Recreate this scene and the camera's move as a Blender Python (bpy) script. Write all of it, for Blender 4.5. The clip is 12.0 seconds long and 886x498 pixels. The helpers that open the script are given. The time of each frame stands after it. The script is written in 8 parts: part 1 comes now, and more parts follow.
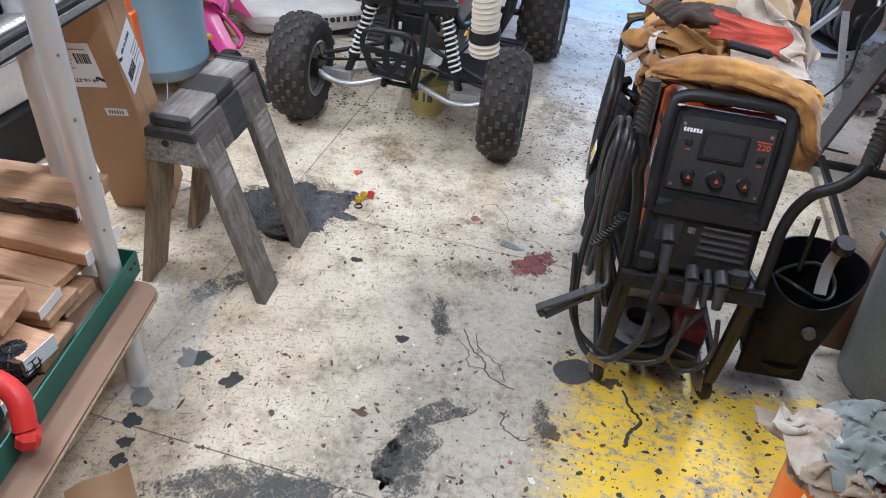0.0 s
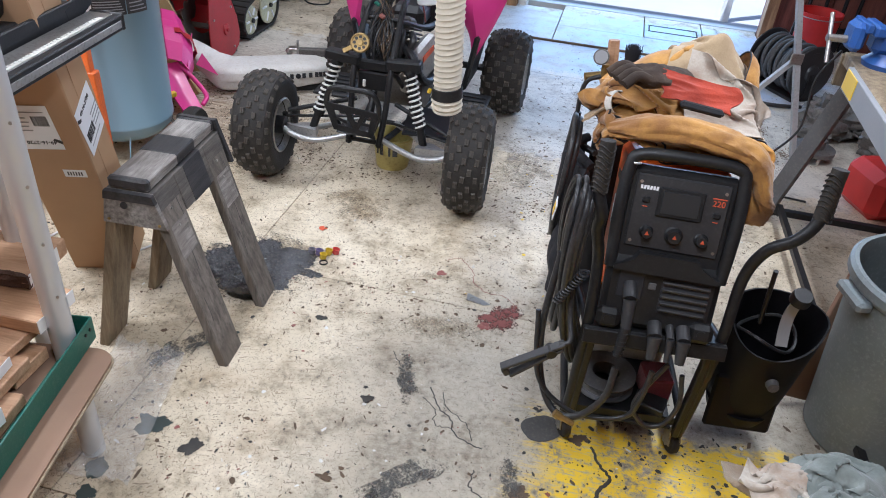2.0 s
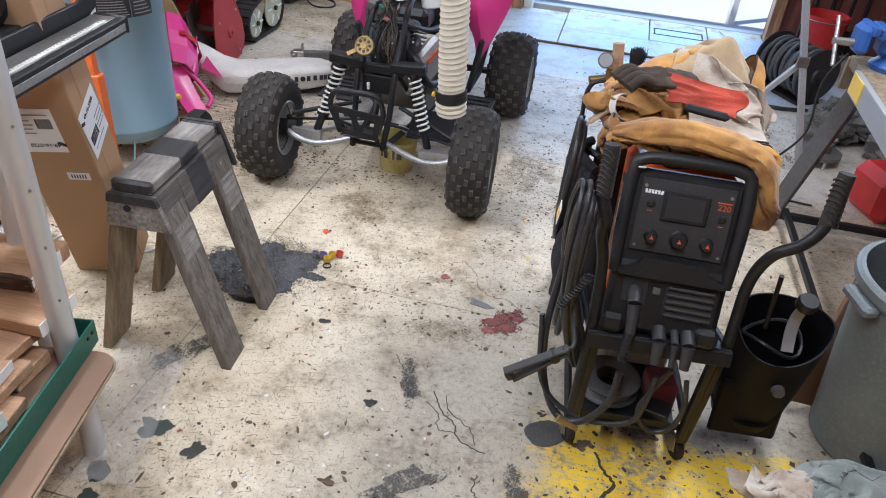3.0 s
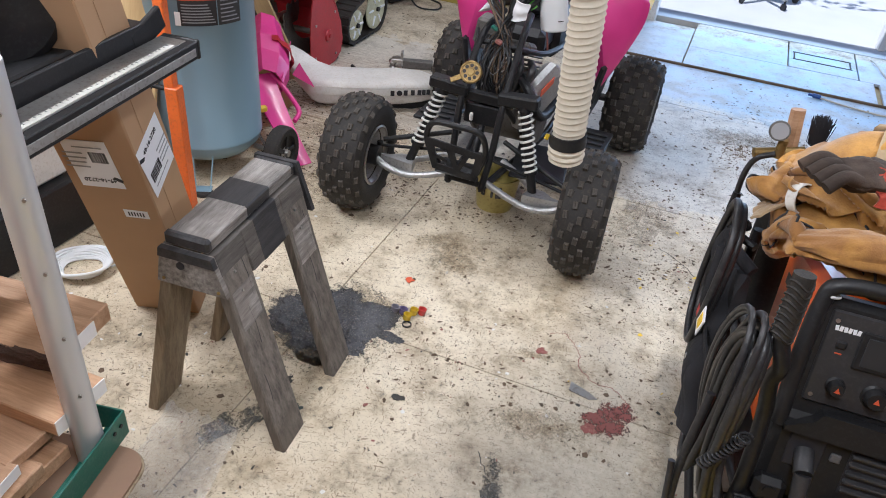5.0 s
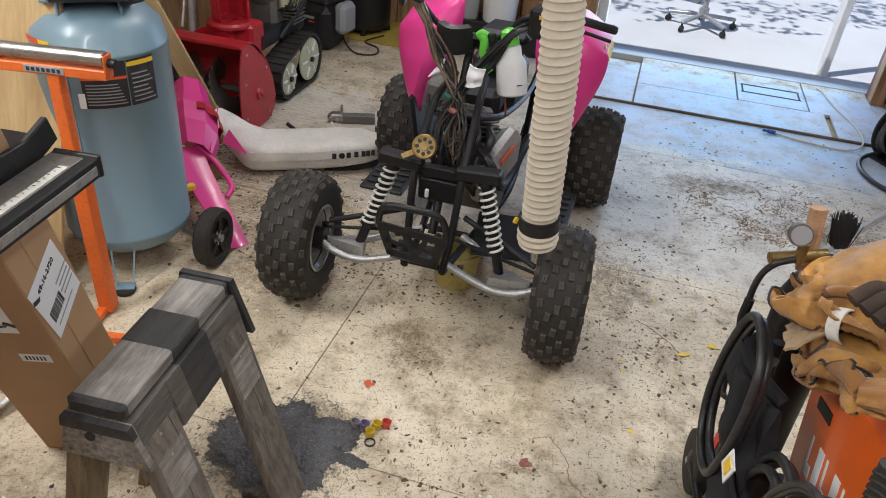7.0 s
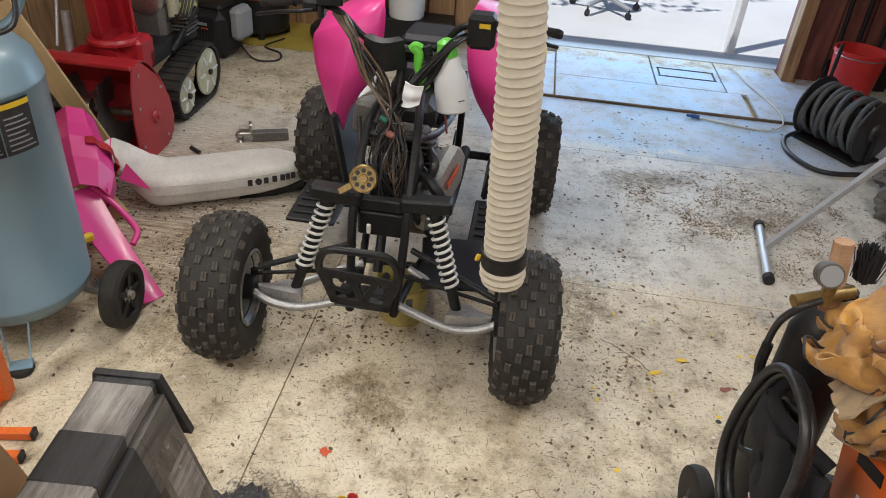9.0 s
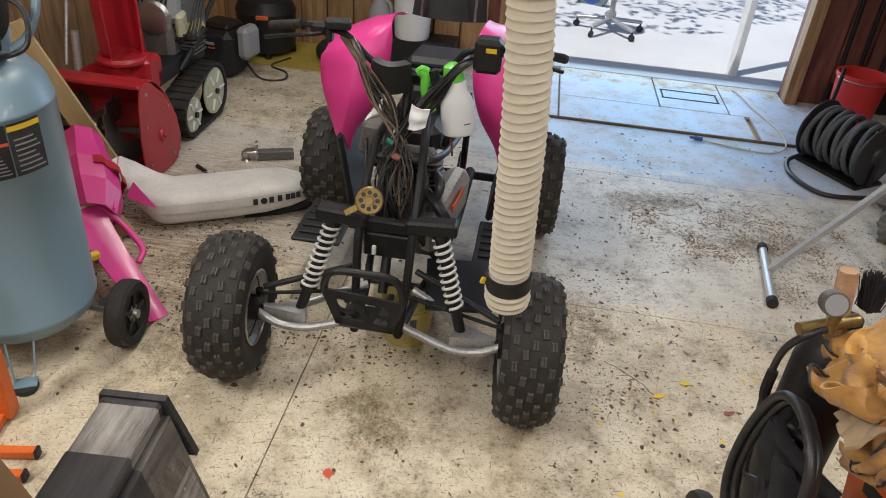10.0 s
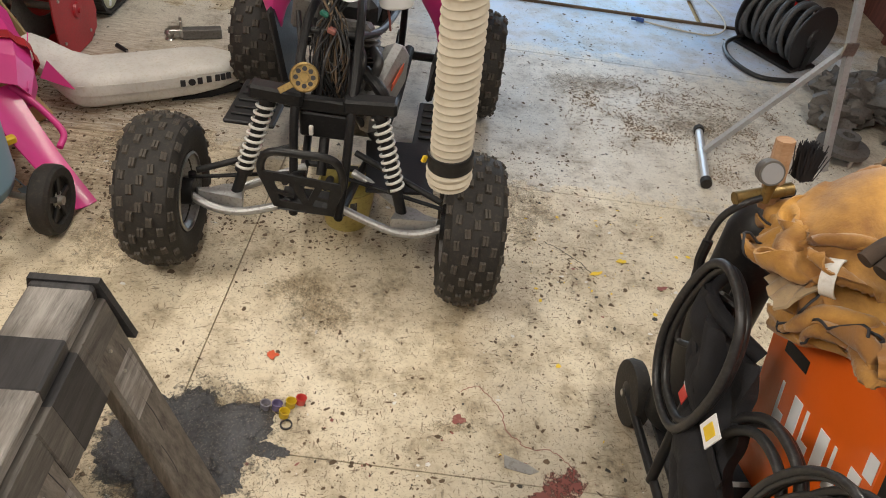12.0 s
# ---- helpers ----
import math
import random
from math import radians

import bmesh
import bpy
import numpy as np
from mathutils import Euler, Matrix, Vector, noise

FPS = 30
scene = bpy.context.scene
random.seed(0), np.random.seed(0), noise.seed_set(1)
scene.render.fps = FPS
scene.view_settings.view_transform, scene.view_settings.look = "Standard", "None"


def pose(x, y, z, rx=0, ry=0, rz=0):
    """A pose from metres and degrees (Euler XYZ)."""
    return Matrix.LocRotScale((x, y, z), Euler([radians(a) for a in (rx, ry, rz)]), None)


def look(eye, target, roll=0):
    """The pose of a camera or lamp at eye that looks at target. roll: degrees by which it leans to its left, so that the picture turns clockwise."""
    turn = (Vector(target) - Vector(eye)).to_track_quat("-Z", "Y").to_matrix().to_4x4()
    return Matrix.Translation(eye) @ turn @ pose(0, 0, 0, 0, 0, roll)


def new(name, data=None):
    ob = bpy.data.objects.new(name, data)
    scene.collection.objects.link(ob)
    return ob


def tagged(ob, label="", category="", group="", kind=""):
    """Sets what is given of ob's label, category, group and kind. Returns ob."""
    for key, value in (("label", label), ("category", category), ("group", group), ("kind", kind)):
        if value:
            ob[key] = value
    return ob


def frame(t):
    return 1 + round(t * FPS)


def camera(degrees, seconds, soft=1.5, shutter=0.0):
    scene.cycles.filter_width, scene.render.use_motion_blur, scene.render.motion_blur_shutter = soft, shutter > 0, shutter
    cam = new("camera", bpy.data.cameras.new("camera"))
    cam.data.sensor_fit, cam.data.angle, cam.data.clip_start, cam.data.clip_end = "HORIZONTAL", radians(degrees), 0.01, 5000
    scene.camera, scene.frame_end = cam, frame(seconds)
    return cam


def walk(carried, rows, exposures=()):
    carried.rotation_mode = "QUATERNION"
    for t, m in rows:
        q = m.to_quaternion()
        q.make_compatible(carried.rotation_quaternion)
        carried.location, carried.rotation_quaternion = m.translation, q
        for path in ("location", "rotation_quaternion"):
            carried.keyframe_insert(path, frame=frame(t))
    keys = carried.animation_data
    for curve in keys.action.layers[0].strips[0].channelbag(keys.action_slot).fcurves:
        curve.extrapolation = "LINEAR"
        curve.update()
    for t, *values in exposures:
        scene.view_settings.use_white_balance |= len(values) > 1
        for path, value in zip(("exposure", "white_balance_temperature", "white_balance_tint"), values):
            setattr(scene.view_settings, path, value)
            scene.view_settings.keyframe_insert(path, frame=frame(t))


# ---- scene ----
cam = camera(62.0, 12.0, 1.0)
PATH = [
    (0, (-0.078, 0.122, 1.813), (-0.023, 1.706, 0.593), 4.9),
    (0.5, (-0.071, 0.126, 1.824), (0.014, 1.741, 0.647), 5.5),
    (1, (-0.072, 0.143, 1.829), (0.034, 1.778, 0.682), 5.6),
    (1.5, (-0.065, 0.15, 1.837), (0.051, 1.797, 0.708), 5.4),
    (2, (-0.05, 0.15, 1.84), (0.071, 1.807, 0.727), 5.2),
    (2.5, (-0.045, 0.153, 1.838), (0.072, 1.818, 0.735), 5.0),
    (4.3, (-0.046, 0.384, 1.841), (-0.056, 2.03, 0.704), 4.8),
    (4.5, (-0.045, 0.483, 1.84), (-0.093, 2.128, 0.703), 4.5),
    (5, (-0.116, 0.67, 1.817), (-0.229, 2.304, 0.669), 5.8),
    (5.5, (-0.304, 0.934, 1.811), (-0.305, 2.565, 0.653), 6.5),
    (6, (-0.39, 1.07, 1.808), (-0.328, 2.682, 0.626), 8.8),
    (6.5, (-0.317, 1.076, 1.852), (-0.277, 2.734, 0.733), 7.9),
    (7, (-0.217, 1.082, 1.849), (-0.185, 2.758, 0.757), 5.2),
    (7.2, (-0.191, 1.097, 1.846), (-0.16, 2.772, 0.754), 4.4),
    (8.8, (-0.347, 1.402, 1.838), (-0.085, 3.048, 0.732), 4.2),
    (9, (-0.348, 1.417, 1.833), (-0.069, 3.06, 0.726), 4.7),
    (9.5, (-0.359, 1.408, 1.847), (-0.078, 3.064, 0.761), 4.9),
    (10, (-0.359, 1.419, 1.852), (-0.085, 3.087, 0.783), 5.0),
    (10.5, (-0.358, 1.445, 1.851), (-0.073, 3.114, 0.785), 5.5),
    (11, (-0.356, 1.46, 1.836), (-0.063, 3.091, 0.716), 5.9),
    (11.5, (-0.36, 1.426, 1.819), (-0.013, 2.962, 0.587), 6.6),
    (12, (-0.361, 1.42, 1.806), (0.069, 2.889, 0.518), 8.4),
]
EXPOSURES = [(0, 0.36, 5100, 11), (2.5, 0.36, 5250, 11.5), (4.5, 0.28, 5420, 12), (5.5, 0.17, 5480, 12), (6.5, 0.02, 5650, 10), (7.2, -0.05, 5900, 10), (9, -0.02, 6050, 9), (10.5, -0.04, 6150, 9), (12, 0.0, 6500, 9)]
walk(cam, [(t, look(eye, target, roll)) for t, eye, target, roll in PATH], EXPOSURES)

# ---- world, sun, assumed shop lamps ----
SHOP = pose(-0.235, 3.41, 0, 0, 0, -15)          # the building's own axes: u to the right, v to the doorway


def shop(u, v, z=0.0, rx=0, ry=0, rz=0):
    return SHOP @ pose(u, v, z, rx, ry, rz)


world = bpy.data.worlds.new("sky")
scene.world = world
world.use_nodes = True
wn = world.node_tree.nodes
sky = wn.new("ShaderNodeTexSky")
sky.sky_type, sky.sun_disc = "NISHITA", False
sky.sun_elevation, sky.sun_rotation = radians(68), radians(195)
world.node_tree.links.new(sky.outputs[0], wn["Background"].inputs[0])
wn["Background"].inputs[1].default_value = 0.14
sun = new("sun", bpy.data.lights.new("sun", "SUN"))
sun.data.energy, sun.data.angle, sun.data.color = 5.0, radians(0.5), (1.0, 0.95, 0.88)
sun.matrix_world = SHOP @ look((0, 0, 0), (0.30, 0.27, -1.0))


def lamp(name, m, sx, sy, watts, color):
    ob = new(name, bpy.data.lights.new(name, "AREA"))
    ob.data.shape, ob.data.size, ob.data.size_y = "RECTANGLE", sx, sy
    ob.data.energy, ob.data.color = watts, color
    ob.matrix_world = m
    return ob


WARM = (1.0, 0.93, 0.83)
# tubes assumed out of view; side ones added to brighten the room's edges
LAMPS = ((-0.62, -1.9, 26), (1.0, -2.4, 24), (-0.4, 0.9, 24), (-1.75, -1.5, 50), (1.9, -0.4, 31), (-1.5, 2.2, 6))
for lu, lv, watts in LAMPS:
    lamp("assumed_shop_lamp", shop(lu, lv, 2.40), 0.16, 1.1, watts, WARM)
sky_door = lamp("doorway_daylight", shop(1.26, 3.98, 1.1, -90, 0, 0), 2.0, 2.1, 38, (0.62, 0.8, 1.0))
sky_door.matrix_world = SHOP @ look((1.26, 3.98, 1.15), (1.26, 0.0, 0.4))

# ---- materials ----


def nodes(name):
    m = bpy.data.materials.new(name)
    m.use_nodes = True
    nt = m.node_tree
    return m, nt, nt.nodes["Principled BSDF"]


def link(nt, a, b):
    nt.links.new(a, b)


def noise_node(nt, scale, detail=4, rough=0.55, vec=None):
    n = nt.nodes.new("ShaderNodeTexNoise")
    n.inputs["Scale"].default_value, n.inputs["Detail"].default_value, n.inputs["Roughness"].default_value = scale, detail, rough
    if vec is not None:
        link(nt, vec, n.inputs["Vector"])
    return n.outputs["Fac"]


def ramp(nt, fac, lo, hi):
    n = nt.nodes.new("ShaderNodeMapRange")
    link(nt, fac, n.inputs[0])
    n.inputs[1].default_value, n.inputs[2].default_value = lo, hi
    return n.outputs[0]


def mix(nt, fac, a, b):
    n = nt.nodes.new("ShaderNodeMix")
    n.data_type = "RGBA"
    for sock, v in ((n.inputs[0], fac), (n.inputs[6], a), (n.inputs[7], b)):
        if isinstance(v, bpy.types.NodeSocket):
            link(nt, v, sock)
        elif isinstance(v, tuple):
            sock.default_value = (*v, 1)
        else:
            sock.default_value = v
    return n.outputs[2]


def math_node(nt, op, a, b=0.0):
    n = nt.nodes.new("ShaderNodeMath")
    n.operation = op
    for sock, v in ((n.inputs[0], a), (n.inputs[1], b)):
        if isinstance(v, bpy.types.NodeSocket):
            link(nt, v, sock)
        else:
            sock.default_value = v
    return n.outputs[0]


def bump(nt, bsdf, height, strength, dist=0.01):
    n = nt.nodes.new("ShaderNodeBump")
    n.inputs["Strength"].default_value, n.inputs["Distance"].default_value = strength, dist
    link(nt, height, n.inputs["Height"])
    link(nt, n.outputs[0], bsdf.inputs["Normal"])


def coords(nt, scale=(1, 1, 1), rot=(0, 0, 0), kind="Object"):
    c = nt.nodes.new("ShaderNodeTexCoord")
    mp = nt.nodes.new("ShaderNodeMapping")
    mp.inputs["Scale"].default_value, mp.inputs["Rotation"].default_value = scale, rot
    link(nt, c.outputs[kind], mp.inputs["Vector"])
    return mp.outputs[0]


def plain(name, col, rough=0.5, metal=0.0, worn=0.25, scale=14, dirt=None, bumpy=0.15, coat=0.0, spec=None):
    """Painted, moulded or bare stuff: two scales of tone, specks of dirt, fine relief."""
    m, nt, b = nodes(name)
    v = coords(nt)
    big, small = noise_node(nt, scale * 0.35, 3, 0.6, v), noise_node(nt, scale * 6, 5, 0.65, v)
    dark = tuple(c * (1 - worn) for c in col)
    c1 = mix(nt, ramp(nt, big, 0.3, 0.7), dark, col)
    if dirt:
        c1 = mix(nt, math_node(nt, "MULTIPLY", ramp(nt, small, 0.5, 0.75), 0.7), c1, dirt)
    link(nt, c1, b.inputs["Base Color"])
    r = nt.nodes.new("ShaderNodeMapRange")
    link(nt, small, r.inputs[0])
    r.inputs[3].default_value, r.inputs[4].default_value = max(0.05, rough - 0.12), min(1, rough + 0.14)
    link(nt, r.outputs[0], b.inputs["Roughness"])
    b.inputs["Metallic"].default_value = metal
    b.inputs["Coat Weight"].default_value = coat
    if spec is not None:
        b.inputs["Specular IOR Level"].default_value = spec
    bump(nt, b, small, bumpy, 0.004)
    return m


def wood(name, light, dark, grain=9, rough=0.7, along="x", stain=None):
    m, nt, b = nodes(name)
    s = {"x": (1.2, 14, 14), "y": (14, 1.2, 14), "z": (14, 14, 1.2)}[along]
    v = coords(nt, s)
    f1, f2 = noise_node(nt, grain * 0.35, 5, 0.6, v), noise_node(nt, grain * 2.2, 4, 0.7, v)
    blotch = noise_node(nt, 5, 3, 0.6, coords(nt))
    fac = math_node(nt, "ADD", math_node(nt, "MULTIPLY", f1, 0.65), math_node(nt, "MULTIPLY", f2, 0.35))
    c = mix(nt, ramp(nt, fac, 0.36, 0.62), dark, light)
    if stain:
        c = mix(nt, math_node(nt, "MULTIPLY", ramp(nt, blotch, 0.48, 0.66), 0.7), c, stain)
    info = nt.nodes.new("ShaderNodeObjectInfo")
    hsv = nt.nodes.new("ShaderNodeHueSaturation")
    link(nt, math_node(nt, "ADD", math_node(nt, "MULTIPLY", info.outputs["Random"], 0.3), 0.85), hsv.inputs["Value"])
    link(nt, c, hsv.inputs["Color"])
    link(nt, hsv.outputs[0], b.inputs["Base Color"])
    b.inputs["Roughness"].default_value = rough
    bump(nt, b, fac, 0.35, 0.004)
    return m


def floor_paint(name):
    """Worn cream paint on plywood, with a blue band at the doorway, yellow by the welder, scuffs, grime and chips."""
    m, nt, b = nodes(name)
    g = nt.nodes.new("ShaderNodeNewGeometry")
    mp = nt.nodes.new("ShaderNodeMapping")
    mp.inputs["Rotation"].default_value = (0, 0, radians(15))
    turn = Matrix.Rotation(radians(15), 3, "Z") @ Vector((-0.235, 3.41, 0))
    mp.inputs["Location"].default_value = (-turn.x, -turn.y, 0)
    link(nt, g.outputs["Position"], mp.inputs["Vector"])
    v = mp.outputs[0]
    sep = nt.nodes.new("ShaderNodeSeparateXYZ")
    link(nt, v, sep.inputs[0])
    U, V = sep.outputs[0], sep.outputs[1]
    big, mid, fine = noise_node(nt, 1.1, 4, 0.6, v), noise_node(nt, 5.5, 6, 0.68, v), noise_node(nt, 38, 6, 0.7, v)
    stretched = nt.nodes.new("ShaderNodeMapping")
    stretched.inputs["Scale"].default_value = (3.5, 26, 1)
    link(nt, v, stretched.inputs["Vector"])
    scuff = noise_node(nt, 2.6, 6, 0.7, stretched.outputs[0])
    col = mix(nt, ramp(nt, big, 0.35, 0.65), (0.60, 0.515, 0.37), (0.75, 0.67, 0.52))
    col = mix(nt, math_node(nt, "MULTIPLY", ramp(nt, mid, 0.44, 0.60), 0.65), col, (0.47, 0.385, 0.255))
    rust = noise_node(nt, 2.3, 6, 0.72, v)
    col = mix(nt, math_node(nt, "MULTIPLY", ramp(nt, rust, 0.52, 0.66), 0.5), col, (0.36, 0.26, 0.15))
    col = mix(nt, math_node(nt, "MULTIPLY", ramp(nt, noise_node(nt, 70, 3, 0.6, v), 0.55, 0.66), 0.28), col, (0.30, 0.23, 0.15))
    for sc, rt, lo, seed in (((7, 34, 1), 20, 0.60, 0.0), ((9, 40, 1), -50, 0.61, 3.0), ((8, 30, 1), 95, 0.61, 7.0), ((24, 60, 1), 65, 0.60, 11.0), ((22, 70, 1), -10, 0.60, 15.0)):
        st = nt.nodes.new("ShaderNodeMapping")
        st.vector_type = "TEXTURE"
        st.inputs["Rotation"].default_value = (0, 0, radians(rt))
        st.inputs["Location"].default_value = (seed, seed * 0.7, 0)
        st.inputs["Scale"].default_value = (1 / sc[0], 1 / sc[1], 1)
        link(nt, v, st.inputs["Vector"])
        dash = noise_node(nt, 3.0, 4, 0.62, st.outputs[0])
        col = mix(nt, math_node(nt, "MULTIPLY", ramp(nt, dash, lo + 0.02, lo + 0.04), 0.8), col, (0.20, 0.145, 0.09))
    wob = math_node(nt, "MULTIPLY", math_node(nt, "SUBTRACT", mid, 0.5), 0.9)

    def band(sock, lo, hi, soft):
        s = math_node(nt, "ADD", sock, wob)
        a = ramp(nt, s, lo - soft, lo + soft)
        c = ramp(nt, s, hi + soft, hi - soft)
        return math_node(nt, "MULTIPLY", a, c)
    # greyer tone over the floor's middle lane, near the camera
    grey = math_node(nt, "MULTIPLY", band(U, 0.42, 2.4, 0.25), band(V, -3.4, -0.75, 0.35))
    col = mix(nt, math_node(nt, "MULTIPLY", grey, 0.62), col, mix(nt, ramp(nt, fine, 0.40, 0.62), (0.40, 0.375, 0.32), (0.26, 0.245, 0.21)))
    # blue paint towards the doorway
    blue = math_node(nt, "MULTIPLY", band(V, 2.06, 3.7, 0.1), band(U, 0.1, 2.7, 0.4))
    col = mix(nt, math_node(nt, "MULTIPLY", blue, math_node(nt, "ADD", math_node(nt, "MULTIPLY", ramp(nt, mid, 0.62, 0.36), 0.45), 0.5)), col, mix(nt, ramp(nt, big, 0.4, 0.6), (0.52, 0.60, 0.76), (0.36, 0.56, 0.78)))
    # pale cool grey mixed over the sheets short of the blue band
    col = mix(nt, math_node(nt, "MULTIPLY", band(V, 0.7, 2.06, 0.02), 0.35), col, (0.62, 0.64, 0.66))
    # yellow square under the welder
    yel = math_node(nt, "MULTIPLY", math_node(nt, "MULTIPLY", ramp(nt, math_node(nt, "ADD", U, math_node(nt, "MULTIPLY", math_node(nt, "ADD", wob, math_node(nt, "SUBTRACT", scuff, 0.5)), 0.45)), 1.0, 1.16), ramp(nt, math_node(nt, "ADD", V, math_node(nt, "MULTIPLY", wob, 0.5)), -1.2, -1.27)), ramp(nt, math_node(nt, "ADD", U, wob), 2.1, 1.9))
    col = mix(nt, math_node(nt, "MULTIPLY", math_node(nt, "MULTIPLY", yel, ramp(nt, math_node(nt, "ADD", fine, math_node(nt, "MULTIPLY", mid, 0.6)), 0.93, 0.80)), ramp(nt, scuff, 0.36, 0.46)), col, (0.80, 0.55, 0.02))
    # grime: worn brown drifts, then fine dark specks and scratches
    grime = math_node(nt, "MULTIPLY", ramp(nt, mid, 0.50, 0.64), ramp(nt, fine, 0.40, 0.60))
    col = mix(nt, math_node(nt, "MULTIPLY", grime, math_node(nt, "SUBTRACT", 0.75, math_node(nt, "MULTIPLY", blue, 0.6))), col, (0.20, 0.16, 0.11))
    leftdirt = math_node(nt, "MULTIPLY", band(U, -3.2, -0.55, 0.3), band(V, 0.2, 1.6, 0.35))
    col = mix(nt, math_node(nt, "MULTIPLY", leftdirt, ramp(nt, scuff, 0.40, 0.6)), col, (0.27, 0.20, 0.13))
    col = mix(nt, math_node(nt, "MULTIPLY", ramp(nt, fine, 0.60, 0.67), 0.8), col, (0.13, 0.11, 0.09))
    col = mix(nt, math_node(nt, "MULTIPLY", ramp(nt, scuff, 0.655, 0.70), 0.6), col, (0.16, 0.14, 0.12))
    link(nt, col, b.inputs["Base Color"])
    r = nt.nodes.new("ShaderNodeMapRange")
    link(nt, mid, r.inputs[0])
    r.inputs[1].default_value, r.inputs[2].default_value = 0.3, 0.7
    r.inputs[3].default_value, r.inputs[4].default_value = 0.36, 0.62
    link(nt, r.outputs[0], b.inputs["Roughness"])
    h = math_node(nt, "ADD", math_node(nt, "MULTIPLY", fine, 0.5), math_node(nt, "MULTIPLY", scuff, 0.5))
    bump(nt, b, h, 0.35, 0.006)
    return m


def broken(name, col, lo, hi, scale=16, most=1.0):
    """A worn stain that thins out to its edge: bare floor shows through where it has rubbed off."""
    m, nt, b = nodes(name)
    v = coords(nt)
    f = math_node(nt, "ADD", math_node(nt, "MULTIPLY", noise_node(nt, scale, 6, 0.75, v), 0.6), math_node(nt, "MULTIPLY", noise_node(nt, scale * 5, 4, 0.7, v), 0.4))
    link(nt, mix(nt, noise_node(nt, scale * 2, 3, 0.6, v), tuple(c * 0.6 for c in col), col), b.inputs["Base Color"])
    tc = nt.nodes.new("ShaderNodeTexCoord")
    off = nt.nodes.new("ShaderNodeVectorMath")
    off.operation = "SUBTRACT"
    off.inputs[1].default_value = (0.5, 0.5, 0.5)
    link(nt, tc.outputs["Generated"], off.inputs[0])
    flat = nt.nodes.new("ShaderNodeVectorMath")
    flat.operation = "MULTIPLY"
    flat.inputs[1].default_value = (2, 2, 0)
    link(nt, off.outputs[0], flat.inputs[0])
    ln = nt.nodes.new("ShaderNodeVectorMath")
    ln.operation = "LENGTH"
    link(nt, flat.outputs[0], ln.inputs[0])
    fade = ramp(nt, ln.outputs["Value"], 0.95, 0.35)
    f2 = math_node(nt, "ADD", f, math_node(nt, "MULTIPLY", math_node(nt, "SUBTRACT", fade, 1.0), 0.16))
    link(nt, math_node(nt, "MULTIPLY", ramp(nt, f2, lo, hi), most), b.inputs["Alpha"])
    b.inputs["Roughness"].default_value = 0.75
    return m


def cloth_mat(name, col, dark, scale=60, worn=0.35):
    m, nt, b = nodes(name)
    v = coords(nt)
    big, fib = noise_node(nt, 7, 5, 0.65, v), noise_node(nt, scale * 3, 3, 0.7, v)
    c = mix(nt, ramp(nt, big, 0.38, 0.66), dark, col)
    c = mix(nt, math_node(nt, "MULTIPLY", ramp(nt, fib, 0.5, 0.8), worn), c, tuple(x * 0.45 for x in col))
    link(nt, c, b.inputs["Base Color"])
    b.inputs["Roughness"].default_value = 0.92
    b.inputs["Sheen Weight"].default_value = 0.25 if col[0] > 0.1 else 0.0
    bump(nt, b, math_node(nt, "ADD", fib, big), 0.35, 0.004)
    return m


FLOOR = floor_paint("worn_floor_paint")
RUBBER = plain("tyre_rubber", (0.020, 0.0175, 0.0155), 0.72, dirt=(0.06, 0.048, 0.036), bumpy=0.4)
BLOCK = plain("dusty_tread_rubber", (0.072, 0.062, 0.052), 0.8, dirt=(0.13, 0.11, 0.085), scale=20, bumpy=0.5)
CABLE = plain("black_cable_rubber", (0.024, 0.024, 0.026), 0.40, dirt=(0.07, 0.069, 0.068))
BLACK = plain("black_plastic", (0.016, 0.016, 0.0175), 0.46, dirt=(0.034, 0.033, 0.033), spec=0.36)
BLACKSTEEL = plain("black_painted_steel", (0.014, 0.014, 0.0155), 0.42, dirt=(0.036, 0.034, 0.033), spec=0.32)
STANDGREY = plain("pale_grey_stand_paint", (0.46, 0.47, 0.49), 0.4, metal=0.2, dirt=(0.25, 0.24, 0.23))
# reel hose: grey from dust, with daylight glare haze also lightened into the colour
HAZYHOSE = plain("dusty_hazed_hose", (0.085, 0.087, 0.09), 0.6, dirt=(0.17, 0.165, 0.155))
HELMET = plain("satin_black_shell", (0.006, 0.006, 0.008), 0.5, dirt=(0.011, 0.011, 0.013), bumpy=0.06, spec=0.2)
ALLOY = plain("dull_silver_paint", (0.42, 0.42, 0.42), 0.42, metal=0.55, dirt=(0.16, 0.14, 0.12))
STEEL = plain("bare_steel", (0.50, 0.49, 0.47), 0.34, metal=0.9, dirt=(0.20, 0.16, 0.12))
TUBE = plain("aluminium_tube", (0.62, 0.63, 0.65), 0.34, metal=0.45, worn=0.10, scale=5, bumpy=0.04)
ENGINE = plain("grimy_engine_alloy", (0.17, 0.16, 0.15), 0.6, metal=0.4, dirt=(0.05, 0.04, 0.03))
PINK = plain("pink_plastic", (0.68, 0.045, 0.26), 0.36, worn=0.12, coat=0.12, bumpy=0.04)
WHITE = plain("white_paint", (0.78, 0.77, 0.74), 0.45, dirt=(0.45, 0.42, 0.36))
VINYL = plain("white_seat_vinyl", (0.74, 0.72, 0.68), 0.48, dirt=(0.50, 0.44, 0.34), bumpy=0.25)
HOSE = plain("cream_duct_fabric", (0.64, 0.585, 0.475), 0.72, worn=0.16, dirt=(0.50, 0.44, 0.33), scale=9)
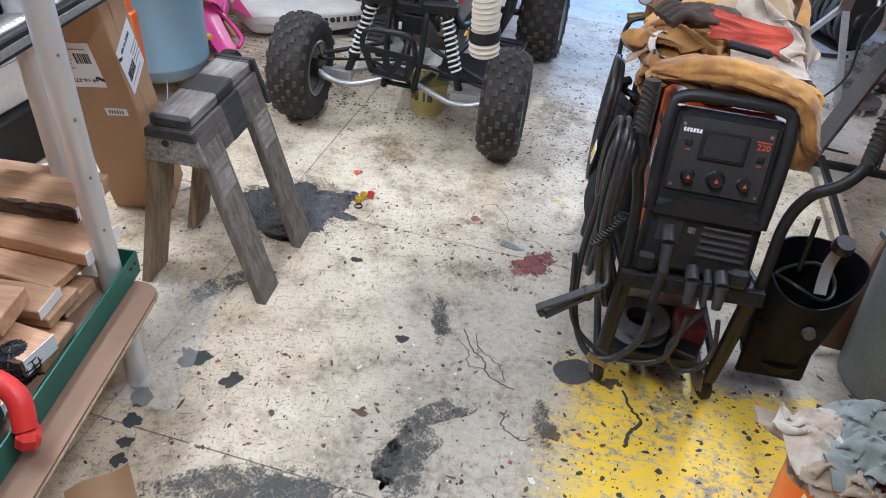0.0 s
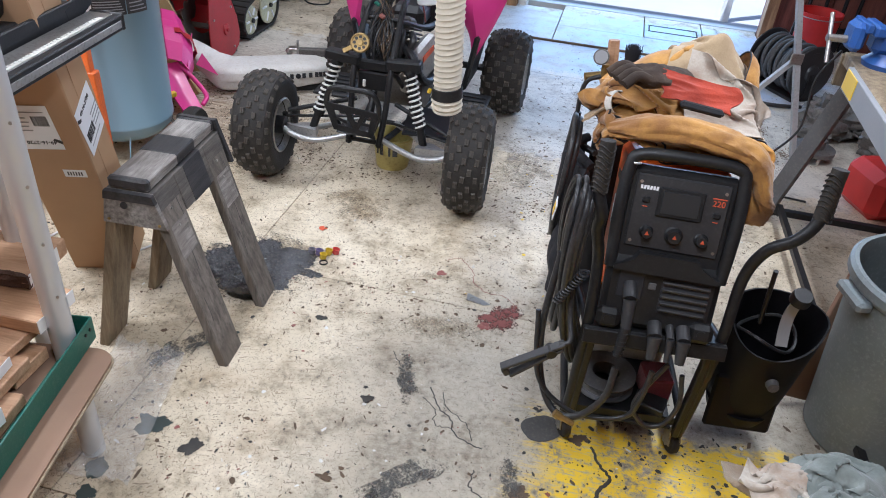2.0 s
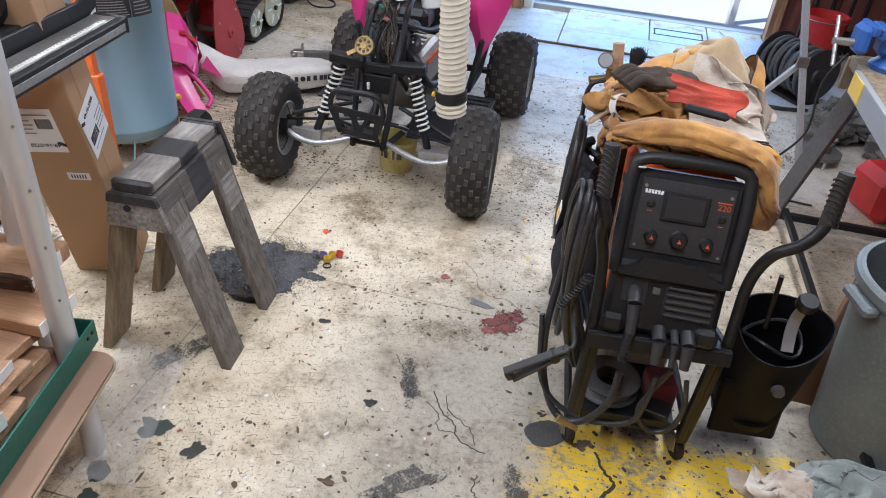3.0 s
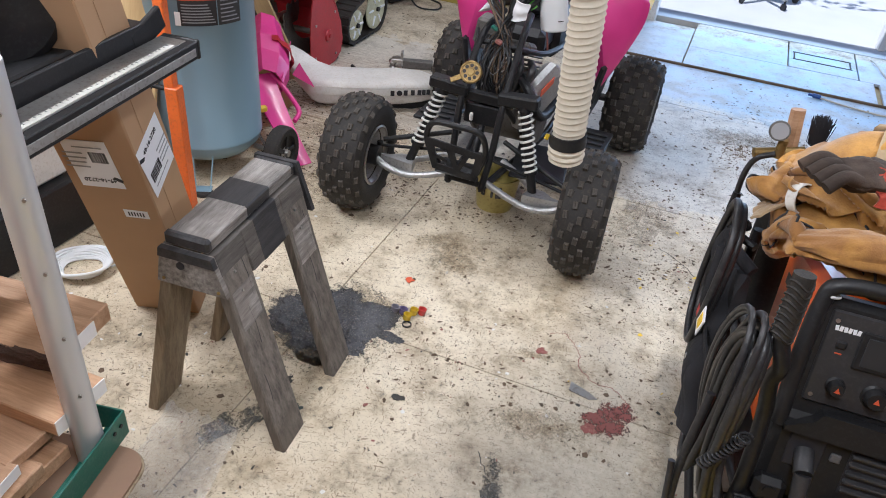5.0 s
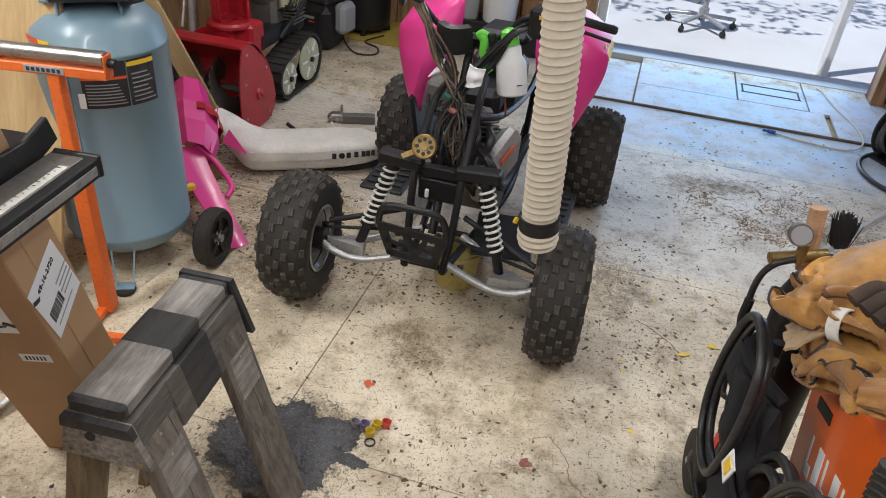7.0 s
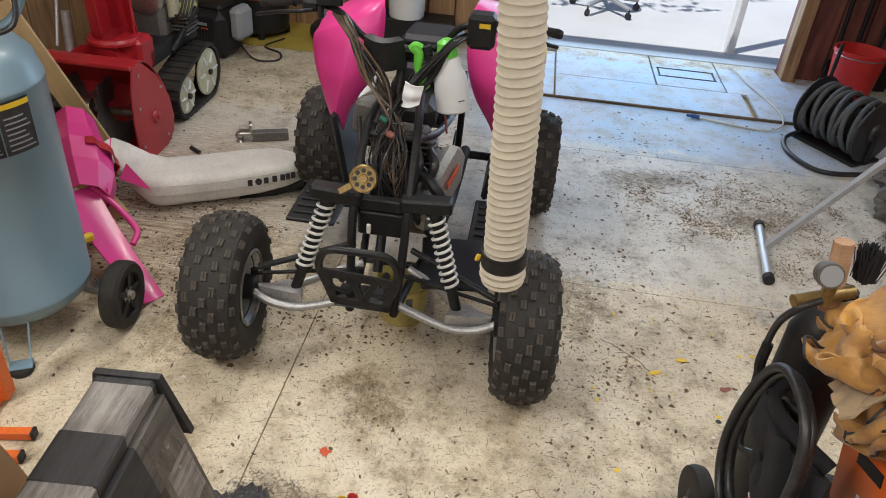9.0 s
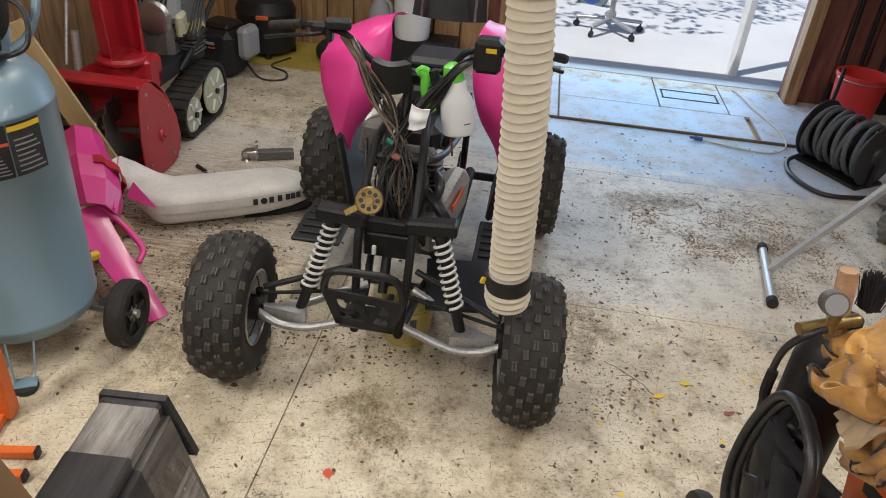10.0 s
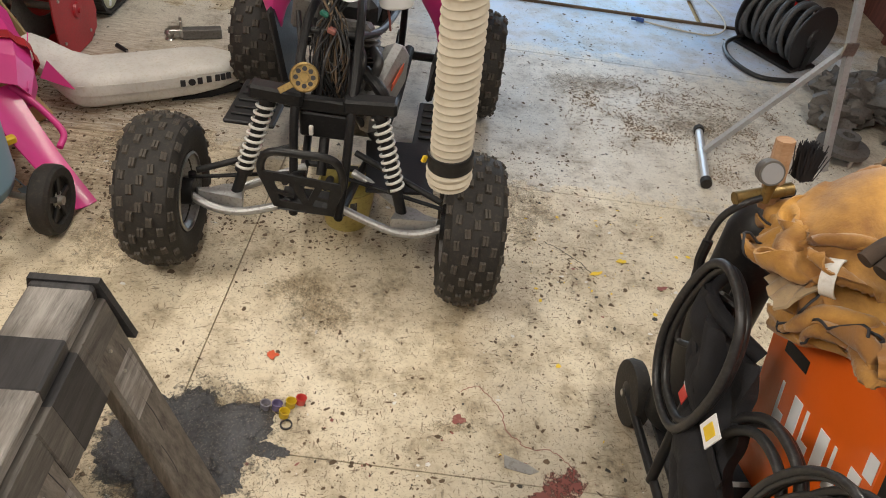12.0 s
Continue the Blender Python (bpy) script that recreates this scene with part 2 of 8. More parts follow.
GOLD = plain("brass_plated_steel", (0.42, 0.29, 0.11), 0.42, metal=0.7, worn=0.5, dirt=(0.10, 0.07, 0.03))
TANK = plain("blue_grey_tank_enamel", (0.19, 0.285, 0.35), 0.36, worn=0.14, scale=3, bumpy=0.05, coat=0.15)
ORANGE = plain("orange_powder_coat", (0.75, 0.15, 0.02), 0.42, dirt=(0.35, 0.10, 0.04))
WELDORANGE = plain("welder_orange_enamel", (0.85, 0.14, 0.01), 0.33, worn=0.1, coat=0.2, bumpy=0.04)
RED = plain("red_enamel", (0.42, 0.012, 0.022), 0.38, dirt=(0.20, 0.05, 0.05))
PANELBLACK = plain("dark_control_panel", (0.036, 0.036, 0.039), 0.42, dirt=(0.062, 0.061, 0.062))
REDPLASTIC = plain("red_plastic", (0.62, 0.03, 0.025), 0.42)
GREEN = plain("green_plastic", (0.16, 0.62, 0.06), 0.4)
GREENSTEEL = plain("dark_green_enamel", (0.012, 0.12, 0.085), 0.42, dirt=(0.08, 0.16, 0.13))
BLUE = plain("blue_enamel", (0.03, 0.10, 0.36), 0.4, dirt=(0.05, 0.06, 0.1))
POLY = plain("milky_polythene", (0.78, 0.80, 0.82), 0.4, worn=0.08)
AMBER = plain("yellowed_pail", (0.50, 0.42, 0.14), 0.4, dirt=(0.22, 0.17, 0.05))
GREYBIN = plain("grey_bin_plastic", (0.19, 0.22, 0.23), 0.55, dirt=(0.28, 0.30, 0.30))
CARD = plain("brown_cardboard", (0.46, 0.29, 0.16), 0.85, worn=0.15, scale=6, bumpy=0.05)
MDF = plain("brown_hardboard", (0.25, 0.155, 0.10), 0.8, worn=0.12, dirt=(0.25, 0.16, 0.1))
RULE = plain("worn_ruler_tape", (0.55, 0.54, 0.50), 0.6, worn=0.2, dirt=(0.25, 0.23, 0.2))
PAPER = plain("label_paper", (0.82, 0.83, 0.86), 0.7, worn=0.05)
CREAM = plain("dirty_cream_plastic", (0.55, 0.53, 0.36), 0.5, dirt=(0.2, 0.18, 0.12))
INK = plain("black_ink", (0.02, 0.02, 0.025), 0.6, worn=0.05)
GREYINK = plain("grey_ink", (0.30, 0.31, 0.33), 0.6, worn=0.05)
REDINK = plain("orange_red_ink", (0.62, 0.10, 0.035), 0.5, worn=0.05)
YELLOWINK = plain("yellow_ink", (0.80, 0.55, 0.03), 0.5, worn=0.05)
SCREEN = plain("dark_display_glass", (0.035, 0.037, 0.04), 0.15, worn=0.1, bumpy=0.0)
GREYPLASTIC = plain("grey_plastic", (0.11, 0.11, 0.115), 0.5, dirt=(0.18, 0.17, 0.16))
OLDWOOD = wood("weathered_grey_wood", (0.36, 0.335, 0.31), (0.10, 0.092, 0.085), 12, 0.75, "y", (0.12, 0.10, 0.085))
DARKWOOD = wood("dark_stained_wood", (0.15, 0.135, 0.12), (0.045, 0.04, 0.036), 11, 0.65, "y", (0.05, 0.045, 0.04))
OLDWOODZ = wood("weathered_leg_wood", (0.21, 0.185, 0.16), (0.065, 0.056, 0.048), 11, 0.75, "z", (0.12, 0.10, 0.08))
LEGTAN = wood("tan_leg_wood", (0.30, 0.235, 0.15), (0.14, 0.10, 0.06), 7, 0.7, "z")
BLACKWOOD = wood("black_painted_wood", (0.045, 0.043, 0.045), (0.015, 0.015, 0.016), 9, 0.5, "y")
LUMBER = wood("sawn_hardwood", (0.56, 0.35, 0.21), (0.33, 0.18, 0.09), 6, 0.6, "x")
BARK = plain("rough_bark", (0.13, 0.075, 0.055), 0.95, worn=0.6, scale=30, dirt=(0.04, 0.025, 0.02), bumpy=1.0)
WAX = plain("white_end_sealer", (0.80, 0.79, 0.77), 0.6, worn=0.08)
PINE = wood("old_pine_boards", (0.42, 0.25, 0.12), (0.20, 0.11, 0.05), 5, 0.75, "z")
REDWOOD = wood("red_stained_boards", (0.22, 0.075, 0.05), (0.09, 0.03, 0.025), 5, 0.7, "z")
PLYWOOD = wood("plywood_sheet", (0.50, 0.37, 0.19), (0.38, 0.26, 0.12), 4, 0.75, "z")
LEATHER = cloth_mat("ochre_welding_leather", (0.54, 0.285, 0.06), (0.24, 0.11, 0.028))
LINING = cloth_mat("tan_lining", (0.44, 0.33, 0.19), (0.30, 0.21, 0.12))
GLOVE = cloth_mat("dark_brown_glove", (0.075, 0.05, 0.035), (0.03, 0.02, 0.015))
DENIM = cloth_mat("black_canvas", (0.018, 0.018, 0.022), (0.008, 0.008, 0.01))
REDCLOTH = cloth_mat("red_suede", (0.48, 0.06, 0.025), (0.26, 0.03, 0.015))
RAGWHITE = cloth_mat("stained_white_rag", (0.56, 0.52, 0.45), (0.30, 0.22, 0.16))
RAGGREY = cloth_mat("grey_green_rag", (0.25, 0.275, 0.26), (0.13, 0.15, 0.14))
RAGTAN = cloth_mat("dirty_tan_rag", (0.34, 0.27, 0.19), (0.2, 0.15, 0.1))
RAGRED = cloth_mat("maroon_rag", (0.22, 0.02, 0.04), (0.1, 0.01, 0.02))
CLAY = plain("dark_resin_spill", (0.085, 0.088, 0.098), 0.24, worn=0.55, scale=26, dirt=(0.17, 0.15, 0.12), bumpy=1.0)
CHIPGREY = plain("dark_grey_chip", (0.060, 0.056, 0.050), 0.75, worn=0.5)
SMUDGE = broken("rubbed_dark_smudge", (0.15, 0.145, 0.132), 0.42, 0.60, 22, 0.85)
REDSMUDGE = broken("rubbed_red_smudge", (0.25, 0.085, 0.07), 0.40, 0.50)
BROWNSMUDGE = broken("rubbed_brown_grime", (0.34, 0.25, 0.14), 0.40, 0.74, 22, 0.55)
SLICK = plain("dull_oil_stain", (0.085, 0.08, 0.075), 0.45, worn=0.4, dirt=(0.15, 0.14, 0.12))
CHIPGREEN = plain("green_grey_chip", (0.05, 0.066, 0.06), 0.7)
CHIPRED = plain("oxide_red_spill", (0.27, 0.085, 0.07), 0.6, dirt=(0.4, 0.25, 0.2))
CHIPBROWN = plain("brown_debris", (0.16, 0.11, 0.07), 0.9, worn=0.5)
SHAVING = plain("pale_wood_shavings", (0.36, 0.27, 0.19), 0.9, worn=0.45)
CONCRETE = plain("sunlit_drive", (0.52, 0.52, 0.52), 0.9, worn=0.2, scale=2, dirt=(0.48, 0.47, 0.46))
CEIL = plain("pale_ceiling_board", (0.62, 0.60, 0.55), 0.9)
MATYEL = plain("yellow_floor_paint", (0.52, 0.40, 0.07), 0.6, dirt=(0.3, 0.22, 0.07))
GLOW, gnt, gb = nodes("assumed_tube_glow")
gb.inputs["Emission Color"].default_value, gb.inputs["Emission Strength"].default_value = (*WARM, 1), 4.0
FILM, fnt, fb = nodes("clear_plastic_film")
fb.inputs["Base Color"].default_value = (0.9, 0.9, 0.9, 1)
fb.inputs["Roughness"].default_value, fb.inputs["Alpha"].default_value = 0.12, 0.22
CUP = {c: plain("clear_cup_" + c, v, 0.2, worn=0.1) for c, v in (("purple", (0.16, 0.13, 0.24)), ("yellow", (0.6, 0.42, 0.03)), ("red", (0.55, 0.07, 0.06)), ("grey", (0.22, 0.21, 0.25)))}

# ---- mesh building ----


class Mesh:
    """Gathers primitives into one mesh."""

    def __init__(self):
        self.v, self.f = [], []

    def add(self, verts, faces, m=None):
        n = len(self.v)
        self.v += [tuple(m @ Vector(p)) if m is not None else tuple(p) for p in verts]
        self.f += [tuple(i + n for i in f) for f in faces]
        return self

    def box(self, c, s, rot=(0, 0, 0), bev=0.0, m=None):
        """A box about c; bev chamfers all twelve edges."""
        mm = pose(*c, *rot)
        if m is not None:
            mm = m @ mm
        h = [max(x / 2, 1e-5) for x in s]
        e = min(bev, *(x * 0.9 for x in h))
        if e <= 0:
            vs = [(a * h[0], b * h[1], d * h[2]) for a in (-1, 1) for b in (-1, 1) for d in (-1, 1)]
            return self.add(vs, [(0, 1, 3, 2), (4, 6, 7, 5), (0, 4, 5, 1), (2, 3, 7, 6), (0, 2, 6, 4), (1, 5, 7, 3)], mm)
        vs, idx = [], {}
        for a in (-1, 1):
            for b in (-1, 1):
                for d in (-1, 1):
                    for ax in range(3):
                        p = [a * (h[0] - e), b * (h[1] - e), d * (h[2] - e)]
                        p[ax] = (a, b, d)[ax] * h[ax]
                        idx[a, b, d, ax] = len(vs)
                        vs.append(p)
        fs = []
        for ax in range(3):
            o = [i for i in range(3) if i != ax]
            for s1 in (-1, 1):
                q = []
                for p, r in ((-1, -1), (1, -1), (1, 1), (-1, 1)):
                    k = [0, 0, 0]
                    k[ax], k[o[0]], k[o[1]] = s1, p, r
                    q.append(idx[(*k, ax)])
                fs.append(tuple(q))
            for p in (-1, 1):
                for r in (-1, 1):
                    k1, k2 = [0, 0, 0], [0, 0, 0]
                    k1[ax], k2[ax] = -1, 1
                    k1[o[0]] = k2[o[0]] = p
                    k1[o[1]] = k2[o[1]] = r
                    fs.append((idx[(*k1, o[0])], idx[(*k2, o[0])], idx[(*k2, o[1])], idx[(*k1, o[1])]))
        for a in (-1, 1):
            for b in (-1, 1):
                for d in (-1, 1):
                    fs.append(tuple(idx[a, b, d, x] for x in range(3)))
        return self.add(vs, fs, mm)

    def rod(self, p0, p1, r0, r1=None, seg=14, m=None, cap=True):
        return self.tube([p0, p1], r0, seg, m=m, r1=r1, cap=cap)

    def tube(self, pts, r, seg=10, closed=False, m=None, r1=None, cap=True):
        pts = [Vector(p) for p in pts]
        n = len(pts)
        rings, up, vs, fs = [], None, [], []
        for i, p in enumerate(pts):
            if closed:
                d = pts[(i + 1) % n] - pts[i - 1]
            else:
                d = pts[min(i + 1, n - 1)] - pts[max(i - 1, 0)]
            d = d.normalized() if d.length > 1e-9 else Vector((0, 0, 1))
            if up is None:
                up = d.orthogonal().normalized()
            up = (up - d * up.dot(d))
            up = up.normalized() if up.length > 1e-6 else d.orthogonal().normalized()
            side = d.cross(up)
            rr = r if r1 is None else r + (r1 - r) * i / (n - 1)
            for k in range(seg):
                a = 2 * math.pi * k / seg
                vs.append(p + (up * math.cos(a) + side * math.sin(a)) * rr)
        for i in range(n if closed else n - 1):
            j = (i + 1) % n
            for k in range(seg):
                l = (k + 1) % seg
                fs.append((i * seg + k, i * seg + l, j * seg + l, j * seg + k))
        if cap and not closed:
            fs.append(tuple(range(seg))[::-1])
            fs.append(tuple((n - 1) * seg + k for k in range(seg)))
        return self.add(vs, fs, m)

    def lathe(self, prof, seg=32, m=None, closed=False):
        """Turns a profile of (radius, z) about z."""
        vs, fs, n = [], [], len(prof)
        for k in range(seg):
            a = 2 * math.pi * k / seg
            vs += [(r * math.cos(a), r * math.sin(a), z) for r, z in prof]
        for k in range(seg):
            l = (k + 1) % seg
            for i in range(n if closed else n - 1):
                j = (i + 1) % n
                fs.append((k * n + i, l * n + i, l * n + j, k * n + j))
        return self.add(vs, fs, m)

    def slab(self, poly, t, m=None):
        """A flat outline of (x, y), t thick upwards."""
        n = len(poly)
        vs = [(x, y, 0) for x, y in poly] + [(x, y, t) for x, y in poly]
        fs = [tuple(range(n))[::-1], tuple(range(n, 2 * n))] + [(i, (i + 1) % n, n + (i + 1) % n, n + i) for i in range(n)]
        return self.add(vs, fs, m)

    def sheet(self, fn, nu, nv, thick=0.0, m=None):
        """A surface fn(s, t), s and t from 0 to 1, given thickness along its normals."""
        P = [[Vector(fn(i / nu, j / nv)) for j in range(nv + 1)] for i in range(nu + 1)]
        vs = [P[i][j] for i in range(nu + 1) for j in range(nv + 1)]
        w = nv + 1
        fs = [(i * w + j, (i + 1) * w + j, (i + 1) * w + j + 1, i * w + j + 1) for i in range(nu) for j in range(nv)]
        if thick:
            n0 = len(vs)
            low = []
            for i in range(nu + 1):
                for j in range(nv + 1):
                    a = P[min(i + 1, nu)][j] - P[max(i - 1, 0)][j]
                    b = P[i][min(j + 1, nv)] - P[i][max(j - 1, 0)]
                    nn = a.cross(b)
                    nn = nn.normalized() if nn.length > 1e-9 else Vector((0, 0, 1))
                    low.append(P[i][j] - nn * thick)
            vs += low
            fs += [tuple(x + n0 for x in f[::-1]) for f in fs]
            rim = [(i, 0) for i in range(nu)] + [(nu, j) for j in range(nv)] + [(i, nv) for i in range(nu, 0, -1)] + [(0, j) for j in range(nv, 0, -1)]
            ids = [i * w + j for i, j in rim]
            for k in range(len(ids)):
                a, b = ids[k], ids[(k + 1) % len(ids)]
                fs.append((b, a, a + n0, b + n0))
        return self.add(vs, fs, m)

    def data(self, name, mat, smooth=32):
        me = bpy.data.meshes.new(name)
        me.from_pydata([tuple(p) for p in self.v], [], self.f)
        bm = bmesh.new()
        bm.from_mesh(me)
        bmesh.ops.recalc_face_normals(bm, faces=bm.faces)
        bm.to_mesh(me)
        bm.free()
        me.materials.append(mat)
        if smooth:
            for p in me.polygons:
                p.use_smooth = True
            me.set_sharp_from_angle(angle=radians(smooth))
        return me


def part(name, g, mat, parent=None, label="", smooth=32, m=None):
    ob = new(name, g.data(name, mat, smooth))
    ob.parent = parent
    if m is not None:
        ob.matrix_basis = m
    return tagged(ob, label)


def thing(name, m, label, category, group="", kind=""):
    ob = new(name)
    ob.empty_display_size = 0.1
    ob.matrix_basis = m
    return tagged(ob, label, category, group, kind)


def solo(name, g, mat, m, label, category, group="", kind="", smooth=32):
    ob = part(name, g, mat, None, "", smooth, m)
    return tagged(ob, label, category, group, kind)


def text(name, words, size, mat, parent, m):
    cu = bpy.data.curves.new(name, "FONT")
    cu.body, cu.size, cu.extrude, cu.align_x, cu.align_y = words, size, 0.0008, "CENTER", "CENTER"
    tmp = new("lettering_source", cu)
    me = bpy.data.meshes.new_from_object(tmp.evaluated_get(bpy.context.evaluated_depsgraph_get()))
    bpy.data.objects.remove(tmp)
    me.materials.clear()
    me.materials.append(mat)
    ob = new(name, me)
    ob.parent = parent
    ob.matrix_basis = m
    return ob


def arc(c, r, a0, a1, n, plane="xz"):
    out = []
    for i in range(n + 1):
        a = radians(a0 + (a1 - a0) * i / n)
        p = {"xz": (math.cos(a), 0, math.sin(a)), "yz": (0, math.cos(a), math.sin(a)), "xy": (math.cos(a), math.sin(a), 0)}[plane]
        out.append(Vector(c) + Vector(p) * r)
    return out


def smooth_path(pts, n=8):
    """Catmull-Rom through the points."""
    P = [Vector(p) for p in pts]
    P = [P[0] * 2 - P[1]] + P + [P[-1] * 2 - P[-2]]
    out = []
    for i in range(1, len(P) - 2):
        a, b, c, d = P[i - 1:i + 3]
        for k in range(n):
            t = k / n
            out.append(0.5 * ((2 * b) + (c - a) * t + (2 * a - 5 * b + 4 * c - d) * t * t + (3 * b - a - 3 * c + d) * t ** 3))
    return out + [P[-2]]


def blot(r, seed, n=26, rough=0.45, squash=1.0, spin=0.0):
    """An uneven outline about the origin."""
    out = []
    for i in range(n):
        a = 2 * math.pi * i / n
        k = 1 + rough * 1.7 * (noise.noise((math.cos(a) * 1.1 + seed * 7.3, math.sin(a) * 1.1, seed)) + 0.30 * noise.noise((math.cos(a) * 5, math.sin(a) * 5 + seed * 3, seed)) + 0.22 * noise.noise((math.cos(a) * 14, math.sin(a) * 14 + seed, seed)))
        x, y = math.cos(a) * r * k, math.sin(a) * r * k * squash
        out.append((x * math.cos(spin) - y * math.sin(spin), x * math.sin(spin) + y * math.cos(spin)))
    return out

def drape(nu, nv, w, h, start, support, steps=220, bend=0.25, grip=0.6):
    """Lets a sheet of nu by nv cells, w by h metres, settle on a support of height z(x, y); start(s, t) lays it out, bunched up."""
    S, T = np.meshgrid(np.linspace(0, 1, nu + 1), np.linspace(0, 1, nv + 1), indexing="ij")
    P = np.stack(start(S, T), axis=-1)
    Q = P.copy()
    du, dv = w / nu, h / nv
    dd = math.hypot(du, dv)
    links = []
    for di, dj, rest, k in ((1, 0, du, 1.0), (0, 1, dv, 1.0), (1, 1, dd, 0.6), (1, -1, dd, 0.6), (3, 0, 3 * du, bend), (0, 3, 3 * dv, bend)):
        for odd in (0, 1):
            if dj >= 0:
                a = (slice(0, nu + 1 - di), slice(0, nv + 1 - dj))
                b = (slice(di, nu + 1), slice(dj, nv + 1))
            else:
                a = (slice(0, nu + 1 - di), slice(-dj, nv + 1))
                b = (slice(di, nu + 1), slice(0, nv + 1 + dj))
            n, m = P[a].shape[:2]
            i, j = np.meshgrid(np.arange(n), np.arange(m), indexing="ij")
            mask = (((i // di if di else j // max(1, dj)) % 2) == odd)[..., None]
            links.append((a, b, rest, k, mask, di > 1 or dj > 1))
    for step in range(steps):
        V = (P - Q) * 0.96
        Q = P.copy()
        P = P + V
        P[..., 2] -= 9.8 * 0.008 ** 2
        for it in range(6):
            for a, b, rest, k, mask, far in links:
                d = P[b] - P[a]
                L = np.sqrt((d * d).sum(-1, keepdims=True)) + 1e-9
                c = d * (0.5 * k * (L - rest) / L) * mask
                if far:
                    c = np.where(L < rest, c, 0.0)
                P[a] += c
                P[b] -= c
        g = support(P[..., 0], P[..., 1])
        low = P[..., 2] < g
        P[..., 2] = np.where(low, g, P[..., 2])
        for ax in (0, 1):
            P[..., ax] = np.where(low, Q[..., ax] + (P[..., ax] - Q[..., ax]) * (1 - grip), P[..., ax])
    return P


def cloth_sheet(P, thick):
    """The settled sheet as a mesh, with rounded thickness."""
    nu, nv = P.shape[0] - 1, P.shape[1] - 1
    return Mesh().sheet(lambda s, t: P[int(round(s * nu)), int(round(t * nv))], nu, nv, thick)

# ---- the building ----


def structure(name, g, mat, label="", m=SHOP, smooth=0):
    return tagged(part(name, g, mat, None, "", smooth, m), label, "", "", "structure")


structure("ground", Mesh().box((0, 0, -0.27), (1600, 1600, 0.3)), CONCRETE, "sunlit pale concrete drive outside the doorway")
floor = structure("floor", Mesh().box((0.3, -0.4, -0.07), (6.2, 8.4, 0.1)), PLYWOOD, "worn cream-painted plywood shop floor with scuffs and chips")
wall_left = structure("wall_left", Mesh().box((-2.72, -0.4, 1.25), (0.12, 8.3, 2.7)), PINE, "bare brown timber boarded wall")
wall_right = structure("wall_right", Mesh().box((3.36, -0.4, 1.25), (0.12, 8.3, 2.7)), REDWOOD, "dark red-brown timber wall")
wall_back = structure("wall_back", Mesh().box((0.3, -4.55, 1.25), (6.2, 0.12, 2.7)), PINE, "bare timber wall behind the workspace")
wall_front = structure("wall_front", Mesh().box((-1.3, 3.80, 1.25), (2.96, 0.10, 2.7)).box((2.86, 3.80, 1.25), (1.1, 0.10, 2.7)).box((1.245, 3.80, 2.38), (2.13, 0.10, 0.44)), REDWOOD, "reddish timber front wall with a wide doorway")
structure("ceiling", Mesh().box((0.3, -0.38, 2.65), (6.4, 8.44, 0.08)), CEIL, "plain pale ceiling boards")
structure("trim", Mesh().box((0.155, 3.70, 1.1), (0.09, 0.11, 2.3), bev=0.004).box((2.345, 3.70, 1.1), (0.09, 0.12, 2.3), bev=0.004), PINE, "brown timber posts beside the doorway")
jamb = structure("door_frame", Mesh().box((0.245, 3.80, 1.05), (0.075, 0.16, 2.25), bev=0.004), WHITE, "white painted door jamb")
for k in range(20):
    part("board", Mesh().box((-2.645, -4.3 + k * 0.42, 1.2), (0.022, 0.41, 2.5), bev=0.004), PINE, wall_left)
for k in range(5):
    part("board", Mesh().box((2.50 + k * 0.21, 3.735, 1.2), (0.2, 0.022, 2.5), bev=0.004), REDWOOD, wall_front)
for k in range(13):
    part("board", Mesh().box((-2.6 + k * 0.21, 3.735, 1.2), (0.2, 0.022, 2.5), bev=0.004), PINE, wall_front)
for v in (-3.0, -1.5, 0.0, 1.5, 2.9):
    part("stud", Mesh().box((-2.59, v, 1.2), (0.09, 0.045, 2.5), bev=0.003), PINE, wall_left)
    part("stud", Mesh().box((3.25, v, 1.2), (0.09, 0.045, 2.5), bev=0.003), REDWOOD, wall_right)

# plywood sheets of the floor, butted with open joints
US, VS = (-2.66, -0.27, 3.29), (-4.48, -3.2, -2.0, -0.78, 0.664, 2.03, 2.785)
for i in range(2):
    for j in range(6):
        u0, u1, v0, v1 = US[i], US[i + 1], VS[j], VS[j + 1]
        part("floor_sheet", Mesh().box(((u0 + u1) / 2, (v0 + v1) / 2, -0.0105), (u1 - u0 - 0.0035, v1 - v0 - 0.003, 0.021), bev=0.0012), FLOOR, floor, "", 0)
# raised threshold boards in the doorway
for u0, u1, v0, v1, z in ((-2.66, 0.62, 2.79, 3.74, 0.0), (0.625, 1.93, 2.80, 3.22, 0.012), (0.625, 1.34, 3.225, 3.86, 0.010), (1.345, 1.83, 3.225, 3.42, 0.012), (1.345, 1.83, 3.425, 3.86, 0.010), (1.835, 2.30, 3.225, 3.86, 0.010), (1.965, 2.30, 2.80, 3.22, 0.014), (2.305, 3.29, 2.79, 3.74, 0.0)):
    part("floor_sheet", Mesh().box(((u0 + u1) / 2, (v0 + v1) / 2, z - 0.0105), (u1 - u0 - 0.006, v1 - v0 - 0.006, 0.021), bev=0.002), FLOOR, floor, "", 0)
part("threshold_strip", Mesh().box((1.25, 2.787, 0.006), (2.05, 0.018, 0.02), bev=0.004), CHIPBROWN, floor, "brown wooden edge strip", 0)
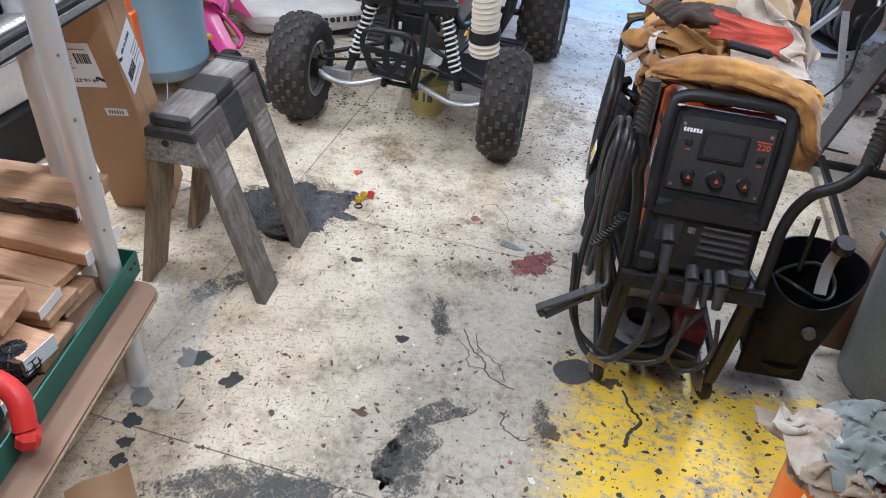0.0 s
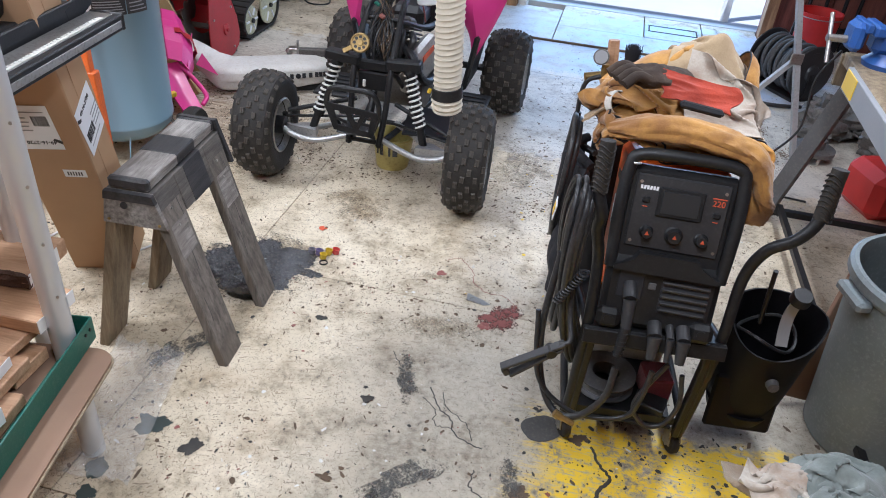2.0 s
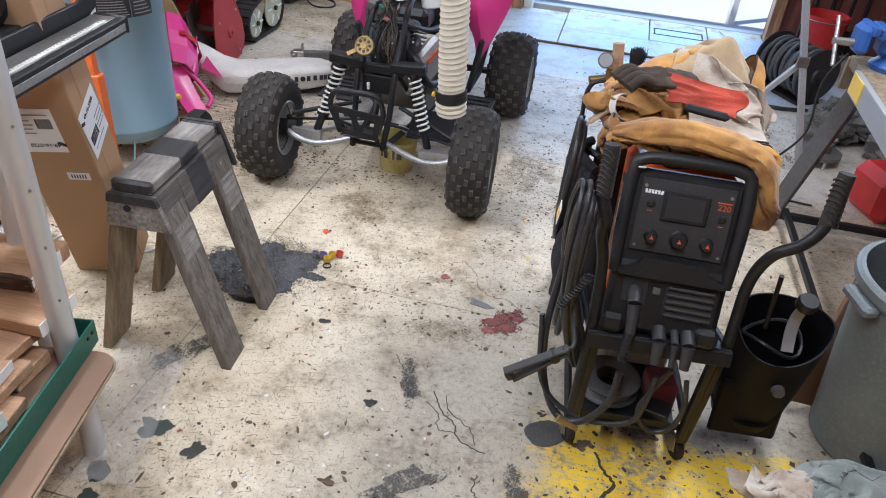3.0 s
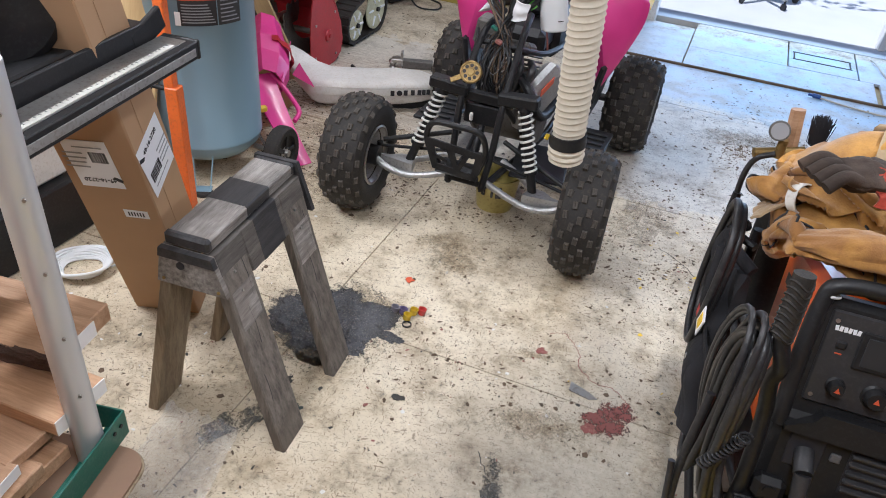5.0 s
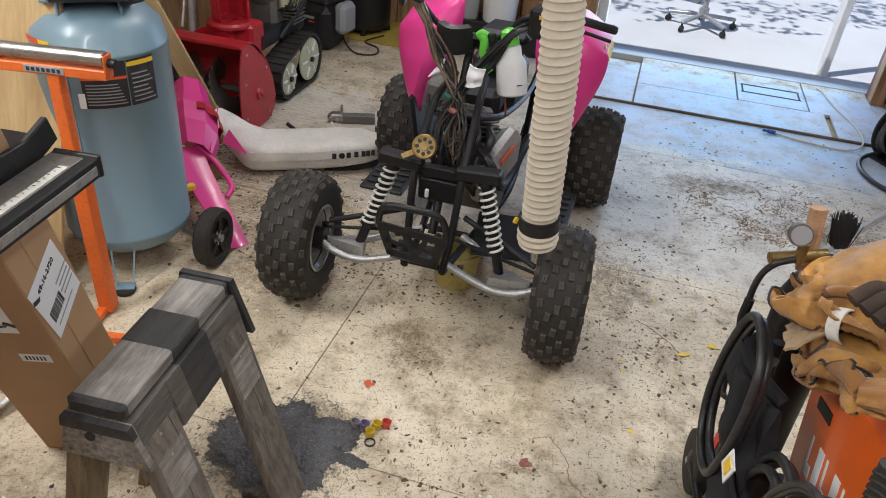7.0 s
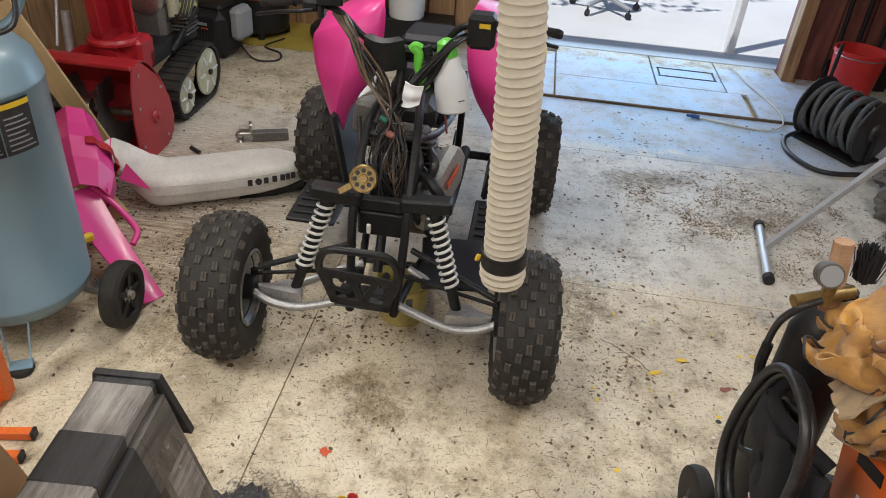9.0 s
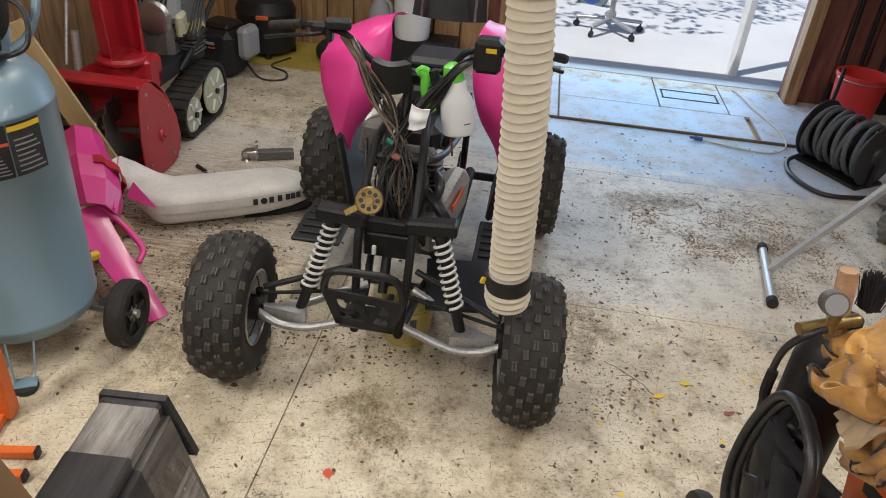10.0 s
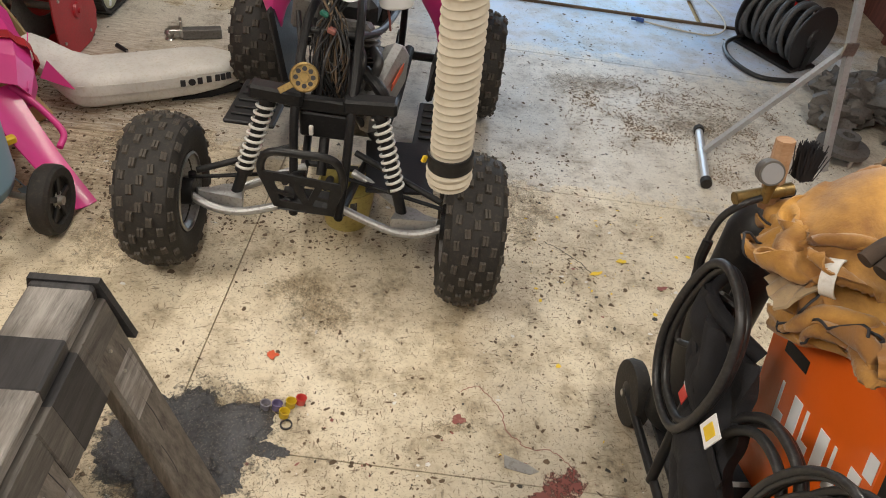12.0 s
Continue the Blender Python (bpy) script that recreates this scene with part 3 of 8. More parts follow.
for c, s in (((1.585, 3.43, 0.012), (0.42, 0.012, 0.004)), ((1.585, 3.60, 0.012), (0.42, 0.012, 0.004)), ((1.385, 3.515, 0.012), (0.012, 0.18, 0.004)), ((1.785, 3.515, 0.012), (0.012, 0.18, 0.004))):
    part("floor_groove", Mesh().box(c, s), CHIPGREY, floor, "dark joint round a let-in floor hatch", 0)
part("yellow_floor", Mesh().box((-1.75, 3.42, 0.003), (1.75, 0.62, 0.004)), MATYEL, floor, "yellow painted strip of floor", 0)

structure("ramp", Mesh().box((1.25, 4.14, -0.060), (2.3, 0.56, 0.05), (-10, 0, 0), bev=0.004), CONCRETE, "short sloping concrete ramp outside the doorway")

# timber post outside the doorway
solo("timber_post", Mesh().box((0, 0, 0.97), (0.06, 0.09, 2.18), bev=0.004), WAX, shop(2.12, 4.60, 0.0, 0, 0, 16), "pale timber post standing outside the doorway", "post")

# assumed shop lights under the ceiling, out of view, one for each lamp
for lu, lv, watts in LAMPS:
    fx = thing("assumed_ceiling_light", shop(lu, lv, 2.49), "unseen twin tube shop light assumed under the ceiling", "ceiling light", "shop lights")
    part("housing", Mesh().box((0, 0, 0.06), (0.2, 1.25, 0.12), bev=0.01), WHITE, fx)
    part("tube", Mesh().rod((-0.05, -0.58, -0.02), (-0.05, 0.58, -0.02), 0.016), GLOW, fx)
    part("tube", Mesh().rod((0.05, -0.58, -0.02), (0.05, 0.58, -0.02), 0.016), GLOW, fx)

# ---- sawhorse ----
HORSE = pose(-0.899, 2.182, 0, 0, 0, -10.9)
horse = thing("sawhorse", HORSE, "weathered grey wooden sawhorse with black painted bands", "sawhorse")
part("top_board", Mesh().box((0.0, 0.241, 0.655), (0.130, 0.482, 0.038), bev=0.005), OLDWOOD, horse)
part("paint_band", Mesh().box((0.0, 0.262, 0.6575), (0.1335, 0.130, 0.038), bev=0.005), BLACKWOOD, horse, "black paint band")
part("paint_band", Mesh().box((0.0, 0.010, 0.6575), (0.136, 0.026, 0.040), bev=0.008), BLACKWOOD, horse, "black paint band")
part("paint_band", Mesh().box((0.0, 0.470, 0.6575), (0.134, 0.026, 0.040), bev=0.008), BLACKWOOD, horse, "black paint band")
SPREAD = {1: 0.325, -1: 0.185}                   # sideways spread of the legs for each metre down
RAKE = 0.085                                     # lean of the legs along the beam for each metre down


def leaning(y0, y1, z0, z1, sx, proud=0.0, t=0.036):
    """A board in the sloping side plane of the sawhorse, its long edges eased."""
    g = Mesh()
    rings = []
    e = 0.004
    outline = [(-t, y0 + e), (-t + e, y0), (-e, y0), (0.0, y0 + e), (0.0, y1 - e), (-e, y1), (-t + e, y1), (-t, y1 - e)]
    for z in (z1, z0):
        for dx, y in outline:
            rings.append((sx * (0.068 + proud + dx + SPREAD[sx] * (0.672 - z)), y - RAKE * (0.634 - z), z))
    fs = [(i, (i + 1) % 8, 8 + (i + 1) % 8, 8 + i) for i in range(8)] + [tuple(range(8))[::-1], tuple(range(8, 16))]
    return g.add(rings, fs)


for sx in (-1, 1):
    part("apron", leaning(0.136, 0.352, 0.515, 0.634, sx), DARKWOOD, horse, "", 0)
    part("paint_band", leaning(0.196, 0.328, 0.513, 0.6345, sx, 0.001), BLACKWOOD, horse, "", 0)
    for y in (0.004, 0.350):
        leg = part("leg", leaning(y, y + 0.130, 0.0, 0.634, sx), OLDWOODZ if sx > 0 else LEGTAN, horse, "", 0)
        part("paint_band", leaning(y - 0.001, y + 0.131, 0.575, 0.6345, sx, 0.001), DARKWOOD, leg, "dark stained leg top", 0)
        part("bare_patch", leaning(y + 0.012, y + 0.118, 0.40, 0.515, sx, 0.0006, 0.03), OLDWOOD, leg, "grey weathered patch on the leg", 0)
        for z in (0.50, 0.56):
            part("screw", Mesh().rod((sx * (0.067 + SPREAD[sx] * (0.672 - z)), y + 0.05, z), (sx * (0.071 + SPREAD[sx] * (0.672 - z)), y + 0.05, z + 0.001), 0.004), STEEL, leg)
        for k in range(3):
            z = 0.16 + 0.13 * k + 0.05 * math.sin(5 * y + k)
            yy = y + 0.03 + 0.035 * k - RAKE * (0.634 - z)
            part("crack", Mesh().tube([(sx * (0.0672 + SPREAD[sx] * (0.672 - z - q)), yy + 0.004 * math.sin(30 * q) + RAKE * q, z + q) for q in (0, 0.03, 0.06, 0.09 + 0.03 * k)], 0.0016, 5), INK, leg, "", 0)


def end_trapezoid(y, z0, z1, grow=0.0, t=0.018):
    poly = [(sx * (0.068 + grow + SPREAD[sx] * (0.672 - z)), z) for sx, z in ((-1, z1), (1, z1), (1, z0), (-1, z0))]
    return Mesh().slab(poly, t, pose(0, y, 0, 90, 0, 0))


part("end_plate", end_trapezoid(0.003, 0.515, 0.634), OLDWOOD, horse, "plywood end plate", 0)
part("paint_band", end_trapezoid(-0.001, 0.605, 0.6345, 0.002), BLACKWOOD, horse, "", 0)
part("knot_hole", Mesh().rod((-0.015, -0.019, 0.588), (-0.015, -0.012, 0.588), 0.012), INK, horse)
for x in (-0.075, 0.095):
    part("screw", Mesh().rod((x, -0.018, 0.53), (x, -0.0135, 0.53), 0.005), GOLD, horse)
part("end_plate", end_trapezoid(0.500, 0.515, 0.677, 0.006), BLACKWOOD, horse, "black plywood gusset", 0)

# ---- quad bike ----
atv = thing("quad_bike", SHOP.copy(), "partly stripped quad bike with pink rear plastics and knobbly tyres", "quad bike")


def tyre_data(name, R, W, rim):
    g = Mesh()
    h = W / 2
    prof = [(rim, -h * 0.72), (rim + 0.012, -h * 0.86), (R * 0.70, -h * 0.98), (R * 0.80, -h * 0.99), (R * 0.88, -h * 0.93), (R * 0.945, -h * 0.78), (R * 0.985, -h * 0.42), (R * 0.995, 0)]
    prof += [(r, -z) for r, z in prof[-2::-1]]
    prof += [(rim - 0.012, h * 0.6), (rim - 0.012, -h * 0.6)]
    ax = pose(0, 0, 0, 0, 90, 0)
    g.lathe(prof, 48, ax, True)
    return g.data(name, RUBBER, 30)


def block_mesh(lx, ly, hh=0.0105, e=0.74):
    """One tread block with sloping sides and a sipe across it."""
    g = Mesh()
    for x0, x1 in ((-0.5, -0.045), (0.045, 0.5)):
        vs = [(x * lx, y * ly / 2, -0.006) for x, y in ((x0, -1), (x1, -1), (x1, 1), (x0, 1))] + [(x * lx * (0.85 if abs(x) > 0.3 else 1), y * ly / 2 * e, hh) for x, y in ((x0, -1), (x1, -1), (x1, 1), (x0, 1))]
        g.add(vs, [(0, 1, 2, 3), (4, 5, 6, 7), (0, 1, 5, 4), (1, 2, 6, 5), (2, 3, 7, 6), (3, 0, 4, 7)])
    g.add([(-0.06 * lx, -ly / 2 * 0.8, 0.004), (0.06 * lx, -ly / 2 * 0.8, 0.004), (0.06 * lx, ly / 2 * 0.8, 0.004), (-0.06 * lx, ly / 2 * 0.8, 0.004)], [(0, 1, 2, 3)])
    return g.data("tread_block", BLOCK, 0)


def tread(wheel, R, W, rows, count, data):
    h = W / 2
    for k in range(rows):
        s = (k - (rows - 1) / 2) / ((rows - 1) / 2)
        r = R * (0.992 - 0.10 * abs(s) ** 2.6)
        for i in range(count):
            a = 360 * (i + (0.5 if k % 2 else 0) + 0.12 * math.sin(k * 5.1)) / count
            b = new("tread_block", data)
            b.parent = wheel
            b.matrix_basis = pose(0, 0, 0, a, 0, 0) @ pose(s * h * 0.86, 0, r, 0, s * 46 * abs(s), 5 * math.sin(k * 7.0 + i * 2.3))


def rim_mesh(R, W):
    h = W / 2
    ax = pose(0, 0, 0, 0, 90, 0)
    g = Mesh().lathe([(R, -h), (R + 0.008, -h), (R - 0.006, -h * 0.8), (R - 0.018, -h * 0.5), (R - 0.018, h * 0.5), (R - 0.006, h * 0.8), (R + 0.008, h), (R, h)], 40, ax)
    g.lathe([(R - 0.02, -0.01), (R * 0.75, 0.0), (R * 0.55, 0.012), (0.03, 0.012), (0.03, 0.02), (R * 0.55, 0.02), (R * 0.75, 0.008), (R - 0.02, -0.002)], 40, ax, True)
    return g


front_tyre, rear_tyre = tyre_data("tyre", 0.253, 0.195, 0.128), tyre_data("tyre", 0.243, 0.25, 0.115)
front_block, rear_block = block_mesh(0.0205, 0.037, 0.0095, 0.7), block_mesh(0.031, 0.036, 0.012, 0.7)
for x, y, R, W, d, turn in ((-0.515, 0.0, 0.262, 0.185, front_tyre, 4), (0.515, 0.0, 0.262, 0.185, front_tyre, 4), (-0.485, 1.26, 0.252, 0.25, rear_tyre, 0), (0.485, 1.26, 0.252, 0.25, rear_tyre, 0)):
    sx = 1 if x > 0 else -1
    wheel = part("wheel", rim_mesh(0.128 if R > 0.26 else 0.115, W * 0.93), ALLOY, atv, "dull silver wheel rim", 30, pose(x, y, R, 0, 0, turn))
    tyre = new("tyre", d)
    tyre.parent = wheel
    tagged(tyre, "black knobbly off-road tyre")
    tread(wheel, R - 0.009, 0.195 if R > 0.26 else 0.25, 7, 19 if R > 0.26 else 17, front_block if R > 0.26 else rear_block)
    part("hub", Mesh().rod((-sx * 0.10, 0, 0), (sx * 0.03, 0, 0), 0.045), BLACKSTEEL, wheel)
    part("rim_lip", Mesh().lathe([(0.127, -0.004), (0.134, 0), (0.127, 0.004)], 40, pose(-sx * W * 0.46, 0, 0, 0, 90, 0), True), STEEL, wheel)

# front suspension
for sx in (-1, 1):
    arm = Mesh()
    arm.tube(smooth_path([(sx * 0.43, -0.01, 0.262), (sx * 0.36, -0.02, 0.232), (sx * 0.28, -0.02, 0.222), (sx * 0.2, -0.01, 0.235), (sx * 0.085, 0.0, 0.275)], 5), 0.0145)
    arm.tube(smooth_path([(sx * 0.41, 0.01, 0.262), (sx * 0.30, 0.08, 0.24), (sx * 0.19, 0.17, 0.25), (sx * 0.085, 0.22, 0.275)], 5), 0.0145)
    part("control_arm", arm, ALLOY, atv, "silver lower suspension arm")
    plate = [(sx * 0.40, 0.0), (sx * 0.25, -0.015), (sx * 0.27, 0.07), (sx * 0.33, 0.055)]
    part("arm_bracket", Mesh().slab(plate, 0.05, pose(0, 0, 0.225)), ALLOY, atv)
    part("tie_rod", Mesh().rod((sx * 0.42, 0.04, 0.30), (sx * 0.06, 0.10, 0.335), 0.007).rod((sx * 0.43, 0.04, 0.285), (sx * 0.43, 0.04, 0.315), 0.014), BLACKSTEEL, atv)
    part("upper_arm", Mesh().rod((sx * 0.41, 0.03, 0.335), (sx * 0.10, 0.16, 0.40), 0.011), BLACKSTEEL, atv)
    bot, top = Vector((sx * 0.283, 0.03, 0.262)), Vector((sx * 0.175, 0.10, 0.612))
    d = (top - bot)
    shock = part("shock_absorber", Mesh().rod(bot, bot + d * 0.30, 0.019).rod(bot + d * 0.3, top, 0.020).rod(bot + d * 0.24, bot + d * 0.28, 0.030).rod(bot + d * 0.93, bot + d * 0.98, 0.030), BLACKSTEEL, atv, "black damper")
    m = Matrix.Translation(bot) @ d.to_track_quat("Z", "Y").to_matrix().to_4x4()
    L = d.length
    turns = 10
    coil = [(0.027 * math.cos(2 * math.pi * i / 14), 0.027 * math.sin(2 * math.pi * i / 14), L * (0.27 + 0.67 * i / (14 * turns))) for i in range(14 * turns + 1)]
    part("spring", Mesh().tube(coil, 0.0052, 7), WHITE, shock, "white coil spring", 60, m)
    part("bolt", Mesh().rod(bot + Vector((0, -0.028, 0)), bot + Vector((0, 0.028, 0)), 0.011), BLACKSTEEL, shock)
    part("shock_mount", Mesh().box((sx * 0.15, 0.10, 0.625), (0.17, 0.06, 0.05), (0, -sx * 4, 0), bev=0.008), BLACKSTEEL, atv)
part("cross_member", Mesh().box((0, 0.11, 0.60), (0.26, 0.035, 0.045), bev=0.006).box((0, 0.12, 0.52), (0.16, 0.03, 0.09), bev=0.006), BLACKSTEEL, atv)
rails = []
for sx in (-1, 1):
    rails.append(Mesh().tube(smooth_path([(sx * 0.075, -0.03, 0.26), (sx * 0.085, 0.03, 0.40), (sx * 0.09, 0.09, 0.60), (sx * 0.085, 0.25, 0.80), (sx * 0.06, 0.45, 0.86)], 6), 0.0145))
    rails.append(Mesh().tube(smooth_path([(sx * 0.075, -0.03, 0.26), (sx * 0.10, 0.25, 0.235), (sx * 0.16, 0.7, 0.235), (sx * 0.15, 1.05, 0.28), (sx * 0.14, 1.3, 0.55)], 6), 0.0155))
    rails.append(Mesh().tube(smooth_path([(sx * 0.085, 0.25, 0.78), (sx * 0.12, 0.6, 0.66), (sx * 0.15, 1.0, 0.62), (sx * 0.14, 1.35, 0.62)], 6), 0.0135))
    rails.append(Mesh().rod((sx * 0.09, 0.12, 0.58), (sx * 0.13, 0.50, 0.24), 0.0125))
for y, z in ((-0.02, 0.27), (0.25, 0.78), (0.30, 0.235)):
    rails.append(Mesh().rod((-0.09, y, z), (0.09, y, z), 0.012))
for g in rails:
    part("frame_tube", g, BLACKSTEEL, atv)
# bumper with its slotted skid plate
hoop = smooth_path([(-0.095, -0.10, 0.365), (-0.148, -0.115, 0.46), (-0.140, -0.128, 0.53), (-0.105, -0.135, 0.562), (-0.02, -0.137, 0.566), (0.06, -0.135, 0.562), (0.092, -0.128, 0.53), (0.100, -0.115, 0.46), (0.070, -0.10, 0.365)], 5)
bumper = part("front_bumper", Mesh().tube(hoop, 0.0125, 12), BLACKSTEEL, atv, "black tubular front bumper")
for poly in ([(-0.146, 0.485), (-0.150, 0.455), (0.102, 0.440), (0.098, 0.468)],
             [(-0.150, 0.455), (-0.112, 0.355), (-0.085, 0.355), (-0.112, 0.455)],
             [(0.102, 0.445), (0.078, 0.345), (0.052, 0.345), (0.066, 0.445)],
             [(-0.112, 0.382), (-0.112, 0.355), (0.078, 0.342), (0.078, 0.368)],
             [(-0.062, 0.455), (-0.020, 0.375), (0.004, 0.375), (-0.030, 0.455)],
             [(0.020, 0.450), (-0.012, 0.375), (0.008, 0.372), (0.044, 0.450)],
             [(-0.120, 0.424), (-0.048, 0.405), (-0.048, 0.394), (-0.118, 0.410)],
             [(0.022, 0.412), (0.078, 0.402), (0.078, 0.392), (0.020, 0.399)]):
    part("skid_bar", Mesh().slab(poly, 0.008, pose(0, -0.122, 0, 90, 0, 0)), BLACKSTEEL, bumper, "", 0)
part("skid_lip", Mesh().box((-0.017, -0.075, 0.350), (0.17, 0.11, 0.008), (6, 0, 0), bev=0.003), BLACKSTEEL, bumper)
for x in (-0.075, 0.05):
    part("bumper_stay", Mesh().rod((x, -0.125, 0.45), (x * 0.9, -0.01, 0.40), 0.012).rod((x, -0.115, 0.37), (x * 0.9, -0.02, 0.29), 0.012), BLACKSTEEL, bumper)
# horn: pierced brass disc
disc = Mesh().lathe([(0.045, -0.008), (0.045, 0.004), (0.041, 0.009), (0.037, 0.009), (0.036, 0.004), (0.015, 0.004), (0.013, 0.009), (0.0, 0.009)], 30)
disc.box((-0.05, -0.03, 0), (0.06, 0.02, 0.004), (0, 0, 30), bev=0.002)
horn = part("horn", disc, GOLD, atv, "pierced brass-coloured horn disc", 30, pose(-0.050, 0.05, 0.718, 62, 0, 8))
for k in range(8):
    a = radians(45 * k)
    part("horn_hole", Mesh().rod((0.026 * math.cos(a), 0.026 * math.sin(a), 0.003), (0.026 * math.cos(a), 0.026 * math.sin(a), 0.0045), 0.0075, seg=12), INK, horn)
part("horn_bolt", Mesh().rod((-0.115, 0.05, 0.665), (-0.115, 0.07, 0.675), 0.009), BLACKSTEEL, atv)
# engine and drive
eng = part("engine", Mesh().box((0.0, 0.62, 0.40), (0.30, 0.36, 0.24), bev=0.05).lathe([(0.0, -0.16), (0.13, -0.16), (0.14, -0.14), (0.14, 0.14), (0.13, 0.16), (0, 0.16)], 28, pose(0.0, 0.56, 0.38, 0, 90, 0)), ENGINE, atv, "oily grey engine")
for k in range(7):
    part("cylinder_fin", Mesh().box((0.03, 0.50 - k * 0.012, 0.54 + k * 0.026), (0.19, 0.19, 0.009), (-20, 0, 0), bev=0.004), ENGINE, eng)
part("rocker_cover", Mesh().box((0.03, 0.40, 0.735), (0.15, 0.15, 0.05), (-20, 0, 0), bev=0.015), ENGINE, eng)
part("side_cover", Mesh().box((0.155, 0.36, 0.55), (0.09, 0.30, 0.20), (22, 10, -12), bev=0.03), ALLOY, eng, "scuffed grey side cover")
part("warning_label", Mesh().box((0.208, 0.32, 0.62), (0.004, 0.10, 0.035), (22, 10, -12)), REDINK, eng, "small orange warning label")
pipe = smooth_path([(0.03, 0.38, 0.64), (0.10, 0.26, 0.66), (0.17, 0.20, 0.62), (0.19, 0.26, 0.52), (0.19, 0.5, 0.42), (0.2, 0.9, 0.45)], 6)
part("exhaust_pipe", Mesh().tube(pipe, 0.021), BLACKSTEEL, eng)
part("carburettor", Mesh().box((-0.05, 0.42, 0.70), (0.07, 0.08, 0.09), bev=0.015).rod((-0.05, 0.40, 0.70), (-0.05, 0.28, 0.72), 0.028).rod((-0.12, 0.38, 0.72), (-0.02, 0.36, 0.70), 0.018), ENGINE, eng)
part("battery_tray", Mesh().box((-0.12, 0.45, 0.76), (0.10, 0.10, 0.12), (0, 8, 0), bev=0.012), ENGINE, atv)
part("air_box", Mesh().box((0.0, 0.98, 0.66), (0.24, 0.34, 0.20), bev=0.03).box((0.0, 0.74, 0.68), (0.18, 0.22, 0.12), bev=0.03), BLACK, atv)
part("rear_axle", Mesh().rod((-0.42, 1.26, 0.252), (0.42, 1.26, 0.252), 0.020).box((0, 1.1, 0.27), (0.08, 0.36, 0.07), bev=0.01).lathe([(0.0, -0.004), (0.11, -0.004), (0.11, 0.004), (0, 0.004)], 30, pose(0.12, 1.26, 0.252, 0, 90, 0)), BLACKSTEEL, atv)
for sx in (-1, 1):
    peg = Mesh().box((sx * 0.37, 0.66, 0.245), (0.20, 0.34, 0.018), bev=0.005)
    for k in range(5):
        peg.box((sx * 0.37, 0.54 + k * 0.055, 0.259), (0.16, 0.016, 0.012), bev=0.003)
    part("footrest", peg, BLACK, atv, "black ribbed footrest")
    part("inner_panel", Mesh().box((sx * 0.33, 0.98, 0.42), (0.03, 0.34, 0.32), (0, sx * 10, 0), bev=0.012), BLACK, atv)
part("floor_guard", Mesh().box((0.24, 0.30, 0.27), (0.24, 0.30, 0.012), (4, 0, 8), bev=0.004), BLACK, atv)
# rear fenders: curved pink shells


FENDER = (((0.330, 0.875, 0.455), (0.338, 0.868, 0.452), (0.346, 0.875, 0.457)),
          ((0.300, 0.872, 0.57), (0.348, 0.838, 0.57), (0.395, 0.88, 0.56)),
          ((0.222, 0.872, 0.70), (0.320, 0.822, 0.70), (0.452, 0.92, 0.70)),
          ((0.178, 0.900, 0.83), (0.306, 0.840, 0.80), (0.475, 0.95, 0.78)),
          ((0.170, 0.930, 0.96), (0.300, 0.880, 0.905), (0.477, 0.965, 0.845)),
          ((0.182, 0.975, 1.022), (0.315, 0.945, 0.955), (0.465, 0.99, 0.868)),
          ((0.190, 1.150, 1.015), (0.330, 1.120, 0.97), (0.470, 1.15, 0.89)),
          ((0.190, 1.400, 0.95), (0.330, 1.380, 0.93), (0.470, 1.37, 0.85)))     # inner edge, crease, outer edge


def fender(sx):
    cols = [smooth_path([row[k] for row in FENDER], 6) for k in range(3)]
    n = len(cols[0]) - 1

    def fn(s, t):
        i = min(n, int(round(s * n)))
        a, b, c = cols[0][i], cols[1][i], cols[2][i]
        p = a.lerp(b, t * 2) if t < 0.5 else b.lerp(c, t * 2 - 1)
        w = math.sin(math.pi * (t * 2 % 1.0)) * min(1, s * 3)
        p = p + Vector((0, -0.012 * w, 0.006 * w))
        rim = max(0, abs(t - 0.5) - 0.44) * 12
        return (sx * p.x, p.y + 0.022 * rim, p.z)
    return Mesh().sheet(fn, n, 20, 0.006)


for sx in (-1, 1):
    part("rear_fender", fender(sx), PINK, atv, "glossy pink plastic rear fender", 28)
part("graphic", Mesh().sheet(lambda s, t: (0.455 + 0.030 * t, 1.0 + 0.16 * s, 0.895 - 0.07 * t * (1 - 0.5 * s)), 4, 4, 0.002), YELLOWINK, atv, "faded yellow sticker")
part("tail_cover", Mesh().box((0, 1.16, 0.84), (0.24, 0.30, 0.05), (-6, 0, 0), bev=0.02).box((0, 0.92, 0.80), (0.16, 0.26, 0.08), bev=0.02), INK, atv)
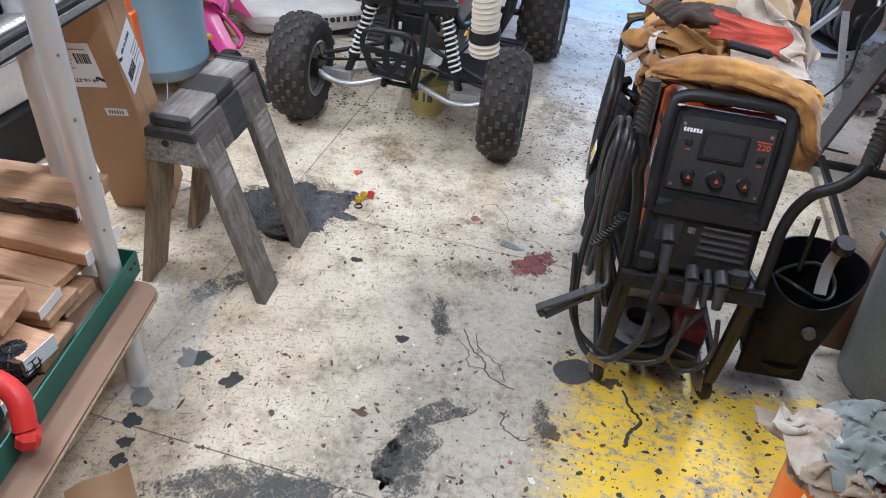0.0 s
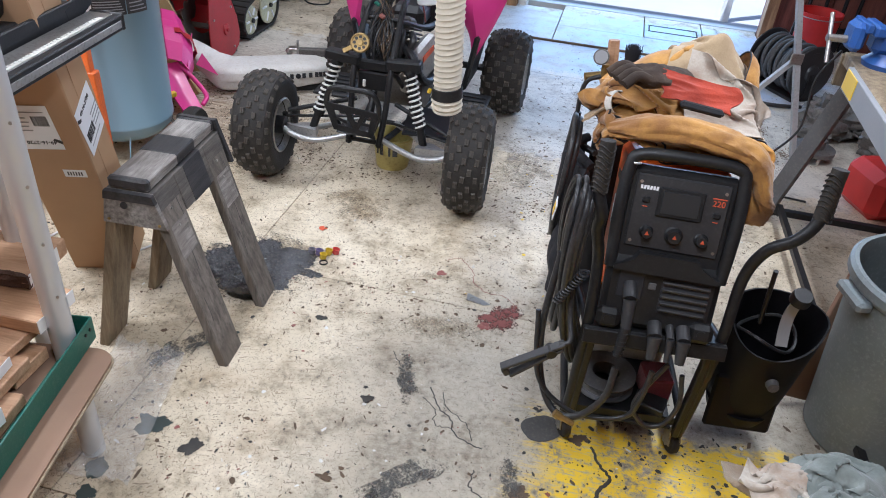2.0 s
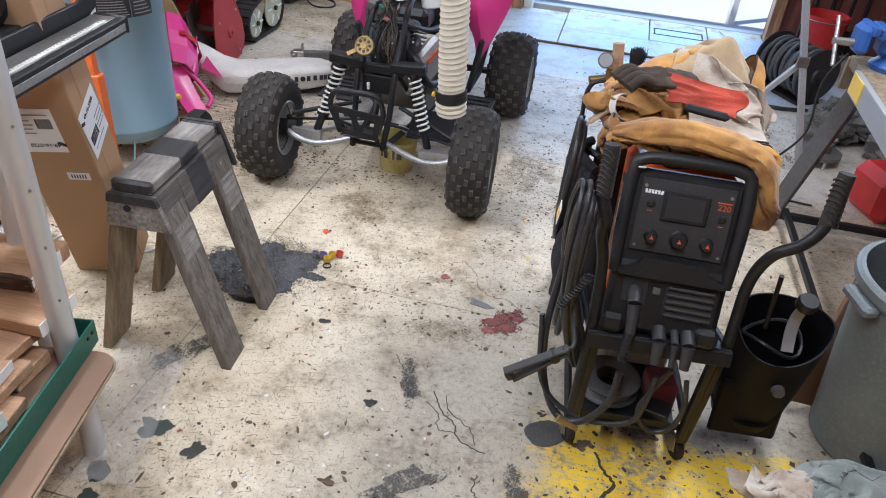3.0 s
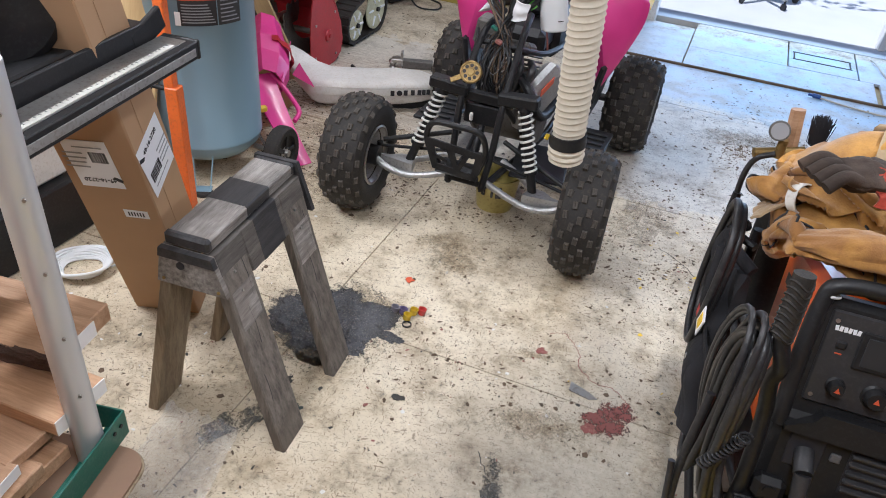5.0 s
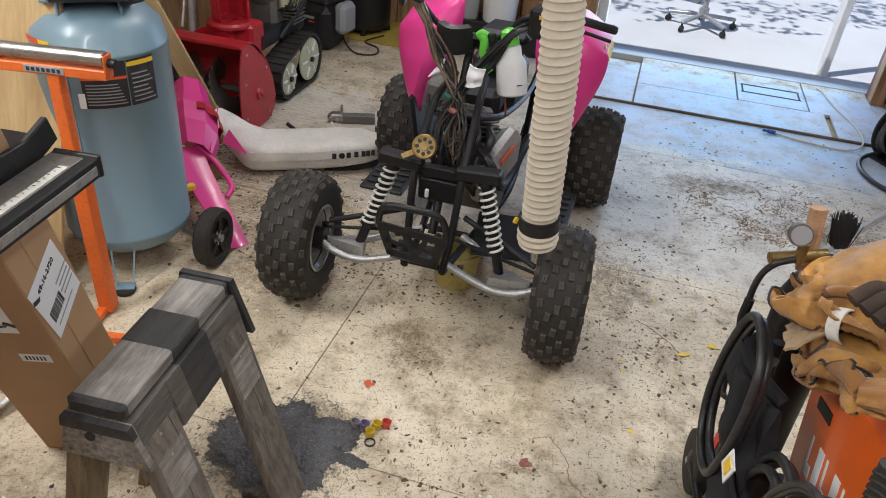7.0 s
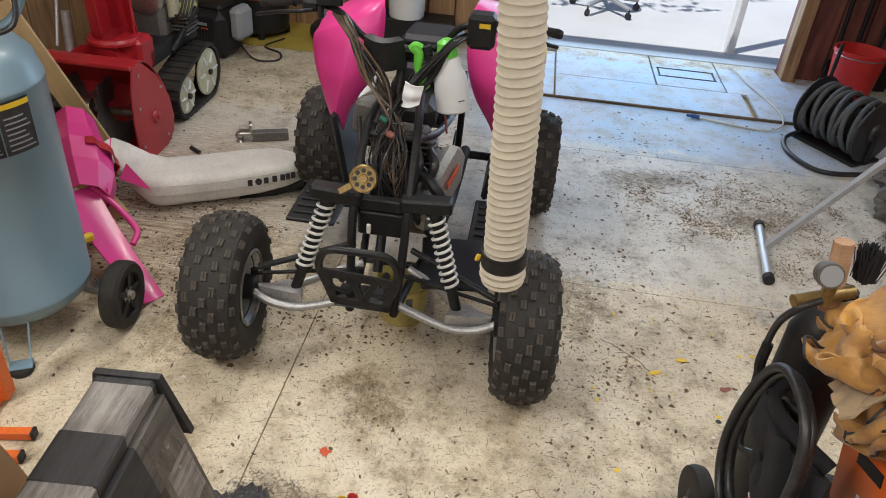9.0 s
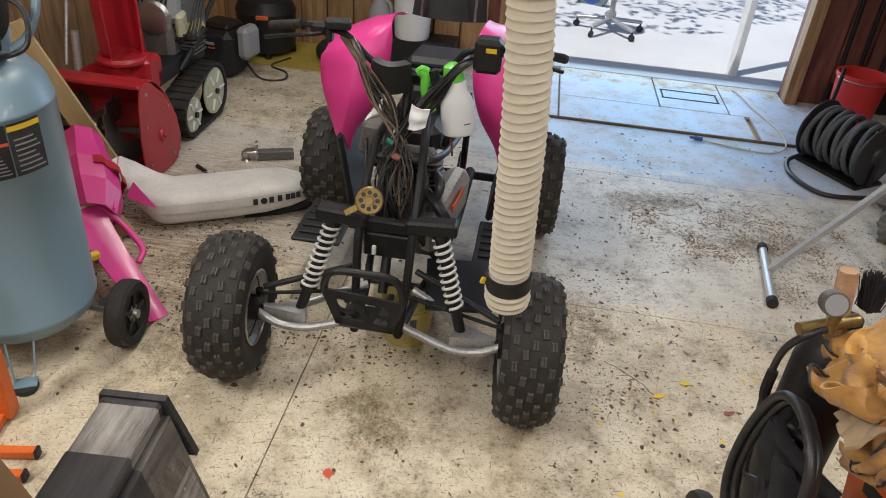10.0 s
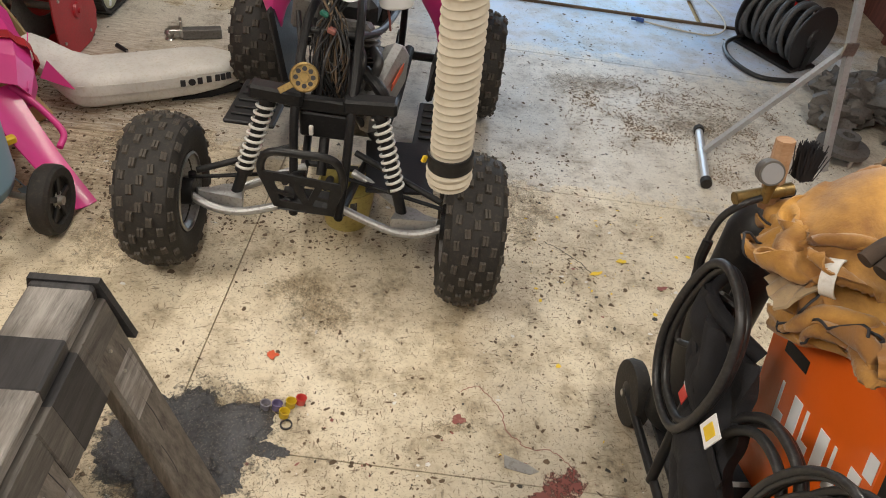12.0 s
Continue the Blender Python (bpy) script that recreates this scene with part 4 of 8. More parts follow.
# steering
part("steering_column", Mesh().rod((0.0, 0.06, 0.36), (-0.005, 0.44, 1.0), 0.017).box((-0.005, 0.44, 1.0), (0.12, 0.05, 0.05), bev=0.012), BLACKSTEEL, atv)
bar = smooth_path([(-0.51, 0.50, 1.10), (-0.36, 0.44, 1.135), (-0.22, 0.40, 1.13), (-0.11, 0.43, 1.03), (0.10, 0.43, 1.03), (0.19, 0.40, 1.12), (0.34, 0.43, 1.135), (0.5, 0.49, 1.11)], 6)
part("handlebar", Mesh().tube(bar, 0.0115), BLACKSTEEL, atv)
for sx in (-1, 1):
    p0, p1 = Vector((sx * 0.38, 0.447, 1.133)), Vector((sx * 0.51, 0.50, 1.10))
    grip = Mesh()
    for k in range(8):
        grip.rod(p0.lerp(p1, k / 8), p0.lerp(p1, (k + 0.75) / 8), 0.0152, seg=12)
    part("grip", grip.rod(p0, p1, 0.0138).rod(p0.lerp(p1, -0.03), p0, 0.020), RUBBER, atv, "black rubber handlebar grip")
    part("control_pod", Mesh().box((sx * 0.31, 0.415, 1.135), (0.060, 0.042, 0.040), bev=0.010).box((sx * 0.27, 0.39, 1.125), (0.022, 0.04, 0.045), bev=0.006), BLACK, atv)
    part("brake_lever", Mesh().tube(smooth_path([(sx * 0.30, 0.39, 1.125), (sx * 0.34, 0.36, 1.125), (sx * 0.42, 0.375, 1.11), (sx * 0.50, 0.41, 1.085)], 5), 0.0065), BLACKSTEEL, atv)
part("fluid_reservoir", Mesh().box((-0.24, 0.385, 1.165), (0.085, 0.05, 0.03), (0, 0, 12), bev=0.006), BLACK, atv)
part("throttle_pod", Mesh().box((0.255, 0.39, 1.12), (0.09, 0.08, 0.11), bev=0.014), BLACK, atv)
part("pod_sticker", Mesh().box((0.265, 0.347, 1.145), (0.035, 0.004, 0.014)), YELLOWINK, atv, "small yellow sticker")
pod = Mesh().sheet(lambda s, t: (-0.100 + 0.088 * s + 0.010 * (s - 0.5) * t, 0.375 - 0.035 * math.sin(math.pi * s) + 0.03 * t, 1.076 - 0.112 * t * (1 - 0.12 * s)), 8, 8, 0.03)
part("instrument_pod", pod, BLACK, atv, "black angular instrument pod")
# loose wiring hanging between bars and frame
rnd = random.Random(4)
for k in range(34):
    x0 = -0.17 + 0.30 * rnd.random()
    bar_end = (-0.24 + 0.05 * rnd.random(), 0.40, 1.12) if k % 2 else (0.20 + 0.05 * rnd.random(), 0.40, 1.10)
    pts = [bar_end, (bar_end[0] * 0.75, 0.34, 1.08), (bar_end[0] * 0.35 + x0 * 0.25, 0.30 + 0.05 * rnd.random(), 0.95), (-0.03 + 0.05 * rnd.random(), 0.24 + 0.06 * rnd.random(), 0.84), (-0.05 + 0.12 * rnd.random(), 0.17 + 0.06 * rnd.random(), 0.72), (-0.06 + 0.14 * rnd.random(), 0.15, 0.6 - 0.1 * rnd.random())]
    part("wire", Mesh().tube(smooth_path(pts, 6), 0.0022 + 0.0026 * rnd.random(), 6), (BLACK, CABLE, BLACK, CHIPBROWN)[k % 4], atv, "", 60)
for k in range(16):
    c = Vector((-0.04 + 0.06 * rnd.random(), 0.20 + 0.05 * rnd.random(), 0.78 - 0.10 * rnd.random()))
    loop = [c + Vector((0.03 * math.cos(a) * (1 + 0.3 * rnd.random()), 0.02 * math.sin(a), 0.06 * math.sin(a) * (1 + 0.4 * rnd.random()))) for a in [2 * math.pi * i / 14 for i in range(14)]]
    part("wire", Mesh().tube(loop, 0.0019, 5, closed=True), (CHIPBROWN, GREYPLASTIC, CABLE)[k % 3], atv, "", 60)
part("wire_connector", Mesh().box((-0.036, 0.075, 0.52), (0.014, 0.012, 0.035), bev=0.003), WHITE, atv, "white plug connector")
part("wire_connector", Mesh().box((0.0, 0.22, 0.80), (0.028, 0.024, 0.018), (0, 20, 0), bev=0.004), CHIPRED, atv, "red plug connector")
part("wire_connector", Mesh().box((-0.02, 0.20, 0.86), (0.028, 0.022, 0.014), (0, 30, 0), bev=0.004), GREENSTEEL, atv, "green plug connector")
part("paper_tag", Mesh().sheet(lambda s, t: (0.018 + 0.062 * s + 0.012 * t, 0.285 - 0.02 * math.sin(math.pi * s) + 0.006 * math.sin(9 * t), 0.875 + 0.085 * t * (1 - 0.25 * s) + 0.012 * s), 10, 10, 0.003), PAPER, atv, "crumpled white tag", 40)
part("paper_tag", Mesh().sheet(lambda s, t: (-0.128 + 0.055 * s, 0.325 - 0.02 * math.sin(math.pi * t), 0.872 + 0.058 * s * t + 0.018 * s + 0.01 * t), 10, 8, 0.003), PAPER, atv, "crumpled white tag", 40)
for k in range(6):
    part("engine_hose", Mesh().tube(smooth_path([(-0.13 + 0.05 * k, 0.33, 0.80 - 0.02 * k), (-0.10 + 0.05 * k, 0.24, 0.70), (-0.08 + 0.04 * k, 0.26, 0.58), (-0.1 + 0.05 * k, 0.40, 0.50)], 6), 0.009 + 0.004 * (k % 3), 8), CABLE, atv, "", 60)

# ribbed exhaust duct hanging in front of the quad bike's wheel
prof = []
raw = smooth_path([(0.417, -0.165, 0.655), (0.410, -0.17, 0.85), (0.395, -0.17, 1.2), (0.36, -0.15, 1.6), (0.33, -0.10, 2.1), (0.32, -0.08, 2.64)], 60)
STEP = 0.0030                                      # eight steps for each turn of the wire
duct_path, carry = [raw[0]], 0.0
for a, b in zip(raw, raw[1:]):
    L = (b - a).length
    while carry + L >= STEP:
        a = a + (b - a) * ((STEP - carry) / L)
        duct_path.append(a)
        L, carry = (b - a).length, 0.0
    carry += L
g = Mesh()
vs, fs, seg = [], [], 28
for i, p in enumerate(duct_path):
    r = (0.0586, 0.0612, 0.0598, 0.0586, 0.0580, 0.0576, 0.0574, 0.0577)[i % 8] + 0.0012 * noise.noise((i * 0.11, 2.0, 0.0))
    tilt = 0.010 * math.sin(i * 0.0131) + 0.006
    for k in range(seg):
        a = 2 * math.pi * k / seg
        vs.append((p.x + math.cos(a) * r, p.y + math.sin(a) * r, p.z + 0.0009 * math.sin(3 * a + i * 0.4) + tilt * math.cos(a - 0.6)))
for i in range(len(duct_path) - 1):
    for k in range(seg):
        l = (k + 1) % seg
        fs.append((i * seg + k, i * seg + l, (i + 1) * seg + l, (i + 1) * seg + k))
duct = thing("exhaust_hose", SHOP.copy(), "cream ribbed exhaust extraction hose hanging from the ceiling", "exhaust hose")
part("hose", g.add(vs, fs), HOSE, duct, "", 60)
part("clamp_band", Mesh().lathe([(0.060, -0.028), (0.0665, -0.026), (0.0685, -0.008), (0.066, 0.004), (0.0682, 0.014), (0.066, 0.022), (0.060, 0.022)], 28, pose(0.417, -0.165, 0.645, 3, -5, 0)), BLACK, duct, "black tape band")
part("hose_end", Mesh().lathe([(0.060, 0.0), (0.068, -0.012), (0.063, -0.026), (0.069, -0.038), (0.062, -0.050), (0.064, -0.060), (0.056, -0.066), (0.05, -0.05), (0.05, 0.0)], 28, pose(0.417, -0.165, 0.620, 5, -5, 0)), HOSE, duct, "torn cream hose end")

part("tape_tab", Mesh().box((0.344, -0.185, 0.640), (0.016, 0.01, 0.022), (0, 20, 30), bev=0.003), YELLOWINK, duct, "small yellow tape tab")

# spray bottle hung on the handlebar
bot = thing("spray_bottle", shop(0.185, 0.37, 0.845, 0, -10, 0), "white plastic spray bottle with a green trigger", "spray bottle")
part("bottle", Mesh().lathe([(0.0, 0), (0.050, 0), (0.057, 0.006), (0.058, 0.02), (0.057, 0.115), (0.051, 0.132), (0.042, 0.146), (0.040, 0.178), (0.036, 0.186), (0.018, 0.192), (0.0, 0.192)], 28, Matrix.Diagonal((1.0, 0.72, 1, 1))), POLY, bot)
part("fill_line", Mesh().box((0.036, -0.0335, 0.045), (0.022, 0.002, 0.003), (0, 0, 28)), INK, bot, "", 0)
part("collar", Mesh().lathe([(0.030, 0.188), (0.036, 0.19), (0.030, 0.235), (0.014, 0.245), (0, 0.245)], 14), GREEN, bot, "green screw collar")
part("trigger", Mesh().tube(smooth_path([(-0.105, -0.01, 0.225), (-0.092, -0.01, 0.205), (-0.097, -0.012, 0.16), (-0.088, -0.012, 0.105), (-0.080, -0.012, 0.088)], 6), 0.0165, 12).tube(smooth_path([(-0.115, -0.008, 0.222), (-0.098, -0.01, 0.232), (-0.080, -0.008, 0.222)], 5), 0.013, 10), GREEN, bot, "green squeeze trigger")
grp = part("grip_sleeve", Mesh().rod((-0.066, 0.0, 0.225), (-0.048, 0.0, 0.085), 0.017, 0.014), BLACK, bot, "black ribbed grip sleeve")
for k in range(9):
    part("sleeve_rib", Mesh().lathe([(0.014, -0.002), (0.0195, 0), (0.014, 0.002)], 12, pose(-0.064 + k * 0.0016, 0, 0.205 - k * 0.0105), True), BLACK, grp)
part("brass_nut", Mesh().rod((-0.048, 0, 0.085), (-0.046, 0, 0.066), 0.010, seg=6), GOLD, bot, "brass coupling nut")
part("red_wire", Mesh().tube(smooth_path([(-0.046, 0, 0.066), (-0.04, 0.01, 0.03), (-0.03, 0.0, -0.03), (-0.035, 0.02, -0.09)], 6), 0.004, 7), CHIPRED, bot, "dark red thin hose")
# tan pail under the engine
pail = thing("pail", shop(0.055, 0.30, 0.0), "yellowed plastic pail with dark oil drips", "pail")
part("body", Mesh().lathe([(0.0, 0.004), (0.085, 0.0), (0.105, 0.16), (0.111, 0.165), (0.111, 0.175), (0.103, 0.175), (0.083, 0.008), (0.0, 0.008)], 30), AMBER, pail)
for a, w in ((250, 0.02), (275, 0.012), (292, 0.026), (235, 0.01)):
    part("oil_drip", Mesh().box((0.101 * math.cos(radians(a)), 0.101 * math.sin(radians(a)), 0.12), (w, 0.006, 0.06), (0, 0, a + 90), bev=0.002), CLAY, pail)

# ---- air compressor ----
comp = thing("air_compressor", pose(-1.48, 3.70, 0, 0, 0, 20), "blue-grey upright air compressor with black pump and label", "air compressor")
part("tank", Mesh().lathe([(0.0, 0.10), (0.12, 0.105), (0.19, 0.125), (0.228, 0.165), (0.238, 0.20), (0.2395, 0.20), (0.2395, 0.21), (0.238, 0.212), (0.238, 0.93), (0.2395, 0.932), (0.2395, 0.94), (0.236, 0.945), (0.222, 1.0), (0.18, 1.05), (0.11, 1.08), (0.0, 1.09)], 56), TANK, comp, "", 40)
part("seam", Mesh().box((-0.1, -0.217, 0.57), (0.006, 0.006, 0.72), (0, 0, -25)), TANK, comp)
for a in (262, 20, 140):
    ca, sa = math.cos(radians(a)), math.sin(radians(a))
    leg = Mesh()
    for d in (-1, 1):
        ox, oy = -sa * d * 0.042, ca * d * 0.042
        leg.add([(ca * r + ox * k + ca * e, sa * r + oy * k + sa * e, z) for r, z, k in ((0.205, 0.17, 1.15), (0.275, 0.02, 0.8)) for e in (0, 0.004)] + [(ca * r + ox * k * 0.86 + ca * e, sa * r + oy * k * 0.86 + sa * e, z) for r, z, k in ((0.205, 0.17, 1.15), (0.275, 0.02, 0.8)) for e in (0, 0.004)], [(0, 1, 3, 2), (4, 6, 7, 5), (0, 4, 5, 1), (2, 3, 7, 6), (0, 2, 6, 4), (1, 5, 7, 3)])
    leg.box((ca * 0.275, sa * 0.275, 0.022), (0.05, 0.075, 0.004), (0, 0, a), bev=0.001)
    lg = part("leg", leg, TANK, comp)
    part("rubber_foot", Mesh().lathe([(0, 0), (0.036, 0), (0.042, 0.012), (0.038, 0.02), (0.0, 0.02)], 20, pose(ca * 0.285, sa * 0.285, 0)), RUBBER, lg)


def tank_label(name, a0, a1, z0, z1, mat, r=0.2398):
    return part(name, Mesh().sheet(lambda s, t: (r * math.cos(radians(a0 + (a1 - a0) * s)), r * math.sin(radians(a0 + (a1 - a0) * s)), z0 + (z1 - z0) * t), 14, 1, -0.0004), mat, comp, "", 60)


tank_label("warning_label", 256, 292, 0.76, 0.925, INK)
tank_label("spec_label", 293, 318, 0.76, 0.925, BLACKWOOD)
tank_label("label_strip", 256, 292, 0.862, 0.872, REDINK, 0.2403)
tank_label("label_strip", 293, 318, 0.902, 0.918, YELLOWINK, 0.2403)
tank_label("label_strip", 252, 257.5, 0.76, 0.815, PAPER, 0.2405)
for k in range(7):
    tank_label("label_line", 259, 290 - (k * 37 % 9), 0.772 + k * 0.0118, 0.776 + k * 0.0118, GREYINK, 0.2403)
    tank_label("label_line", 296, 316 - (k * 23 % 7), 0.772 + k * 0.0165, 0.777 + k * 0.0165, GREYINK, 0.2403)
tank_label("warning_strip", 196, 232, 0.965, 0.985, REDINK, 0.233)
tank_label("warning_strip", 190, 197, 0.965, 0.985, YELLOWINK, 0.2335)
tank_label("warning_strip", 222, 234, 0.964, 0.984, YELLOWINK, 0.2335)
part("mounting_plate", Mesh().box((0, 0, 1.10), (0.30, 0.26, 0.01), bev=0.003).box((0.09, -0.08, 1.05), (0.01, 0.12, 0.12), (0, 0, 10), bev=0.002).box((-0.09, -0.08, 1.05), (0.01, 0.12, 0.12), (0, 0, -10), bev=0.002), TANK, comp)
part("pump", Mesh().rod((0.06, -0.10, 1.21), (0.06, 0.16, 1.21), 0.105, seg=28).box((-0.10, 0, 1.20), (0.16, 0.2, 0.2), bev=0.03).box((0.0, -0.15, 1.14), (0.26, 0.10, 0.06), bev=0.02), BLACK, comp, "black pump and motor shroud")
part("vent_grille", Mesh().rod((0.06, -0.112, 1.21), (0.06, -0.10, 1.21), 0.075, seg=28), GREYPLASTIC, comp)
for i in range(7):
    for j in range(7):
        x, z = 0.06 + (i - 3) * 0.019, 1.21 + (j - 3) * 0.019
        if (i - 3) ** 2 + (j - 3) ** 2 < 12:
            part("vent_hole", Mesh().rod((x, -0.1135, z), (x, -0.1115, z), 0.006, seg=8), INK, comp, "", 0)
part("air_line", Mesh().tube(smooth_path([(0.10, 0.05, 1.26), (0.20, 0.02, 1.32), (0.24, -0.02, 1.24), (0.20, -0.05, 1.13), (0.12, -0.08, 1.08)], 6), 0.013), TANK, comp)
part("power_cable", Mesh().tube(smooth_path([(0.12, -0.05, 1.26), (0.20, -0.10, 1.22), (0.19, -0.13, 1.12), (0.10, -0.14, 1.09)], 6), 0.008), CABLE, comp)
wh = part("wheel", Mesh().lathe([(0.03, -0.02), (0.075, -0.028), (0.1, -0.03), (0.108, -0.02), (0.11, 0.0), (0.108, 0.02), (0.1, 0.03), (0.075, 0.028), (0.072, 0.014), (0.03, 0.016)], 36, pose(0, 0, 0, 0, 90, 0)), RUBBER, comp, "black rubber wheel", 30, pose(0.318, -0.137, 0.126, 0, 0, -30) @ Matrix.Diagonal((1.15, 1.15, 1.15, 1)))
part("hub", Mesh().lathe([(0.0, 0.036), (0.014, 0.036), (0.016, 0.022), (0.03, 0.02)], 20, pose(0, 0, 0, 0, 90, 0)), STEEL, wh)
for k in range(5):
    part("spoke", Mesh().box((0.02, 0.045 * math.cos(radians(72 * k)), 0.045 * math.sin(radians(72 * k))), (0.008, 0.055, 0.018), (72 * k, 0, 0), bev=0.002), BLACK, wh)
part("axle", Mesh().rod((0.20, -0.03, 0.11), (0.32, -0.135, 0.11), 0.012), STEEL, comp)

# ---- orange roller stand ----
rs = thing("roller_stand", pose(-1.445, 3.30, 0, 0, 0, -4), "orange roller stand with a steel roller on top", "roller stand")
part("post", Mesh().box((0, 0, 0.72), (0.042, 0.042, 0.5), bev=0.004), ORANGE, rs)
part("sleeve", Mesh().box((0.01, 0, 0.29), (0.055, 0.055, 0.56), bev=0.004), ORANGE, rs)
part("cradle", Mesh().box((0, 0, 0.965), (0.36, 0.05, 0.032), bev=0.003).box((-0.178, 0, 0.99), (0.006, 0.05, 0.075), bev=0.002).box((0.178, 0, 0.99), (0.006, 0.05, 0.075), bev=0.002), ORANGE, rs)
part("roller", Mesh().rod((-0.172, 0, 1.012), (0.172, 0, 1.012), 0.024, seg=24), STEEL, rs, "shiny steel roller")
part("roller_knob", Mesh().rod((0.18, 0, 1.0), (0.205, 0, 1.0), 0.014), BLACK, rs)
part("roller_knob", Mesh().rod((-0.205, 0, 1.0), (-0.18, 0, 1.0), 0.012), BLACK, rs)
part("clamp_knob", Mesh().rod((-0.02, -0.01, 0.56), (-0.085, -0.02, 0.57), 0.01).lathe([(0, -0.012), (0.024, -0.012), (0.026, 0.0), (0.024, 0.012), (0, 0.012)], 8, pose(-0.09, -0.02, 0.57, 0, 90, 0)), BLACK, rs)
nm = part("name_plate", Mesh().box((-0.02, -0.0265, 0.966), (0.13, 0.003, 0.022), bev=0.001), GREYINK, rs, "worn grey name plate")
for k in range(7):
    part("plate_mark", Mesh().box((-0.07 + k * 0.0165, -0.0285, 0.966), (0.010, 0.002, 0.012)), INK, nm, "", 0)
for y in (-0.17, -0.26):
    part("foot_bar", Mesh().box((0.03, y, 0.02), (0.28, 0.03, 0.03), bev=0.003), ORANGE, rs)
    part("foot_cap", Mesh().box((0.172, y, 0.02), (0.012, 0.033, 0.033), bev=0.003), BLACK, rs)
part("foot_bar", Mesh().box((0.0, -0.12, 0.02), (0.035, 0.36, 0.03), bev=0.003), ORANGE, rs)

# ---- tall carton leaning on the saw stand ----
carton = thing("carton", pose(-1.235, 2.625, 0.0, 18, 0, 2), "tall brown cardboard carton with white shipping labels", "carton")
CW, CD, CH = 0.235, 0.19, 1.5
part("box", Mesh().box((0, CD / 2, CH / 2), (CW, CD, CH), bev=0.004), CARD, carton)
part("tape", Mesh().box((CW / 2 + 0.0008, CD / 2, CH / 2), (0.0015, 0.05, CH - 0.02)), CARD, carton, "", 0)


def ship_label(m, w, h, big):
    lb = part("label", Mesh().box((0, 0, 0), (w, h, 0.0012)), PAPER, carton, "white printed shipping label", 0, m)
    if big:
        text("label_number", "49-16-2720", 0.021, INK, lb, pose(-w * 0.33, 0.0, 0.0014, 0, 0, 90))
        for k in range(4):
            part("text_line", Mesh().box((-0.01 + k * 0.018, 0.045, 0.001), (0.005, 0.07 - 0.012 * (k % 2), 0.001)), GREYINK, lb, "", 0)
    rr = random.Random(3)
    y = -h * 0.38
    while y < h * 0.02:
        wd = rr.choice((0.0022, 0.0035, 0.005))
        part("barcode_bar", Mesh().box((w * 0.16, y, 0.001), (0.042, wd, 0.001)), INK, lb, "", 0)
        y += wd + rr.choice((0.002, 0.0035))
    part("logo_mark", Mesh().slab(blot(0.016, 5, 10, 0.5, 0.5), 0.001, pose(-w * 0.3, -h * 0.42, 0.0006, 0, 0, 60)), INK, lb, "", 0)
    for k in range(5):
        part("text_line", Mesh().box((w * 0.36, -h * 0.3 + k * h * 0.13, 0.001), (0.004, 0.018, 0.001)), GREYINK, lb, "", 0)
    return lb


ship_label(pose(CW / 2 + 0.002, 0.09, 0.735, 0, 90, 0) @ pose(0, 0, 0, 0, 0, 6), 0.205, 0.160, True)
ship_label(pose(-0.02, -0.002, 0.77, 90, 0, 0) @ pose(0, 0, 0, 0, 0, 92), 0.19, 0.13, True)
part("label", Mesh().box((0.045, -0.001, 0.56), (0.075, 0.0012, 0.035)), PAPER, carton, "small white label", 0)
for k in range(6):
    part("barcode_bar", Mesh().box((0.022 + k * 0.009, -0.002, 0.56), (0.004, 0.001, 0.018)), INK, carton, "", 0)

# ---- miter saw stand rail, saw housing behind it ----
RAIL = pose(-0.955, 2.515, 0, 0, 0, -9)
rail = thing("saw_stand", RAIL, "black and silver saw stand extension rail with a white ruler", "saw stand")
part("rail_body", Mesh().box((-0.055, -0.62, 1.058), (0.108, 1.24, 0.05), bev=0.004), BLACK, rail)
part("top_strip", Mesh().box((-0.062, -0.62, 1.0845), (0.078, 1.2, 0.003), bev=0.001), STEEL, rail, "scratched silver strip", 0)
part("side_strip", Mesh().box((0.0, -0.62, 1.056), (0.003, 1.21, 0.022), bev=0.001), ALLOY, rail, "", 0)
ruler = part("ruler", Mesh().box((-0.035, -0.50, 1.0872), (0.020, 0.86, 0.002)), RULE, rail, "white adhesive ruler", 0)
for k in range(52):
    part("ruler_mark", Mesh().box((-0.041 + 0.002 * (k % 2), -0.08 - k * 0.0165, 1.0887), (0.010 if k % 4 == 0 else 0.006, 0.0016, 0.0008)), INK, ruler, "", 0)
part("fence", Mesh().box((-0.118, -0.55, 1.095), (0.014, 1.05, 0.075), bev=0.003).box((-0.118, -0.05, 1.105), (0.016, 0.14, 0.065), (18, 0, 0), bev=0.003), BLACK, rail)
part("end_cap", Mesh().box((-0.055, 0.003, 1.058), (0.11, 0.012, 0.053), bev=0.003), BLACK, rail)
for y in (-0.35, -1.05):
    part("rail_bracket", Mesh().box((-0.15, y, 1.04), (0.14, 0.04, 0.02), bev=0.003), BLACKSTEEL, rail)
saw = thing("miter_saw", RAIL @ pose(-0.30, -0.36, 1.09), "black and red saw with a rounded dust housing", "saw")
part("housing", Mesh().lathe([(0, -0.07), (0.11, -0.07), (0.135, -0.05), (0.14, 0), (0.135, 0.05), (0.11, 0.07), (0, 0.07)], 36, pose(0.02, 0.0, 0.14, 90, 0, 60)), BLACK, saw)
part("base", Mesh().box((0, 0, 0.015), (0.28, 0.30, 0.03), bev=0.006), BLACK, saw)
part("red_cover", Mesh().box((0.03, -0.12, 0.22), (0.12, 0.10, 0.16), (0, 20, 30), bev=0.03), REDPLASTIC, saw, "red plastic cover")
